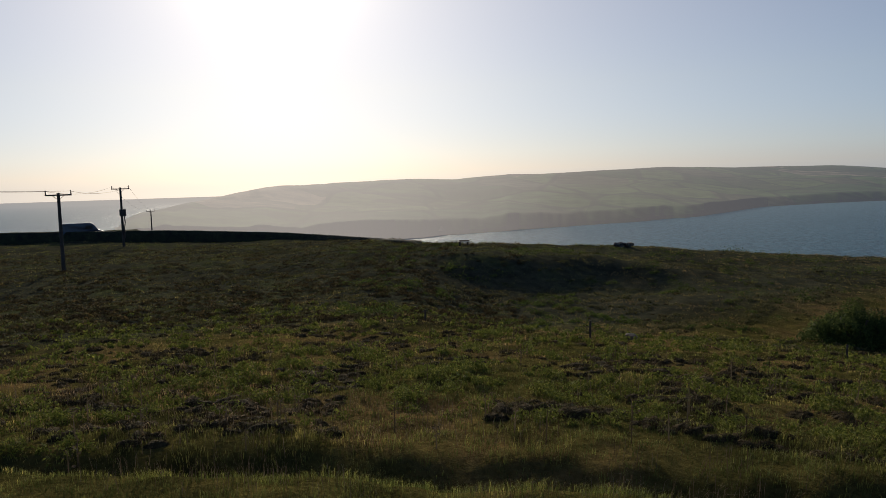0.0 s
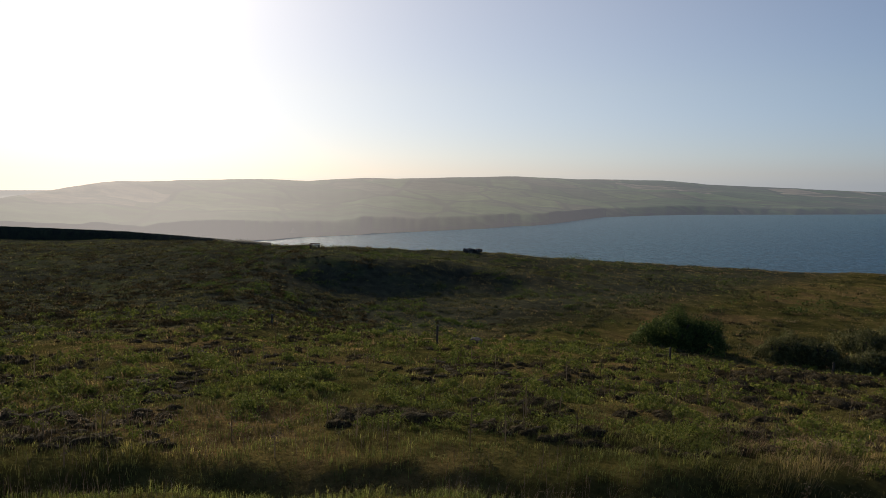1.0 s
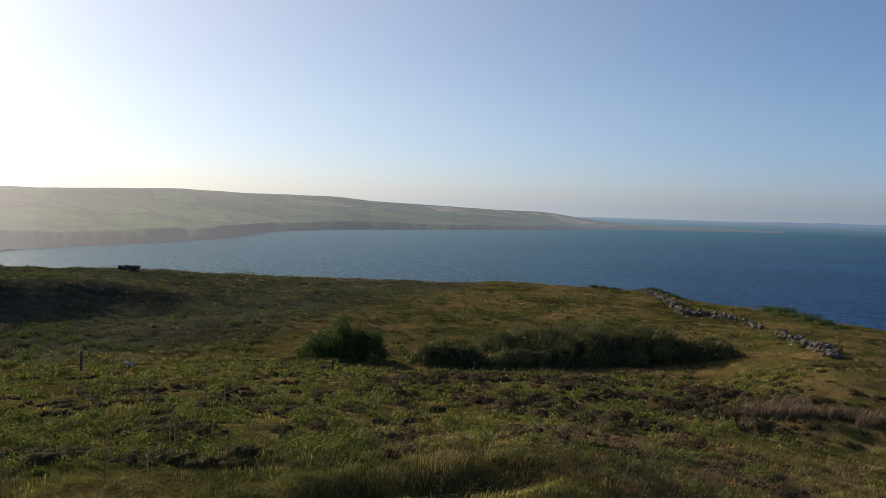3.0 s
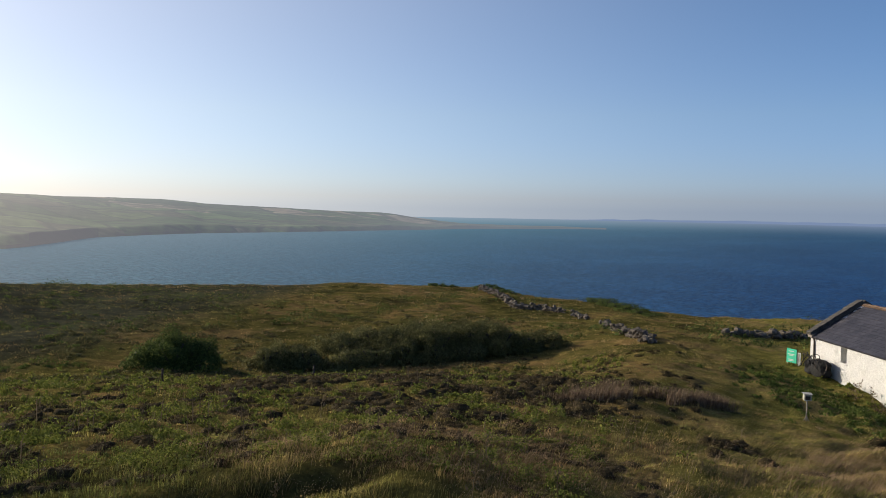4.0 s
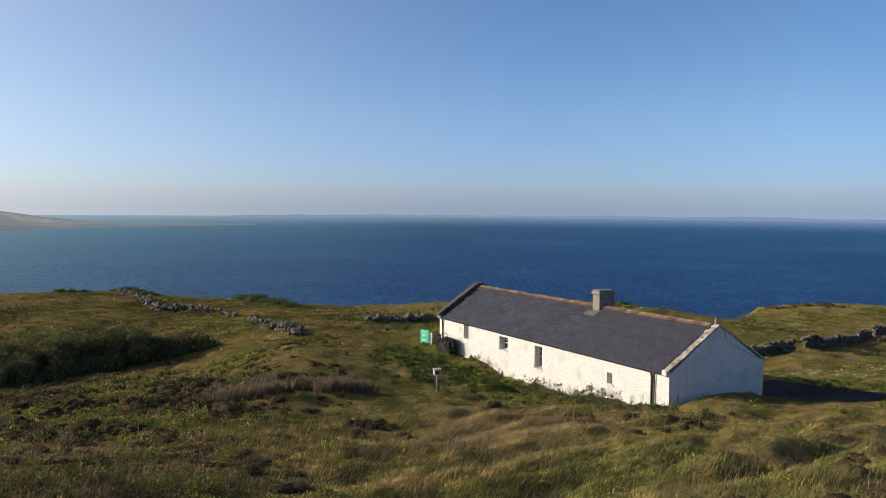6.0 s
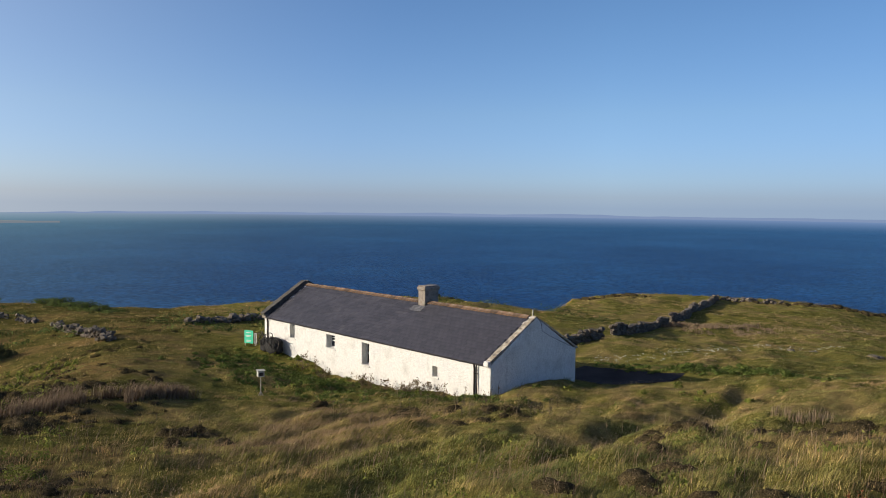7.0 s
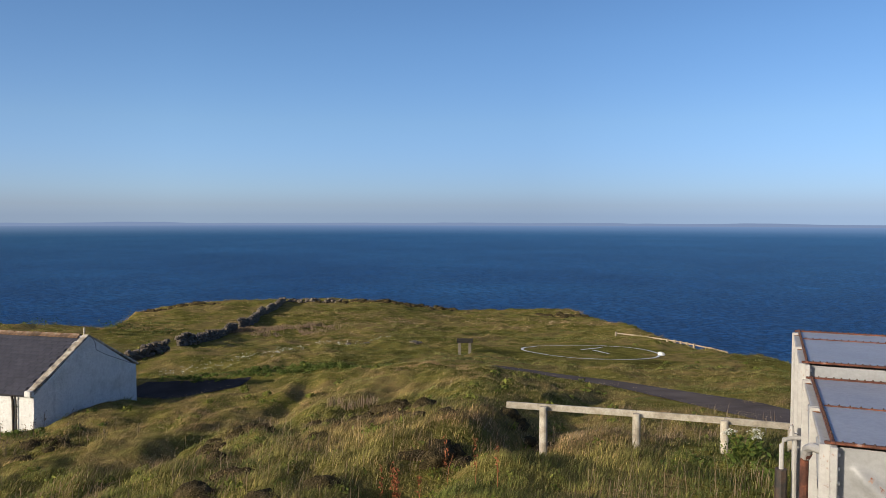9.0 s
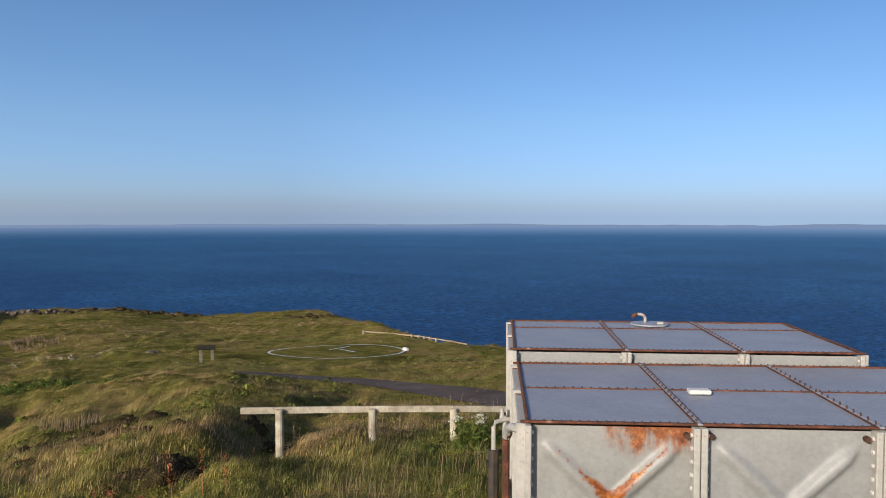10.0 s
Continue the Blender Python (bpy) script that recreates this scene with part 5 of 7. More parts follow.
stone_wall("dark drystone wall leading to the cottage gable", [(51.4, 19.7), (55.0, 18.3), (59.4, 16.2), (60.0, 12.0)], 0.5, 0.42, 4, 0.35, 0.4)
stone_wall("drystone wall stub behind the cottage", [(48.3, -5.6), (51.5, -8.4)], 0.8, 0.33, 5, 0.2, 0.2)
stone_wall("standing drystone wall climbing the headland", [(54.6, -9.6), (60.0, -12.0), (66.0, -15.0), (71.3, -17.4)], 0.85, 0.27, 6, 0.15, 0.12)
stone_wall("standing drystone wall on the headland brow", [(74.5, -18.6), (82.0, -22.0), (91.2, -25.6), (98.0, -29.0), (105.0, -32.2)], 0.95, 0.31, 7, 0.18, 0.15)
stone_wall("broken wall stones along the headland brow", [(105.5, -33.0), (104.7, -36.0), (103.5, -40.0)], 0.5, 0.55, 8, 0.6, 0.7)

# ---- west side: turf bank, poles, van, bench, cairn ----
bank_az = np.arange(-42, -1.5, 0.25)
bank_r = np.interp(bank_az, brow_az, [b[1] for b in BROW]) - 1.0
bank_top = EYE - bank_r * np.tan(np.radians(np.interp(bank_az, [-42, -30.5, -20, -12, -6.3, -2], [2.5, 2.62, 3.0, 3.52, 4.08, 4.50])))
verts, faces = [], []
for k in range(len(bank_az)):
    a, r = radians(bank_az[k]), bank_r[k]
    for dr, f in ((-0.9, -0.3), (-0.55, 0.55), (-0.3, 1.0), (0.3, 1.02), (0.7, 0.5), (1.2, -0.5)):
        x, y = (r + dr) * math.sin(a), (r + dr) * math.cos(a)
        g = land_at(x, y)
        jig = 0.06 * noise.noise(Vector((k * 0.35, dr * 3, 0)))
        verts.append((x, y, g + (bank_top[k] - g) * f + jig))
for k in range(len(bank_az) - 1):
    for j in range(5):
        faces.append((k * 6 + j, k * 6 + j + 1, (k + 1) * 6 + j + 1, (k + 1) * 6 + j))
bank = new("turf_bank")
for s0 in range(0, len(bank_az) - 1, 27):
    s1 = min(s0 + 27, len(bank_az) - 1)
    mesh_object("bank_section", verts[s0 * 6:(s1 + 1) * 6], faces[:(s1 - s0) * 5], TURF, bank, True)
tagged(bank, "long dark turf-covered roadside bank", "bank")


def electric_pole(x, y, zb, zt, arm, turn, label, transformer=False):
    p = thing("electric_pole", Matrix.Translation((x, y, zb)) @ Matrix.Rotation(radians(turn), 4, "Z"), label, "pole", "electricity poles")
    h = zt - zb
    part("pole", rod((0, 0, -0.6), (0, 0, h), 0.17, 0.12, 12), POLEWOOD, p)
    part("crossarm", box(0, -0.14, h - 0.18, arm, 0.10, 0.12, None, 0.01), POLEWOOD, p)
    for s in (-1, 1):
        ins = part("insulator", rod((s * arm * 0.47, -0.14, h - 0.12), (s * arm * 0.47, -0.14, h + 0.22), 0.055, 0.035), DARKIRON, p)
        part("brace", rod((s * arm * 0.22, -0.16, h - 0.22), (0, -0.15, h - 0.62), 0.02), DARKIRON, p)
    if transformer:
        part("transformer", box(0.10, -0.25, h - 3.1, 0.75, 0.55, 0.85, None, 0.05), DARKIRON, p, "dark transformer box")
        part("cable", tube([(0.25, -0.2, h - 3.5), (0.32, -0.1, h - 4.3), (0.18, -0.16, h - 5.0), (0.22, -0.16, h - 6.2)], 0.06, 6), DARKIRON, p)
    return p


electric_pole(-32.6, 64.1, -4.0, 2.66, 2.05, 25, "dark wooden electricity pole with a wide crossarm on the heath")
electric_pole(-39.6, 92.9, -4.6, 3.06, 2.05, 25, "wooden electricity pole carrying a transformer behind the bank", True)
electric_pole(-70.5, 181.8, -8.4, -2.4, 2.0, 25, "distant wooden electricity pole beyond the road")
WIRE = DARKIRON
for s in (-1, 1):
    wires = tagged(new("power_line"), "thin overhead power line between the poles", "cable", "power lines")
    for a, b, sag in (((-32.6, 64.1, 2.8), (-39.6, 92.9, 3.2), 0.5), ((-32.6, 64.1, 2.8), (-52.0, 52.0, 5.2), 0.6), ((-39.6, 92.9, 3.2), (-70.5, 181.8, -2.2), 1.0)):
        o = Vector((0.9 * s * math.cos(radians(25)), 0.9 * s * math.sin(radians(25)), 0))
        A, B = Vector(a) + o, Vector(b) + o
        pts = [A.lerp(B, q / 10) - Vector((0, 0, sag * 4 * (q / 10) * (1 - q / 10))) for q in range(11)]
        part("wire", tube(pts, 0.012, 5), WIRE, wires)

van = thing("van", Matrix.Translation((-50.6, 105.4, land_at(-50.6, 105.4) + 0.02)) @ Matrix.Rotation(radians(26), 4, "Z"), "dark blue panel van parked behind the bank", "van")
VANP = surface("dark_blue_paint", [(0.3, (0.02, 0.03, 0.05)), (0.7, (0.03, 0.045, 0.07))], 1.0, 0.25, spec=0.6, fine=20, fine_amount=0.1, bump_strength=0.02)
bm = bmesh.new()
sec = [(-2.6, 0.45), (-2.6, 2.15), (-2.45, 2.32), (1.0, 2.34), (1.35, 2.2), (2.0, 1.35), (2.65, 1.12), (2.75, 0.9), (2.75, 0.45)]
for y in (-0.95, 0.95):
    for x, z in sec:
        bm.verts.new((x, y * (0.90 if z > 1.6 else 1.0), z))
bm.verts.ensure_lookup_table()
n = len(sec)
bm.faces.new([bm.verts[k] for k in range(n)])
bm.faces.new([bm.verts[n + k] for k in range(n)][::-1])
for k in range(n):
    bm.faces.new((bm.verts[k], bm.verts[n + k], bm.verts[n + (k + 1) % n], bm.verts[(k + 1) % n]))
bmesh.ops.recalc_face_normals(bm, faces=bm.faces)
body = part("body", bm, VANP, van)
part("windscreen", box(1.72, 0, 1.78, 0.02, 1.5, 0.72, Matrix.Translation((0, 0, 0)) @ Matrix.Translation((1.72, 0, 1.78)) @ Matrix.Rotation(radians(-36), 4, "Y") @ Matrix.Translation((-1.70, 0, -1.78))), glass, van)
for s in (-1, 1):
    part("side_window", box(0.85, s * 0.925, 1.75, 0.9, 0.03, 0.5, None, 0.02), glass, van)
    for xx in (-1.7, 1.8):
        wh = part("wheel", rod((xx, s * 0.75, 0.34), (xx, s * 0.97, 0.34), 0.34, None, 20), DARKIRON, van)
        part("rim", rod((xx, s * 0.96, 0.34), (xx, s * 0.985, 0.34), 0.2, None, 16), FLANGE, wh)

bench = thing("bench", Matrix.Translation((1.66, 66.0, land_at(1.66, 66.0))) @ Matrix.Rotation(radians(-20), 4, "Z"), "plain dark wooden bench on the brow of the hill", "bench")
part("seat", box(0, 0, 0.40, 0.95, 0.30, 0.06, None, 0.01), POLEWOOD, bench)
part("backrest", box(0, 0.15, 0.50, 0.95, 0.05, 0.10, None, 0.01), POLEWOOD, bench)
for s in (-1, 1):
    part("leg", box(s * 0.36, 0, 0.10, 0.10, 0.26, 0.55, None, 0.01), POLEWOOD, bench)
cairn = tagged(new("rock_pile"), "low pile of dark rocks on the brow", "rocks")
rng = random.Random(5)
for k in range(16):
    ob = new("stone", rng.choice(ROCKS))
    ob.parent = cairn
    x, y = 17.7 + rng.uniform(-0.8, 0.8), 74.6 + rng.uniform(-0.5, 0.5)
    s = rng.uniform(0.4, 0.65)
    ob.matrix_basis = pose(x, y, land_at(x, y) + (0.08 if k < 10 else 0.32), rng.uniform(-20, 20), rng.uniform(-20, 20), rng.uniform(0, 360)) @ Matrix.Diagonal((s, s, s, 1))
for k, (x, y, h) in enumerate(((5.34, 27.9, 0.75), (-1.0, 34.0, 0.5), (14.6, 27.2, 0.6), (20.2, 25.0, 0.55))):
    st = thing("stake", Matrix.Translation((x, y, land_at(x, y))), "short weathered marker stake in the heath", "post", "marker stakes")
    part("stake_post", rod((0, 0, -0.2), (0.02, 0, h), 0.045, 0.04), POLEWOOD, st)

# hills far over the open sea
bm = bmesh.new()
prev = None
# the hills' haze is one flat glowing colour that takes no sunlight
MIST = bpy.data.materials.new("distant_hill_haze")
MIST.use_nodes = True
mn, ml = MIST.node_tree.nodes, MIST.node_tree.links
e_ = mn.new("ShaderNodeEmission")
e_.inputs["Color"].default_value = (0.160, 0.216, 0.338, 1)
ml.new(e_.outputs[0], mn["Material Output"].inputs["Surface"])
for k in range(0, 401):
    a = radians(56 + k * 0.31)
    h = 14 * min(1.0, k / 40, (400 - k) / 40) + 20 * max(0.0, noise.noise(Vector((k * 0.035, 3.1, 0)))) + 4 * noise.noise(Vector((k * 0.2, 8, 0)))
    row = [bm.verts.new((r * math.sin(a), r * math.cos(a), z)) for r, z in ((4780, SEA_Z - 1), (4840, SEA_Z + h * 0.8), (4880, SEA_Z + h), (4940, SEA_Z))]
    if prev:
        for j in range(3):
            bm.faces.new((prev[j], prev[j + 1], row[j + 1], row[j]))
    prev = row
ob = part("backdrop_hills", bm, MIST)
tagged(ob, "faint hazy hills beyond the sea", "hills", kind="structure")
# ---- vegetation ----
def leaf_material(name, stops, patchy, trans=0.3, rough=0.85, own=0.0):
    m, n, l, b = principled(name, stops[0][1], rough, 0, 0.08)
    isl = n.new("ShaderNodeNewGeometry").outputs["Random Per Island"]
    col = ramp(n, l, isl, stops)
    if patchy:
        v = coords(n)
        p = noise_tex(n, l, v, 0.22, 5.0, 0.6, 0.4)
        pc = ramp(n, l, p, patchy)
        col = mix(n, l, 0.85, col, pc, "MULTIPLY")
        q = noise_tex(n, l, v, 1.5, 3.0, 0.6, 0.3)
        col = mix(n, l, 0.7, col, ramp(n, l, q, [(0.34, (0.65, 0.66, 0.6)), (0.5, (1.0, 1.0, 0.95)), (0.66, (1.18, 1.12, 1.1))]), "MULTIPLY")
    l.new(col, b.inputs["Base Color"])
    tr = n.new("ShaderNodeBsdfTranslucent")
    l.new(col, tr.inputs["Color"])
    if own:
        # a cushion of fine leaves takes light as one form: leaf normals bent towards its outside
        at = n.new("ShaderNodeAttribute")
        at.attribute_name = "lie"
        bl = n.new("ShaderNodeVectorMath")
        bl.operation = "MULTIPLY_ADD"
        l.new(n.new("ShaderNodeNewGeometry").outputs["Normal"], bl.inputs[0])
        bl.inputs[1].default_value = (own, own, own)
        l.new(at.outputs["Vector"], bl.inputs[2])
        nz = n.new("ShaderNodeVectorMath")
        nz.operation = "NORMALIZE"
        l.new(bl.outputs[0], nz.inputs[0])
        l.new(nz.outputs[0], b.inputs["Normal"])
    ms = n.new("ShaderNodeMixShader")
    ms.inputs[0].default_value = trans
    l.new(b.outputs[0], ms.inputs[1])
    l.new(tr.outputs[0], ms.inputs[2])
    l.new(ms.outputs[0], n["Material Output"].inputs["Surface"])
    return m


def sward_material():
    """Blades coloured by their tuft's kind (dark green to rust to straw) and paler towards the tip."""
    m, n, l, b = principled("sward_blades", (0.18, 0.16, 0.05), 0.85, 0, 0.10)
    at = n.new("ShaderNodeAttribute")
    at.attribute_name = "kind_of_grass"
    sep = n.new("ShaderNodeSeparateXYZ")
    l.new(at.outputs["Vector"], sep.inputs[0])
    col = ramp(n, l, sep.outputs["X"], [(0.0, (0.085, 0.118, 0.024)), (0.20, (0.150, 0.170, 0.036)), (0.40, (0.235, 0.212, 0.056)), (0.56, (0.310, 0.238, 0.085)), (0.72, (0.285, 0.180, 0.080)), (0.88, (0.37, 0.255, 0.130)), (1.0, (0.50, 0.40, 0.24))])
    tip = n.new("ShaderNodeMath")
    tip.operation = "MULTIPLY"
    tip.inputs[1].default_value = 0.26
    l.new(sep.outputs["Y"], tip.inputs[0])
    col = mix(n, l, tip.outputs[0], col, (0.36, 0.275, 0.14))
    isl = n.new("ShaderNodeNewGeometry").outputs["Random Per Island"]
    col = mix(n, l, 1.0, col, ramp(n, l, isl, [(0.0, (0.68, 0.70, 0.68)), (0.6, (1.02, 1.02, 1.02)), (1.0, (1.42, 1.38, 1.38))]), "MULTIPLY")
    col = mix(n, l, 1.0, col, ramp(n, l, sep.outputs["Z"], [(0.0, (0.46, 0.50, 0.44)), (0.55, (1.12, 1.12, 1.10)), (1.0, (1.66, 1.58, 1.55))]), "MULTIPLY")
    l.new(col, b.inputs["Base Color"])
    li = n.new("ShaderNodeAttribute")
    li.attribute_name = "lie"
    bl = n.new("ShaderNodeVectorMath")
    bl.operation = "MULTIPLY_ADD"
    l.new(n.new("ShaderNodeNewGeometry").outputs["Normal"], bl.inputs[0])
    bl.inputs[1].default_value = (0.4, 0.4, 0.4)
    l.new(li.outputs["Vector"], bl.inputs[2])
    nz = n.new("ShaderNodeVectorMath")
    nz.operation = "NORMALIZE"
    l.new(bl.outputs[0], nz.inputs[0])
    l.new(nz.outputs[0], b.inputs["Normal"])
    tr = n.new("ShaderNodeBsdfTranslucent")
    l.new(col, tr.inputs["Color"])
    ms = n.new("ShaderNodeMixShader")
    ms.inputs[0].default_value = 0.16
    l.new(b.outputs[0], ms.inputs[1])
    l.new(tr.outputs[0], ms.inputs[2])
    l.new(ms.outputs[0], n["Material Output"].inputs["Surface"])
    return m


SWARD = sward_material()
BRACKEN = leaf_material("bracken_and_dock", [(0.0, (0.075, 0.094, 0.018)), (0.5, (0.140, 0.158, 0.030)), (1.0, (0.27, 0.28, 0.055))], None, 0.32, own=1.0)
HEATHER = leaf_material("heather", [(0.0, (0.046, 0.036, 0.015)), (0.6, (0.088, 0.066, 0.027)), (1.0, (0.15, 0.108, 0.045))], None, 0.12, 0.9, own=0.45)
SCRUB = leaf_material("scrub_leaves", [(0.0, (0.045, 0.066, 0.018)), (0.6, (0.085, 0.115, 0.030)), (1.0, (0.16, 0.19, 0.05))], None, 0.30, own=0.5)
CUSHION = surface("heather_cushion", [(0.32, (0.046, 0.038, 0.017)), (0.52, (0.080, 0.061, 0.028)), (0.68, (0.13, 0.094, 0.044))], 4.0, 0.95, spec=0.05, fine=24.0, fine_amount=0.75, bump_strength=1.0, bump_dist=0.06)
TURFTIP = leaf_material("tussock_blades", [(0.0, (0.070, 0.075, 0.025)), (0.6, (0.120, 0.115, 0.042)), (1.0, (0.19, 0.155, 0.07))], None, 0.2, own=0.6)
WILLOW = leaf_material("willow_leaves", [(0.0, (0.070, 0.075, 0.026)), (0.6, (0.135, 0.132, 0.048)), (1.0, (0.22, 0.20, 0.085))], None, 0.25, own=0.5)
SEDGE = leaf_material("dry_sedge", [(0.0, (0.12, 0.082, 0.052)), (0.6, (0.19, 0.135, 0.085)), (1.0, (0.28, 0.21, 0.135))], None, 0.15)
STRAW = leaf_material("bent_straw", [(0.0, (0.19, 0.125, 0.062)), (0.6, (0.245, 0.165, 0.085)), (1.0, (0.33, 0.235, 0.13))], None, 0.1, 0.9, own=0.6)
SEEDS = leaf_material("pink_seed_heads", [(0.0, (0.26, 0.18, 0.10)), (1.0, (0.46, 0.35, 0.20))], None, 0.3)
NETTLE = leaf_material("rank_nettles", [(0.0, (0.055, 0.085, 0.018)), (0.6, (0.10, 0.135, 0.028)), (1.0, (0.17, 0.20, 0.045))], None, 0.3, own=0.8)
STALK = leaf_material("dry_stalks", [(0.0, (0.07, 0.055, 0.03)), (1.0, (0.20, 0.15, 0.09))], None, 0.2)
FLOWER = leaf_material("white_umbels", [(0.0, (0.55, 0.54, 0.44)), (1.0, (0.78, 0.77, 0.66))], None, 0.3)
DOCK = leaf_material("rusty_dock_seed", [(0.0, (0.16, 0.05, 0.02)), (1.0, (0.34, 0.13, 0.06))], None, 0.2)


def stuff(name, verts, tris, material, label, category, lie=None, sort=None):
    me = bpy.data.meshes.new(name)
    me.vertices.add(len(verts))
    me.vertices.foreach_set("co", np.ascontiguousarray(verts, dtype=np.float32).ravel())
    me.loops.add(tris.size)
    me.loops.foreach_set("vertex_index", np.ascontiguousarray(tris, dtype=np.int32).ravel())
    me.polygons.add(len(tris))
    me.polygons.foreach_set("loop_start", np.arange(len(tris), dtype=np.int32) * 3)
    me.update(calc_edges=True)
    if lie is not None:
        me.attributes.new("lie", "FLOAT_VECTOR", "POINT").data.foreach_set("vector", np.ascontiguousarray(lie, dtype=np.float32).ravel())
    if sort is not None:
        me.attributes.new("kind_of_grass", "FLOAT_VECTOR", "POINT").data.foreach_set("vector", np.ascontiguousarray(sort, dtype=np.float32).ravel())
    me.materials.append(material)
    return tagged(new(name, me), label, category, kind="stuff")


def blades(rs, x, y, z, h, w, lean, curl=0.5, wind=(0.25, -0.65)):
    """Bent tapering blades: arrays of roots, heights, widths and lean."""
    n = len(x)
    b = rs.uniform(0, math.tau, n)
    lx, ly = (np.cos(b) * curl + wind[0]) * lean * h, (np.sin(b) * curl + wind[1]) * lean * h
    a = np.arctan2(ly, lx) + math.pi / 2 + rs.normal(0, 0.7, n)
    sx, sy = np.cos(a) * w / 2, np.sin(a) * w / 2
    v = np.empty((n, 5, 3), np.float32)
    v[:, 0] = np.stack([x - sx, y - sy, z - 0.04], 1)
    v[:, 1] = np.stack([x + sx, y + sy, z - 0.04], 1)
    mx, my, mz = x + lx * 0.35, y + ly * 0.35, z + h * 0.6
    v[:, 2] = np.stack([mx - sx * 0.8, my - sy * 0.8, mz], 1)
    v[:, 3] = np.stack([mx + sx * 0.8, my + sy * 0.8, mz], 1)
    v[:, 4] = np.stack([x + lx, y + ly, z + h * (1 - 0.25 * lean)], 1)
    t = np.array([[0, 1, 3], [0, 3, 2], [2, 3, 4]])
    return v.reshape(-1, 3), (t[None] + np.arange(n)[:, None, None] * 5).reshape(-1, 3)


def tufts(rs, x, y, z, slope, rad, h, per, w, sort, lean, near):
    """Tussocks of blades that spread from the middle: verts, triangles, outward lie, kind."""
    n = len(x)
    rep = lambda q: np.repeat(q, per)
    a, q = rs.uniform(0, math.tau, n * per), np.sqrt(rs.rand(n * per))
    ox, oy = np.cos(a) * q, np.sin(a) * q
    R, H = rep(rad), rep(h)
    bx, by = rep(x) + ox * R, rep(y) + oy * R
    sl = np.repeat(slope, per, 0)
    bz = rep(z) - (sl[:, 0] * ox + sl[:, 1] * oy) * R
    hh = H * (1 - 0.35 * q * q) * rs.uniform(0.6, 1.25, n * per)
    L_ = rep(lean)
    lx = (0.60 * ox + 0.28 * L_ + rs.normal(0, 0.22, n * per)) * hh
    ly = (0.60 * oy - 0.62 * L_ + rs.normal(0, 0.22, n * per)) * hh
    sa = rs.uniform(0, math.tau, n * per)
    ww = rep(w) * rs.uniform(0.6, 1.4, n * per) / 2
    sx, sy = np.cos(sa) * ww, np.sin(sa) * ww
    k = 5 if near else 3
    v = np.empty((n * per, k, 3), np.float32)
    v[:, 0] = np.stack([bx - sx, by - sy, bz - 0.04], 1)
    v[:, 1] = np.stack([bx + sx, by + sy, bz - 0.04], 1)
    tip = np.stack([bx + lx, by + ly, bz + hh * (1 - 0.22 * np.minimum(L_, 1.5))], 1)
    if near:
        mx, my, mz = bx + lx * 0.36, by + ly * 0.36, bz + hh * 0.58
        v[:, 2] = np.stack([mx - sx * 0.85, my - sy * 0.85, mz], 1)
        v[:, 3] = np.stack([mx + sx * 0.85, my + sy * 0.85, mz], 1)
        t = np.array([[0, 1, 3], [0, 3, 2], [2, 3, 4]])
    else:
        t = np.array([[0, 1, 2]])
    v[:, k - 1] = tip
    lie = np.stack([1.0 * ox + sl[:, 0] * 1.6, 1.0 * oy + sl[:, 1] * 1.6, np.full(n * per, 1.05)], 1)
    sort3 = np.zeros((n * per, k, 3), np.float32)
    sort3[:, :, 0] = np.clip(rep(sort) + rs.normal(0, 0.06, n * per), 0, 1)[:, None]
    sort3[:, :, 2] = rep(rs.uniform(0, 1, n))[:, None]
    sort3[:, :, 1] = np.array([0, 0, 0.5, 0.5, 1.0] if near else [0, 0, 1.0])
    return v.reshape(-1, 3), (t[None] + np.arange(n * per)[:, None, None] * k).reshape(-1, 3), np.repeat(lie, k, 0), sort3.reshape(-1, 3)


def slope_of(x, y, step=0.3):
    z = land(x, y)
    return z, np.stack([-(land(x + step, y) - z) / step, -(land(x, y + step) - z) / step], 1)


def lie_of(x, y):
    """Upward normal of the ground, its slopes a little heightened."""
    z = land(x, y)
    return np.stack([-(land(x + 0.25, y) - z) * 7.5, -(land(x, y + 0.25) - z) * 7.5, np.ones_like(z)], 1)


def free_of_things(x, y, margin=0.0):
    hx, hy = x - 42.25, y - 11.835
    lx, ly = -0.686 * hx - 0.7276 * hy, 0.7276 * hx - 0.686 * hy
    ok = ~((lx > -0.1 - margin) & (lx < L + 0.1 + margin) & (ly > -0.05 - margin) & (ly < WD + 0.1 + margin))
    tx, ty = x - 3.85, y + 5.63
    ax, ay = -0.7815 * tx - 0.6239 * ty, 0.6239 * tx - 0.7815 * ty
    ok &= ~((ax > -0.25) & (ax < 4.1) & (ay > -0.1) & (ay < 5.2))
    ok &= (from_line(x, y, ROAD) + 0.5 * fbm(x, y, 1.2, 2, 61) > 0.90 + margin) & (from_line(x, y, YARD) > 1.2 + margin)
    return ok


def scatter(rs, n, az0, az1, r0, r1, power=0.0):
    """Plan points: even in the logarithm of distance (power 0), or denser close by (power < 0)."""
    u = rs.rand(n)
    if power:
        r = (r0 ** power + u * (r1 ** power - r0 ** power)) ** (1 / power)
    else:
        r = r0 * (r1 / r0) ** u
    a = np.radians(rs.uniform(az0, az1, n))
    return r * np.sin(a), r * np.cos(a), r, np.degrees(a)


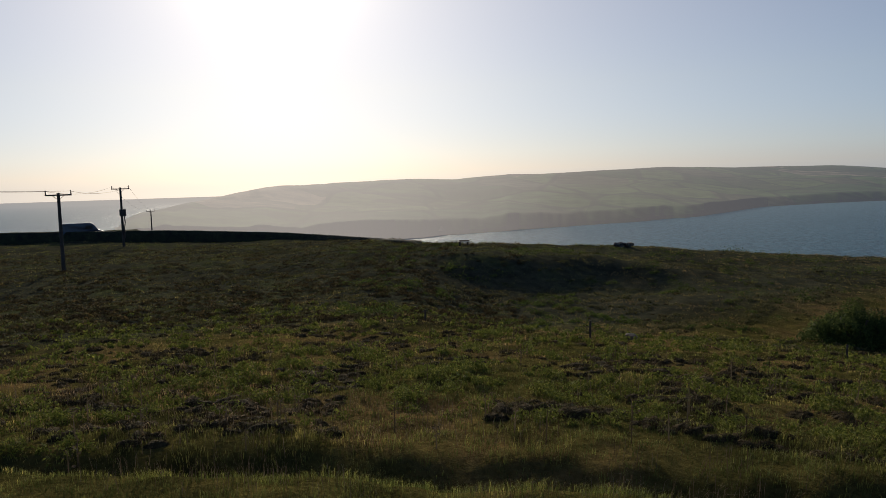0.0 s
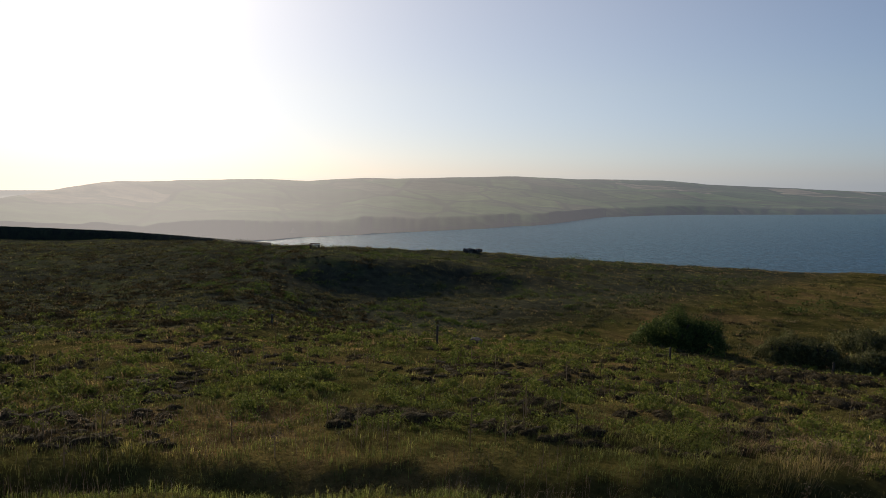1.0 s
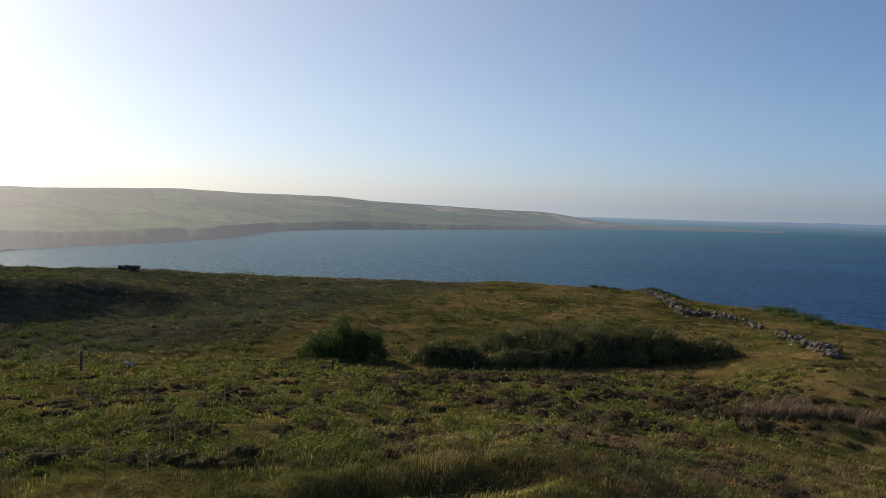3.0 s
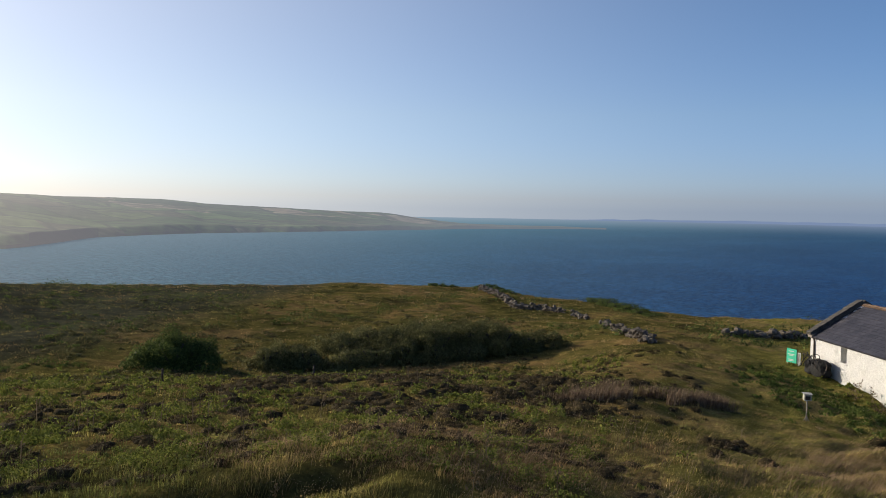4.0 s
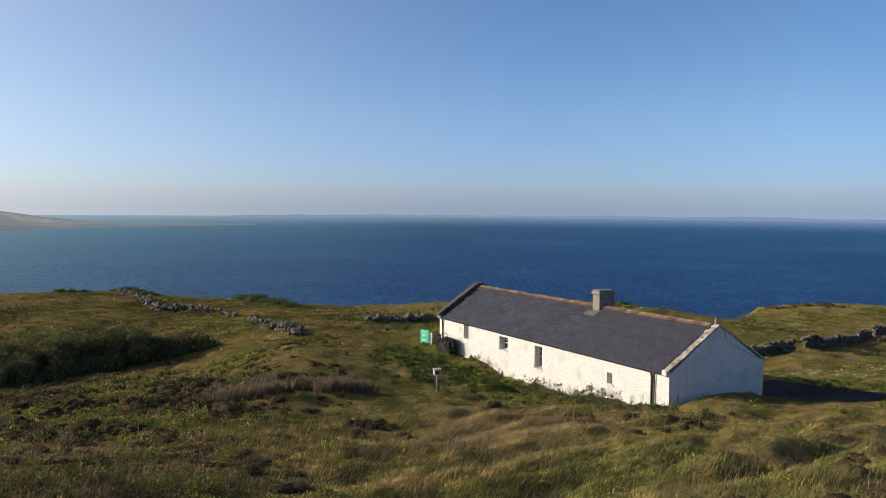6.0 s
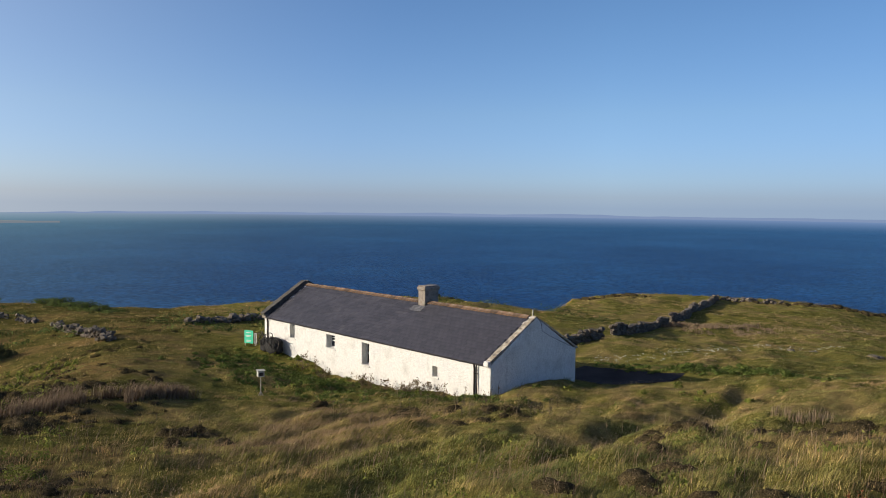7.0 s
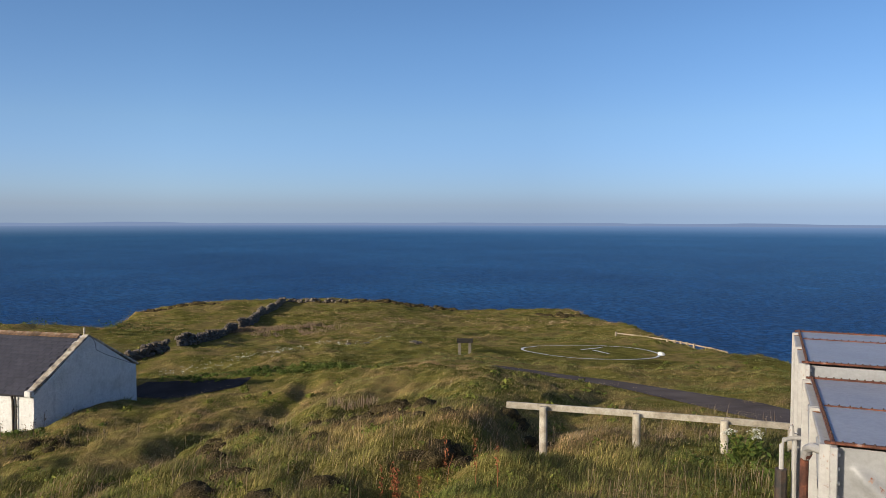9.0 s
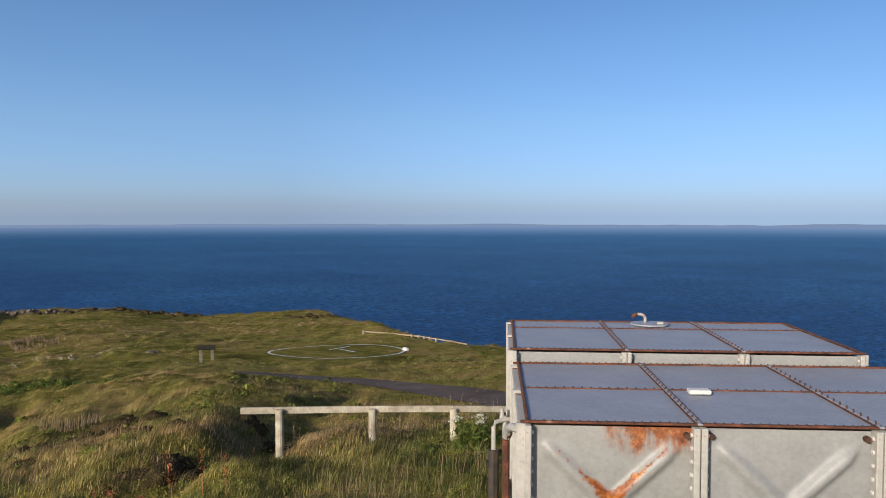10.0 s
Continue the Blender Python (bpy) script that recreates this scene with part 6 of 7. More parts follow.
def sward():
    rs = np.random.RandomState(2)
    for count, az0, az1 in ((40000, -37, 72), (82000, 56, 150)):
        east = az0 > 0
        x, y, r, az = scatter(rs, count, az0, az1, 5.0, 138.0, 0.7)
        side = 0.94 * y - 0.34 * x + rs.normal(0, 1.5, count)
        brow = np.interp(az, brow_az, [b[1] for b in BROW])
        keep = free_of_things(x, y) & (r < brow + 4) & ((np.abs(np.hypot(x - PAD_X, y - PAD_Y) - PAD_R) > 0.22) | (0.77 * (x - PAD_X) - 0.64 * (y - PAD_Y) > 1.5))
        keep &= (side < 0) if east else (side >= 0)
        x, y, r, az = [q[keep] for q in (x, y, r, az)]
        z, slope = slope_of(x, y)
        broad, small = fbm(x, y, 7.0, 3, 32), fbm(x, y, 1.3, 3, 31)
        mown = np.clip((PAD_R + 6.0 + 3 * broad - np.hypot(x - PAD_X, y - PAD_Y)) / 2.0, 0, 1)
        worn = np.ones_like(x)
        for pts, deep, half in DITCHES:
            worn -= 0.6 * np.exp(-(from_line(x, y, pts) / half) ** 2)
        worn *= np.clip((np.hypot(x - 39.9, y + 23.8) - 0.5) / 2.0, 0.15, 1)
        far = np.clip(18 / r, 0.5, 1)
        if east:
            lush = np.exp(-(from_line(x, y, [(41.0, 13.0), (36.0, 7.0), (30.5, 1.5)]) / 3.5) ** 2) + 0.7 * np.exp(-(from_line(x, y, [(39.0, -8.0), (34.0, -15.0), (29.0, -22.0)]) / 1.8) ** 2)
            sort = 0.39 - 0.06 * np.clip((22 - r) / 8, 0, 1) + 0.56 * broad + 0.44 * small - 0.27 * lush + 0.06 * np.clip((r - 40) / 40, 0, 1)
            rad, h = rs.uniform(0.10, 0.26, len(x)) * (1 + r / 70), (0.12 + 0.11 * np.clip(small + 0.4, 0, 1)) * far * np.clip(0.36 + 0.028 * r, 0.56, 1)
            lean = rs.uniform(0.9, 2.1, len(x))
        else:
            green = np.exp(-((az - 2) / 9) ** 2) * np.clip((r - 34) / 8, 0, 1)
            rust = np.clip((az - 22) / 12, 0, 1) * np.clip((r - 46) / 8, 0, 1)
            heath = np.clip((0.83 * y - 0.55 * x - 27.5 - 4 * fbm(x, y, 8.0, 2, 36)) / 3, 0, 1) * np.clip((2 - az) / 6, 0, 1)
            # near western tufts turn darker green: the hump's shade put into their colour
            sort = 0.46 + 0.30 * np.clip((18 - r) / 5, 0, 1) * np.clip((az - 30) / 12, 0, 1) - 0.22 * np.clip((24 - r) / 6, 0, 1) * np.clip((38 - az) / 12, 0, 1) * np.clip((az + 40) / 40, 0.6, 1) + 0.42 * broad + 0.26 * small - 0.24 * green + 0.13 * rust - 0.22 * heath
            rad, h = rs.uniform(0.09, 0.20, len(x)) * (1 + r / 60), (0.10 + 0.12 * np.clip(small + 0.4, 0, 1)) * np.clip(24 / r, 0.8, 1)
            lean = rs.uniform(0.2, 0.8, len(x))
            mosaic = fbm(x, y, 0.75, 3, 43)
            bed = np.clip((r - 10.5) / 3, 0, 1) * np.clip((40 - r) / 8, 0, 1)
            h *= 1 - bed * np.clip(0.55 - 1.2 * np.abs(mosaic + 0.02), 0, 0.55)
            sort -= 0.16 * np.clip((10.5 - r) / 2, 0, 1)
            sort -= 0.20 * bed * np.clip(-mosaic * 4, 0, 1)
        h = np.clip(h * worn * rs.uniform(0.7, 1.2, len(x)) * (1 - 0.75 * mown), 0.03, 0.5)
        sort = np.clip(sort * (1 - 0.6 * mown) + 0.36 * 0.6 * mown + rs.normal(0, 0.07, len(x)), 0, 1)
        w = np.clip(0.00055 * r, 0.0042, 0.055)
        name, label = ("grass", "long wind-blown grass in green and straw tones") if east else ("moor_grass", "short brown and green moor grass among heather")
        for pick, per, near in ((r < 18, 17, True), ((r >= 18) & (r < 45), 17, False), (r >= 45, 10, False)):
            v, t, lie, kinds = tufts(rs, x[pick], y[pick], z[pick], slope[pick], rad[pick], h[pick], per, w[pick], sort[pick], lean[pick], near)
            stuff(name, v, t, SWARD, label, "grass", lie, kinds)
    # pale seed heads that stand above the sward
    x, y, r, az = scatter(rs, 12000, -36, 150, 5.0, 24.0)
    ok = free_of_things(x, y) & (fbm(x, y, 3.0, 3, 33) > 0.05)
    x, y, r = x[ok], y[ok], r[ok]
    z = land(x, y)
    v, t = blades(rs, x, y, z, rs.uniform(0.22, 0.46, len(x)), np.clip(0.0005 * r, 0.004, 0.014), rs.uniform(0.3, 0.9, len(x)))
    stuff("seed_grass", v, t, SEDGE, "pale dry seed heads standing in the grass", "grass")
    # fine pinkish seed heads scattered over the bent grass
    x, y, r, az = scatter(rs, 70000, 40, 148, 6.5, 48.0)
    ok = free_of_things(x, y) & (fbm(x, y, 2.2, 3, 34) + 0.25 > rs.uniform(-0.3, 0.9, len(x))) & (np.hypot(x - PAD_X, y - PAD_Y) > PAD_R + 6)
    x, y, r = x[ok], y[ok], r[ok]
    p = np.stack([x, y, land(x, y) + rs.uniform(0.12, 0.30, len(x)) * np.clip(20 / r, 0.5, 1)], 1)
    v, t = leaves_at(rs, p, np.tile([0.0, 0, 1.0], (len(p), 1)), 0.0011 * np.clip(r, 12, 30), 0.4)
    stuff("seed_heads", v, t, SEEDS, "fine pinkish seed heads over the bent grass", "grass")


def leaf_cloud(rs, cx, cy, cz, sx, sy, sz, n, size, up=0.35):
    """Leaves over and inside a lumpy dome."""
    d = rs.normal(size=(n, 3))
    d /= np.linalg.norm(d, axis=1)[:, None]
    d[:, 2] = np.abs(d[:, 2]) * 1.0 - 0.12
    lump = 1 + 0.28 * np.sin(d[:, 0] * 5.1 + cx) * np.cos(d[:, 1] * 4.3 + cy) + 0.16 * np.sin(d[:, 2] * 9 + cx * 3) + 0.15 * rs.normal(size=n) * 0.5
    k = lump * rs.uniform(0.78, 1.03, n)
    p = np.stack([cx + d[:, 0] * sx * k, cy + d[:, 1] * sy * k, cz + d[:, 2] * sz * k], 1)
    return (*leaves_at(rs, p, d, size, up), np.repeat(d + (0, 0, 0.35), 4, 0))


def leaves_at(rs, p, d, size, up):
    n = len(p)
    t1 = rs.normal(size=(n, 3))
    t1 -= d * (t1 * d).sum(1)[:, None] * 0.5
    t1 /= np.linalg.norm(t1, axis=1)[:, None]
    t1[:, 2] += up
    t2 = np.cross(t1, rs.normal(size=(n, 3)))
    t2 /= np.linalg.norm(t2, axis=1)[:, None] + 1e-6
    s = (size * rs.uniform(0.6, 1.4, n))[:, None]
    v = np.empty((n, 4, 3), np.float32)
    v[:, 0] = p - t1 * s * 0.5
    v[:, 1] = p + t2 * s * 0.28
    v[:, 2] = p + t1 * s * 0.6
    v[:, 3] = p - t2 * s * 0.28
    t = np.array([[0, 1, 2], [0, 2, 3]])
    return v.reshape(-1, 3), (t[None] + np.arange(n)[:, None, None] * 4).reshape(-1, 3)


def join(pieces):
    vs, ts, o = [], [], 0
    for piece in pieces:
        vs.append(piece[0])
        ts.append(piece[1] + o)
        o += len(piece[0])
    return np.concatenate(vs), np.concatenate(ts)


def outsides(pieces):
    return np.concatenate([piece[2] for piece in pieces])


sward()


def cushions(rs, x, y, z, s, flat):
    """Low lumpy domes, one for each heather plant."""
    ring = 10
    dirs = [(0.0, 0.0, 1.0)]
    for el in (58, 30, 4, -25):
        dirs += [(math.cos(radians(el)) * math.cos(k * math.tau / ring), math.cos(radians(el)) * math.sin(k * math.tau / ring), math.sin(radians(el))) for k in range(ring)]
    d = np.array(dirs)
    tris = [(0, 1 + k, 1 + (k + 1) % ring) for k in range(ring)]
    for q in range(3):
        for k in range(ring):
            a, b = 1 + q * ring + k, 1 + q * ring + (k + 1) % ring
            tris += [(a, a + ring, b + ring), (a, b + ring, b)]
    n = len(x)
    k = s[:, None] * (1 + 0.13 * rs.normal(size=(n, len(d))))
    turn, stretch = rs.uniform(0, math.tau, n), rs.uniform(0.75, 1.35, n)
    px, py = d[None, :, 0] * k * stretch[:, None], d[None, :, 1] * k / stretch[:, None]
    c, w = np.cos(turn)[:, None], np.sin(turn)[:, None]
    v = np.stack([x[:, None] + px * c - py * w, y[:, None] + px * w + py * c, z[:, None] + d[None, :, 2] * k * flat], 2)
    return v.reshape(-1, 3), (np.array(tris)[None] + np.arange(n)[:, None, None] * len(d)).reshape(-1, 3)


def heather_cover(rs, x, y, s, flat, leaves, label, name="heather"):
    """Cushions with a fuzz of sprigs over them."""
    z, r = land(x, y) - 0.04, np.hypot(x, y)
    v, t = cushions(rs, x, y, z, s * 0.92, flat * 1.0)
    ob = stuff(name, v, t, CUSHION, label, name)
    ob.data.polygons.foreach_set("use_smooth", np.ones(len(t), bool))
    out = [leaf_cloud(rs, x[k], y[k], z[k], s[k] * 1.08, s[k] * 1.08, s[k] * flat * 1.18, int(leaves * np.clip(20 / r[k], 0.3, 1.6)), 0.032 * np.clip(r[k] / 16, 0.8, 2.4), 0.7) for k in range(len(x))]
    v, t = join(out)
    stuff(name + "_sprigs", v, t, HEATHER, label, name, outsides(out))


def clumps(seed, n, az0, az1, r0, r1, cut, freq, s0, s1, flat, leaves, size, material, name, label, category, noise_seed):
    rs = np.random.RandomState(seed)
    x, y, r, az = scatter(rs, n, az0, az1, r0, r1)
    ok = free_of_things(x, y, 0.3) & (fbm(x, y, freq, 3, noise_seed) > cut) & (np.hypot(x - PAD_X, y - PAD_Y) > PAD_R + 2)
    x, y, r = x[ok], y[ok], r[ok]
    z = land(x, y)
    out = []
    for k in range(len(x)):
        s = rs.uniform(s0, s1) * (1 + r[k] / 90)
        cnt = int(leaves * np.clip(22 / r[k], 0.3, 1.5))
        out.append(leaf_cloud(rs, x[k], y[k], z[k] - 0.02, s, s, s * flat, cnt, size * np.clip(r[k] / 14, 0.75, 3.0)))
    v, t = join(out)
    stuff(name, v, t, material, label, category, outsides(out))


def moor_heather():
    rs = np.random.RandomState(5)
    x, y, r, az = scatter(rs, 6800, -36, 68, 9.5, 95.0, 0.4)
    # thick on the shoulder above the hollow and on the western slope, thin on the near grass
    band = np.clip((r - 14) / 7, 0, 1) * np.clip((34 - r) / 6, 0, 1) * np.clip((az + 4) / 25, 0.35, 1) - 0.4 * np.clip((13 - r) / 3, 0, 1)
    west = np.clip((r - 30) / 8, 0, 1) * np.clip((4 - az) / 6, 0, 1)
    slope = 0.35 * np.clip((r - 44) / 8, 0, 1) * np.clip((az - 18) / 8, 0, 1)
    ok = free_of_things(x, y, 0.3) & (fbm(x, y, 2.6, 3, 41) > 0.34 - 0.42 * band - 0.52 * west - 0.14 * slope)
    ok &= 0.94 * y - 0.34 * x > -0.5
    x, y, r = x[ok], y[ok], r[ok]
    heather_cover(rs, x, y, rs.uniform(0.10, 0.27, len(x)) * np.clip(1.25 - r / 110, 0.7, 1.1), 0.44, 190, "dark brown heather cushions on the slope")
    # small cushions in the gaps between the green plants on the near ground
    x, y, r, az = scatter(rs, 9000, -34, 62, 11.0, 38.0)
    ok = free_of_things(x, y, 0.3) & (fbm(x, y, 0.75, 3, 43) < -0.14) & (fbm(x, y, 6.0, 2, 50) > -0.12) & (0.94 * y - 0.34 * x > -0.5)
    heather_cover(rs, x[ok], y[ok], rs.uniform(0.08, 0.19, ok.sum()), 0.72, 90, "small dark heather cushions between green plants")
    x, y, r, az = scatter(rs, 1500, 33, 60, 15.0, 31.0, 1.5)
    ok = free_of_things(x, y, 0.3) & (fbm(x, y, 2.4, 3, 46) + 0.10 > 0.02 * np.abs(az - 46)) & (r > 16.5 + 0.25 * np.abs(az - 44))
    heather_cover(rs, x[ok], y[ok], rs.uniform(0.16, 0.36, ok.sum()), 0.6, 150, "dark heather grown together on the shoulder of the slope")
    x, y, r, az = scatter(rs, 90, 74, 122, 9.0, 34.0)
    ok = free_of_things(x, y, 0.3) & (fbm(x, y, 5.0, 3, 42) > 0.16)
    heather_cover(rs, x[ok], y[ok], rs.uniform(0.18, 0.36, ok.sum()), 0.6, 170, "dark brown heather cushions in the grass")


moor_heather()
clumps(7, 9500, -34, 62, 11.5, 42.0, 0.10, 0.75, 0.07, 0.18, 1.2, 40, 0.048, BRACKEN, "bracken", "fresh green bracken and dock plants", "bracken", 43)
clumps(18, 3600, -36, 56, 34.0, 92.0, -0.10, 3.0, 0.12, 0.30, 0.45, 90, 0.040, TURFTIP, "rough_grass", "low rough tussocks of grass on the far slope", "grass", 48)
clumps(19, 3000, -36, 6, 33.0, 92.0, -0.15, 3.0, 0.12, 0.30, 0.5, 90, 0.040, HEATHER, "heather_sprigs", "fine dark heather covering the far slope", "heather", 49)
clumps(17, 1100, -8, 24, 36.0, 76.0, 0.05, 3.4, 0.16, 0.40, 0.5, 130, 0.036, NETTLE, "bracken", "green bracken spreading up the far slope", "bracken", 47)
clumps(8, 500, 62, 146, 8.0, 60.0, 0.12, 6.0, 0.08, 0.20, 0.8, 36, 0.06, BRACKEN, "nettles", "fresh green nettles and docks in the grass", "weeds", 44)
clumps(9, 420, 20, 100, 50.0, 95.0, 0.05, 9.0, 0.4, 0.9, 0.45, 160, 0.05, SCRUB, "low_scrub", "dark low scrub on the far slope", "scrub", 45)


def heather_patches(spots):
    """Heather cushions growing together in named hollows: centre, spread, count."""
    rs = np.random.RandomState(77)
    x = np.concatenate([rs.normal(cx, sx, n) for cx, cy, sx, sy, n in spots])
    y = np.concatenate([rs.normal(cy, sy, n) for cx, cy, sx, sy, n in spots])
    s = rs.uniform(0.17, 0.36, len(x)) * (1 + np.maximum(0, np.hypot(x, y) - 60) / 60)
    heather_cover(rs, x, y, s, 0.68, 190, "dark reddish-brown heather cushions grown together")


heather_patches([(107.0, -15.6, 1.4, 1.2, 22), (109.5, -19.5, 1.2, 1.8, 24), (104.0, -14.4, 1.5, 0.8, 12), (84.0, 6.2, 1.6, 1.4, 14), (17.4, -7.4, 0.35, 0.45, 10), (16.6, -8.3, 0.5, 0.4, 16), (17.5, -4.6, 0.35, 0.5, 9), (19.4, 6.6, 0.6, 0.8, 8), (23.3, -0.6, 0.5, 1.0, 9), (23.7, 1.6, 0.4, 0.6, 5), (18.8, 7.4, 0.5, 0.5, 5), (13.9, -10.2, 0.4, 0.4, 5), (103.9, -44.5, 1.2, 3.0, 22), (103.2, -49.0, 1.2, 2.5, 18), (104.5, -54.0, 1.5, 2.5, 14), (87.5, -68.0, 2.5, 1.8, 22), (106.4, -62.0, 1.0, 1.2, 6),
                 (24.5, 13.8, 1.6, 2.0, 18), (26.0, 17.5, 1.2, 1.6, 12), (20.0, 21.0, 2.0, 2.0, 20), (-3.9, 13.2, 0.5, 0.4, 6), (1.8, 12.6, 0.6, 0.4, 5)])


def thicket(seed, lumps, label, material, leaf=0.11, per=6500, sunk=0.0):
    """A bush: bent stems under a crown of leaves in several domes."""
    rs = np.random.RandomState(seed)
    cx, cy = lumps[0][0], lumps[0][1]
    b = tagged(new("bush"), label, "bush", "hollow bushes")
    out = []
    for x, y, s, h in lumps:
        z = land_at(x, y) - sunk * h
        out.append(leaf_cloud(rs, x, y, z + 0.15 * h, s, s, h * 0.85, int(per * s * h / 2.5), leaf))
        for k in range(5):
            a = rs.uniform(0, math.tau)
            part("stem", tube([(x, y, z - 0.1), (x + 0.3 * s * math.cos(a), y + 0.3 * s * math.sin(a), z + 0.35 * h), (x + 0.55 * s * math.cos(a), y + 0.55 * s * math.sin(a), z + 0.7 * h)], 0.05, 6), POLEWOOD, b)
    v, t = join(out)
    me = bpy.data.meshes.new("crown")
    me.from_pydata(v.tolist(), [], t.tolist())
    me.attributes.new("lie", "FLOAT_VECTOR", "POINT").data.foreach_set("vector", np.ascontiguousarray(outsides(out), dtype=np.float32).ravel())
    me.materials.append(material)
    c = new("crown", me)
    c.parent = b


# dark low gorse crouching along the brow
for k, lumps in enumerate(([(74.6, 60.6, 0.9, 0.7), (73.9, 58.6, 1.1, 0.8), (73.0, 56.6, 0.9, 0.75), (72.0, 54.6, 0.9, 0.6), (71.2, 53.2, 0.7, 0.45)],
                           [(70.4, 64.9, 0.7, 0.6), (70.7, 63.6, 0.8, 0.65), (71.2, 62.3, 0.7, 0.4)],
                           [(70.2, 41.2, 1.2, 0.7), (69.4, 39.3, 1.4, 0.9), (68.2, 37.3, 1.3, 0.8), (66.8, 35.4, 1.4, 0.85), (65.2, 33.4, 1.3, 0.7), (63.6, 31.2, 1.1, 0.5)])):
    thicket(64 + k, lumps, "low dark gorse crouching on the brow of the cliff", SCRUB, 0.10, 5200, 0.25)


def sedge_bed(seed, cx, cy, rx, ry, n, turn, h, label):
    rs = np.random.RandomState(seed)
    a, q = rs.uniform(0, math.tau, n), np.sqrt(rs.rand(n)) * (0.75 + 0.25 * rs.rand(n))
    u, v = np.cos(a) * q * rx, np.sin(a) * q * ry
    c, s = math.cos(radians(turn)), math.sin(radians(turn))
    x, y = cx + u * c - v * s, cy + u * s + v * c
    ok = fbm(x, y, 1.1, 2, seed) > -0.12
    x, y = x[ok], y[ok]
    r = np.hypot(x, y)
    vv, tt = blades(rs, x, y, land(x, y), rs.uniform(0.5, 1.0, len(x)) * h, np.clip(0.0006 * r, 0.006, 0.035), rs.uniform(0.15, 0.7, len(x)))
    stuff("sedge", vv, tt, SEDGE, label, "sedge")


sedge_bed(51, 23.4, 11.4, 4.6, 1.2, 7500, -28, 0.55, "bed of dry pinkish sedge in front of the cottage")
sedge_bed(52, 70.5, -21.0, 4.5, 7.5, 7000, 20, 0.32, "patch of dry pinkish sedge on the headland")
sedge_bed(53, 19.8, -6.4, 0.35, 0.5, 260, 20, 0.42, "small dry sedge tussock on the slope")
sedge_bed(54, 20.6, -8.8, 0.7, 0.9, 420, 20, 0.42, "dry sedge tussock on the slope")


def wind_laid_straw(spots):
    """Dry bent grass lying in pale sheets: centre, spread, count."""
    rs = np.random.RandomState(58)
    x = np.concatenate([rs.normal(cx, sx, n) for cx, cy, sx, sy, n in spots])
    y = np.concatenate([rs.normal(cy, sy, n) for cx, cy, sx, sy, n in spots])
    ok = free_of_things(x, y) & (fbm(x, y, 1.2, 3, 59) > -0.15)
    x, y = x[ok], y[ok]
    r = np.hypot(x, y)
    v, t = blades(rs, x, y, land(x, y), rs.uniform(0.14, 0.28, len(x)), np.clip(0.0005 * r, 0.005, 0.04), rs.uniform(1.0, 2.0, len(x)), 0.35)
    stuff("dry_grass", v, t, STRAW, "pinkish dry bent grass laid over by the wind", "grass", lie_of(x, y).repeat(5, 0))


wind_laid_straw([(20.8, 4.2, 1.6, 1.3, 3000), (17.5, 3.6, 1.6, 1.2, 2600), (23.6, 2.8, 1.2, 1.5, 1500), (14.0, -2.0, 1.6, 1.2, 2000), (12.5, -8.8, 0.7, 0.6, 400), (10.5, -3.5, 1.0, 0.7, 700), (70.0, -28.3, 3.0, 3.0, 900), (8.5, 8.5, 1.5, 1.0, 1500), (10.8, 7.6, 1.6, 1.0, 1800), (12.5, 9.5, 1.6, 1.2, 1400), (-2.0, 12.0, 1.5, 1.0, 900), (-7.0, 15.0, 2.5, 1.5, 1200), (8.0, 10.5, 1.2, 0.8, 800)])


def nettle_bank(spots):
    """Rank green growth along the lane and round the cottage."""
    rs = np.random.RandomState(93)
    out = []
    for cx, cy, sx, sy, n in spots:
        for k in range(n):
            x, y = cx + rs.normal(0, sx), cy + rs.normal(0, sy)
            if not free_of_things(np.array([x]), np.array([y]), 0.1)[0]:
                continue
            s = rs.uniform(0.10, 0.26)
            out.append(leaf_cloud(rs, x, y, land_at(x, y) - 0.04, s, s, s * 0.8, 70, 0.09))
    v, t = join(out)
    stuff("nettles", v, t, NETTLE, "rank dark green nettles beside the lane", "weeds", outsides(out))


nettle_bank([(38.6, -8.2, 1.2, 1.0, 60), (37.4, -10.8, 0.8, 1.0, 60), (35.9, -12.8, 0.8, 0.9, 60), (34.4, -14.4, 0.8, 0.8, 50), (33.0, -16.0, 0.7, 0.9, 40), (31.2, 4.6, 1.8, 1.8, 150), (33.8, 8.2, 1.8, 1.8, 150), (37.0, 11.4, 1.6, 1.4, 120), (30.0, 1.4, 1.5, 1.5, 90), (8.6, -10.4, 0.4, 0.5, 7)])


thicket(61, [(19.2, 37.6, 1.1, 1.3), (20.2, 37.0, 1.4, 1.9), (21.3, 36.3, 1.2, 1.6), (20.9, 38.4, 1.4, 1.9)], "dense rounded dark green bush in the hollow", SCRUB)
thicket(62, [(24.9, 35.3, 1.0, 1.0), (25.9, 34.9, 1.2, 1.4), (26.9, 34.3, 1.0, 1.2), (26.6, 36.3, 1.3, 1.5)], "grey-green willow bush in the hollow", WILLOW)
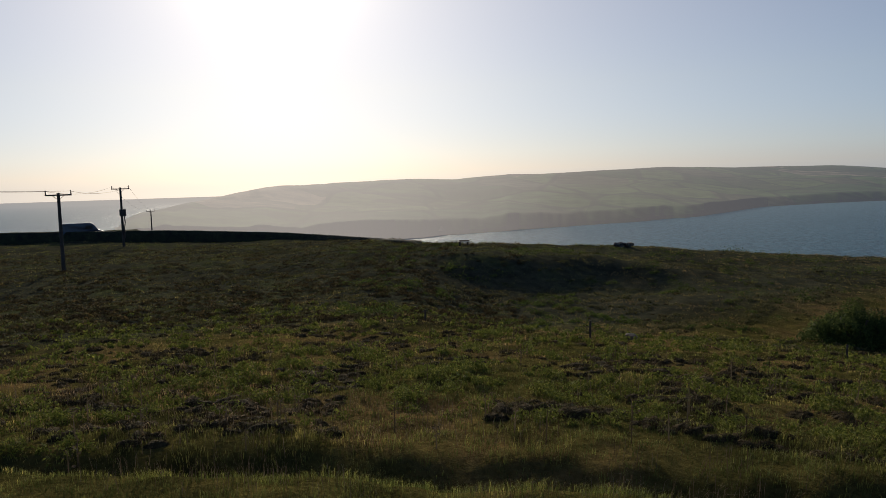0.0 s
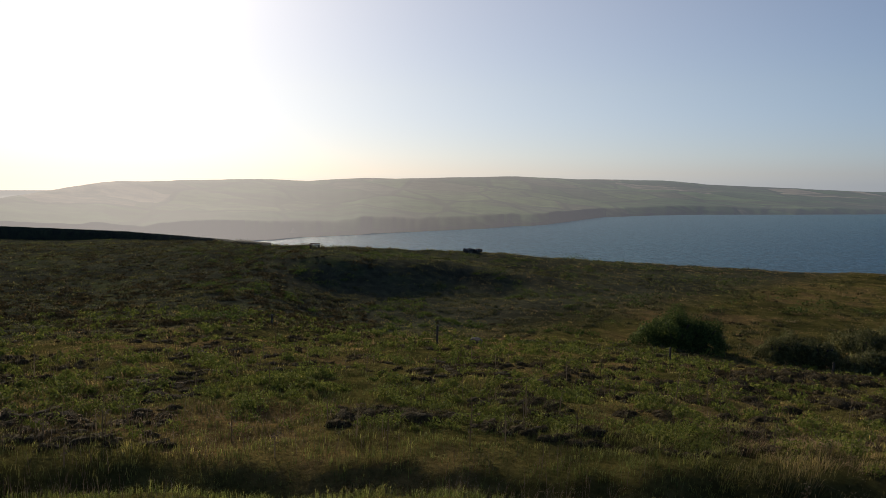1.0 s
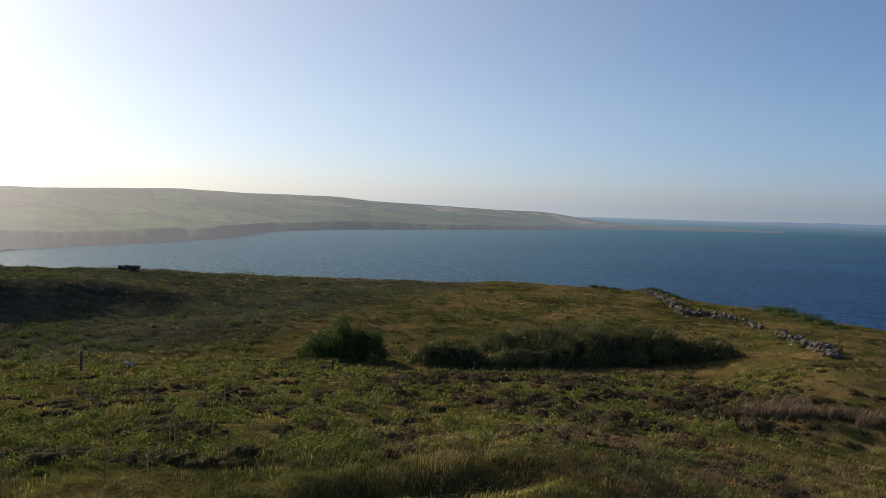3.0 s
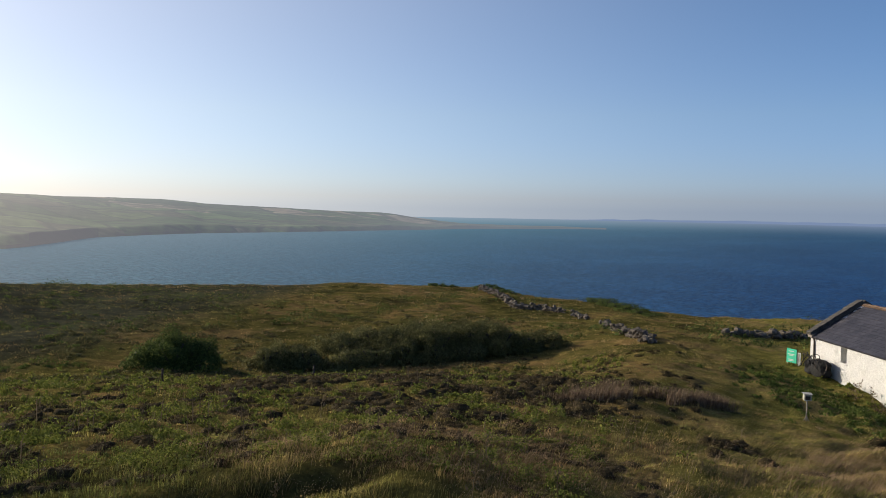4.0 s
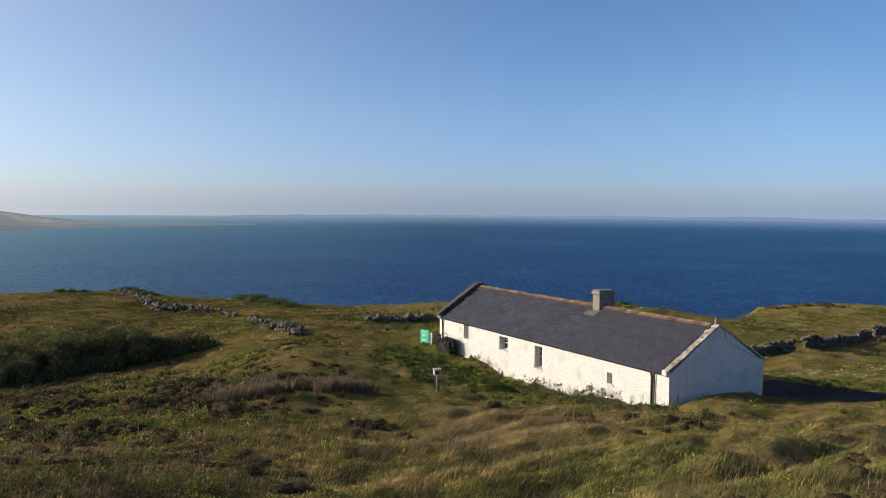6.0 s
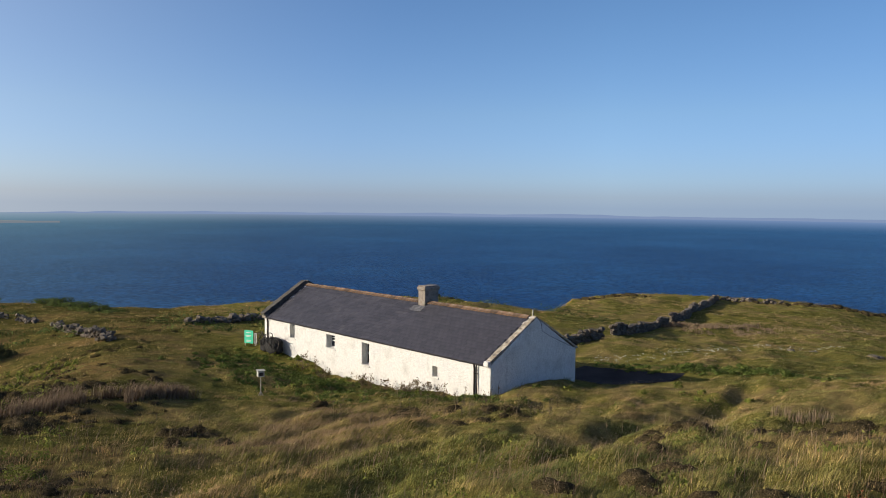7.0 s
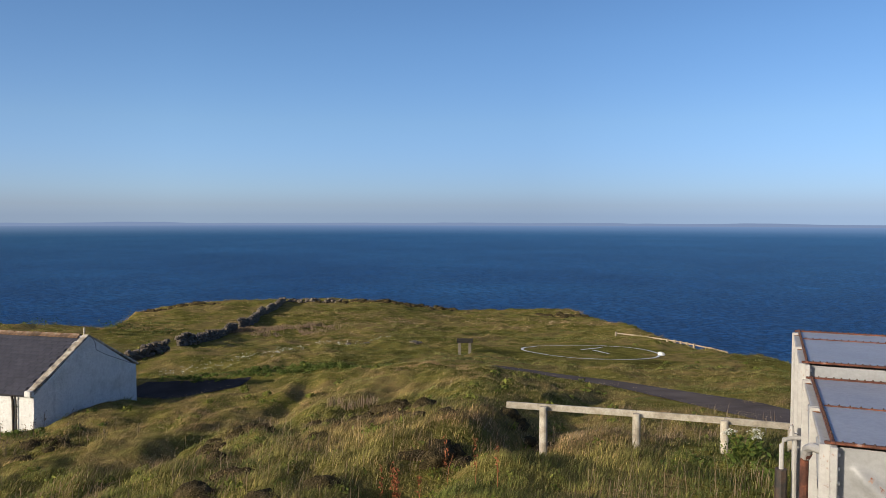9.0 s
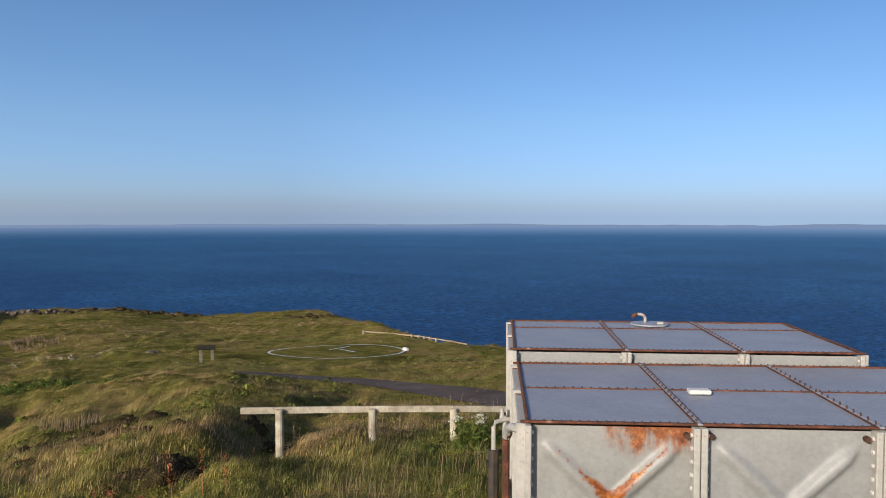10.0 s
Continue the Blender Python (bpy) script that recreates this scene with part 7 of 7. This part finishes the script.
thicket(63, [(27.6, 32.6, 0.9, 0.7), (28.8, 32.8, 1.2, 1.0), (30.4, 32.6, 1.5, 1.3), (32.2, 31.9, 1.6, 1.6), (34.0, 30.8, 1.6, 1.9), (35.7, 29.6, 1.6, 2.0), (37.2, 28.4, 1.5, 1.8), (38.6, 27.2, 1.3, 1.4), (39.8, 26.2, 1.0, 0.9),
             (30.0, 34.9, 1.7, 1.6), (32.2, 34.2, 1.8, 1.9), (34.4, 33.2, 1.8, 2.1), (36.6, 31.9, 1.8, 2.1), (38.4, 30.2, 1.6, 1.8)], "long dark thicket of grey willow filling the hollow", WILLOW)


def umbels(seed, cx, cy, rx, ry, n, turn, h):
    rs = np.random.RandomState(seed)
    a, q = rs.uniform(0, math.tau, n), np.sqrt(rs.rand(n))
    u, v = np.cos(a) * q * rx, np.sin(a) * q * ry
    c, s = math.cos(radians(turn)), math.sin(radians(turn))
    x, y = cx + u * c - v * s, cy + u * s + v * c
    ok = free_of_things(x, y, 0.3)
    x, y = x[ok], y[ok]
    z = land(x, y) + h * rs.uniform(0.6, 1.1, len(x))
    p = np.stack([x, y, z], 1).repeat(4, 0) + rs.normal(size=(len(x) * 4, 3)) * (0.06, 0.06, 0.015)
    v1, t1 = leaves_at(rs, p, np.tile([0.0, 0, 1.0], (len(p), 1)), 0.055, 0.0)
    stuff("cow_parsley", v1, t1, FLOWER, "white cow parsley heads along the track", "flowers")


umbels(71, 43.0, -11.0, 1.6, 5.5, 110, 30, 0.35)
umbels(72, 49.5, -20.0, 1.6, 4.0, 50, 20, 0.3)


def stalks():
    """Dock and thistle stalks, tall and thin, some rust red."""
    rs = np.random.RandomState(9)
    x, y, r, az = scatter(rs, 110, -30, 62, 10.0, 30.0)
    px, py, pr, paz = scatter(rs, 60, 78, 100, 22.0, 30.0)
    x, y = np.concatenate([x, px]), np.concatenate([y, py])
    ok = free_of_things(x, y, 0.1)
    x, y = x[ok], y[ok]
    z = land(x, y)
    out, red = [], []
    for k in range(len(x)):
        h = rs.uniform(0.35, 0.7)
        v, t = blades(rs, x[k:k + 1], y[k:k + 1], z[k:k + 1], np.array([h]), np.array([0.022]), np.array([0.15]))
        out.append((v, t))
        m = 16
        q = rs.uniform(0.35, 1.0, m)
        p = np.stack([x[k] + rs.normal(0, 0.05, m) + 0.08 * q * h, y[k] + rs.normal(0, 0.05, m) - 0.05 * q * h, z[k] + q * h * 0.95], 1)
        out.append(leaves_at(rs, p, np.tile([0.0, 0, 1.0], (m, 1)), 0.045, 0.5))
    v, t = join(out)
    stuff("dock_stalks", v, t, STALK, "thin dry dock and thistle stalks", "weeds")
    for cx, cy, n in ((10.0, -5.3, 6), (9.3, -6.2, 3)):
        for k in range(n):
            x0, y0 = cx + rs.normal(0, 0.35), cy + rs.normal(0, 0.35)
            z0, h = land_at(x0, y0), rs.uniform(0.45, 0.8)
            m = 40
            q = rs.uniform(0.4, 1.0, m)
            p = np.stack([x0 + rs.normal(0, 0.02, m) + 0.22 * q * q * h, y0 + rs.normal(0, 0.02, m) - 0.1 * q * q * h, z0 + q * h], 1)
            red.append(leaves_at(rs, p, np.tile([0.0, 0, 1.0], (m, 1)), 0.035, 0.6))
            red.append(blades(rs, np.array([x0]), np.array([y0]), np.array([z0]), np.array([h * 0.8]), np.array([0.01]), np.array([0.2])))
    v, t = join(red)
    stuff("dock_seed", v, t, DOCK, "rust-red dock seed spikes in the foreground grass", "weeds")


stalks()


def hogweed():
    """The tall umbel plant beside the tank."""
    rs = np.random.RandomState(12)
    x, y = 8.5, -10.45
    z = land_at(x, y)
    h = thing("hogweed", Matrix.Translation((0, 0, 0)), "tall hogweed with white flower heads beside the tank", "plant")
    leaves, heads = [], []
    for k in range(5):
        a = rs.uniform(0, math.tau)
        ht = (-0.55 - z) * rs.uniform(0.78, 1.04)
        tx, ty = x + 0.28 * math.cos(a), y + 0.28 * math.sin(a)
        part("stem", tube([(x, y, z - 0.05), ((x + tx) / 2, (y + ty) / 2, z + ht * 0.6), (tx, ty, z + ht)], 0.012, 6), BRACKEN, h)
        m = 45
        p = np.stack([tx + rs.normal(0, 0.045, m), ty + rs.normal(0, 0.045, m), z + ht + rs.normal(0, 0.012, m)], 1)
        heads.append(leaves_at(rs, p, np.tile([0.0, 0, 1.0], (m, 1)), 0.032, 0.0))
        m = 60
        q = rs.uniform(0.05, 0.7, m)
        p = np.stack([x + (tx - x) * q + rs.normal(0, 0.13, m), y + (ty - y) * q + rs.normal(0, 0.13, m), z + q * ht + rs.normal(0, 0.05, m)], 1)
        leaves.append(leaves_at(rs, p, np.tile([0.0, 0, 1.0], (m, 1)), 0.075, 0.1))
    for nm, pc, mt in (("leaf", leaves, NETTLE), ("flower_head", heads, FLOWER)):
        v, t = join(pc)
        me = bpy.data.meshes.new(nm)
        me.from_pydata(v.tolist(), [], t.tolist())
        me.materials.append(mt)
        ob = new(nm, me)
        ob.parent = h
        ob["kind"] = "stuff"


hogweed()


def wall_weeds():
    """Nettles and dry spikes along the foot of the cottage's long wall."""
    rs = np.random.RandomState(91)
    out, dry = [], []
    for k in range(170):
        lx, ly = rs.uniform(2.0, L), -rs.uniform(0.15, 1.1)
        x, y = 42.25 - 0.686 * lx + 0.7276 * ly, 11.835 - 0.7276 * lx - 0.686 * ly
        z, s = land_at(x, y) - 0.08, rs.uniform(0.06, 0.15)
        out.append(leaf_cloud(rs, x, y, z, s, s, s * rs.uniform(0.9, 2.0), 60, 0.10))
    for cx, n in ((13.1, 26), (5.0, 10), (6.9, 10), (9.8, 12), (15.0, 10), (11.5, 8)):
        for k in range(n):
            lx, ly = cx + rs.normal(0, 0.35), -rs.uniform(0.2, 1.0)
            x, y = 42.25 - 0.686 * lx + 0.7276 * ly, 11.835 - 0.7276 * lx - 0.686 * ly
            z, h = land_at(x, y) - 0.1, rs.uniform(0.35, 0.75)
            m = 26
            q = rs.uniform(0.25, 1.0, m)
            p = np.stack([x + rs.normal(0, 0.05, m), y + rs.normal(0, 0.05, m), z + q * h], 1)
            dry.append(leaves_at(rs, p, np.tile([0.0, 0, 1.0], (m, 1)), 0.075, 0.6))
    v, t = join(out)
    stuff("nettles", v, t, BRACKEN, "green nettles along the foot of the white wall", "weeds", outsides(out))
    v, t = join(dry)
    stuff("dock_stalks", v, t, STALK, "tall dry dock spikes against the white wall", "weeds")


wall_weeds()
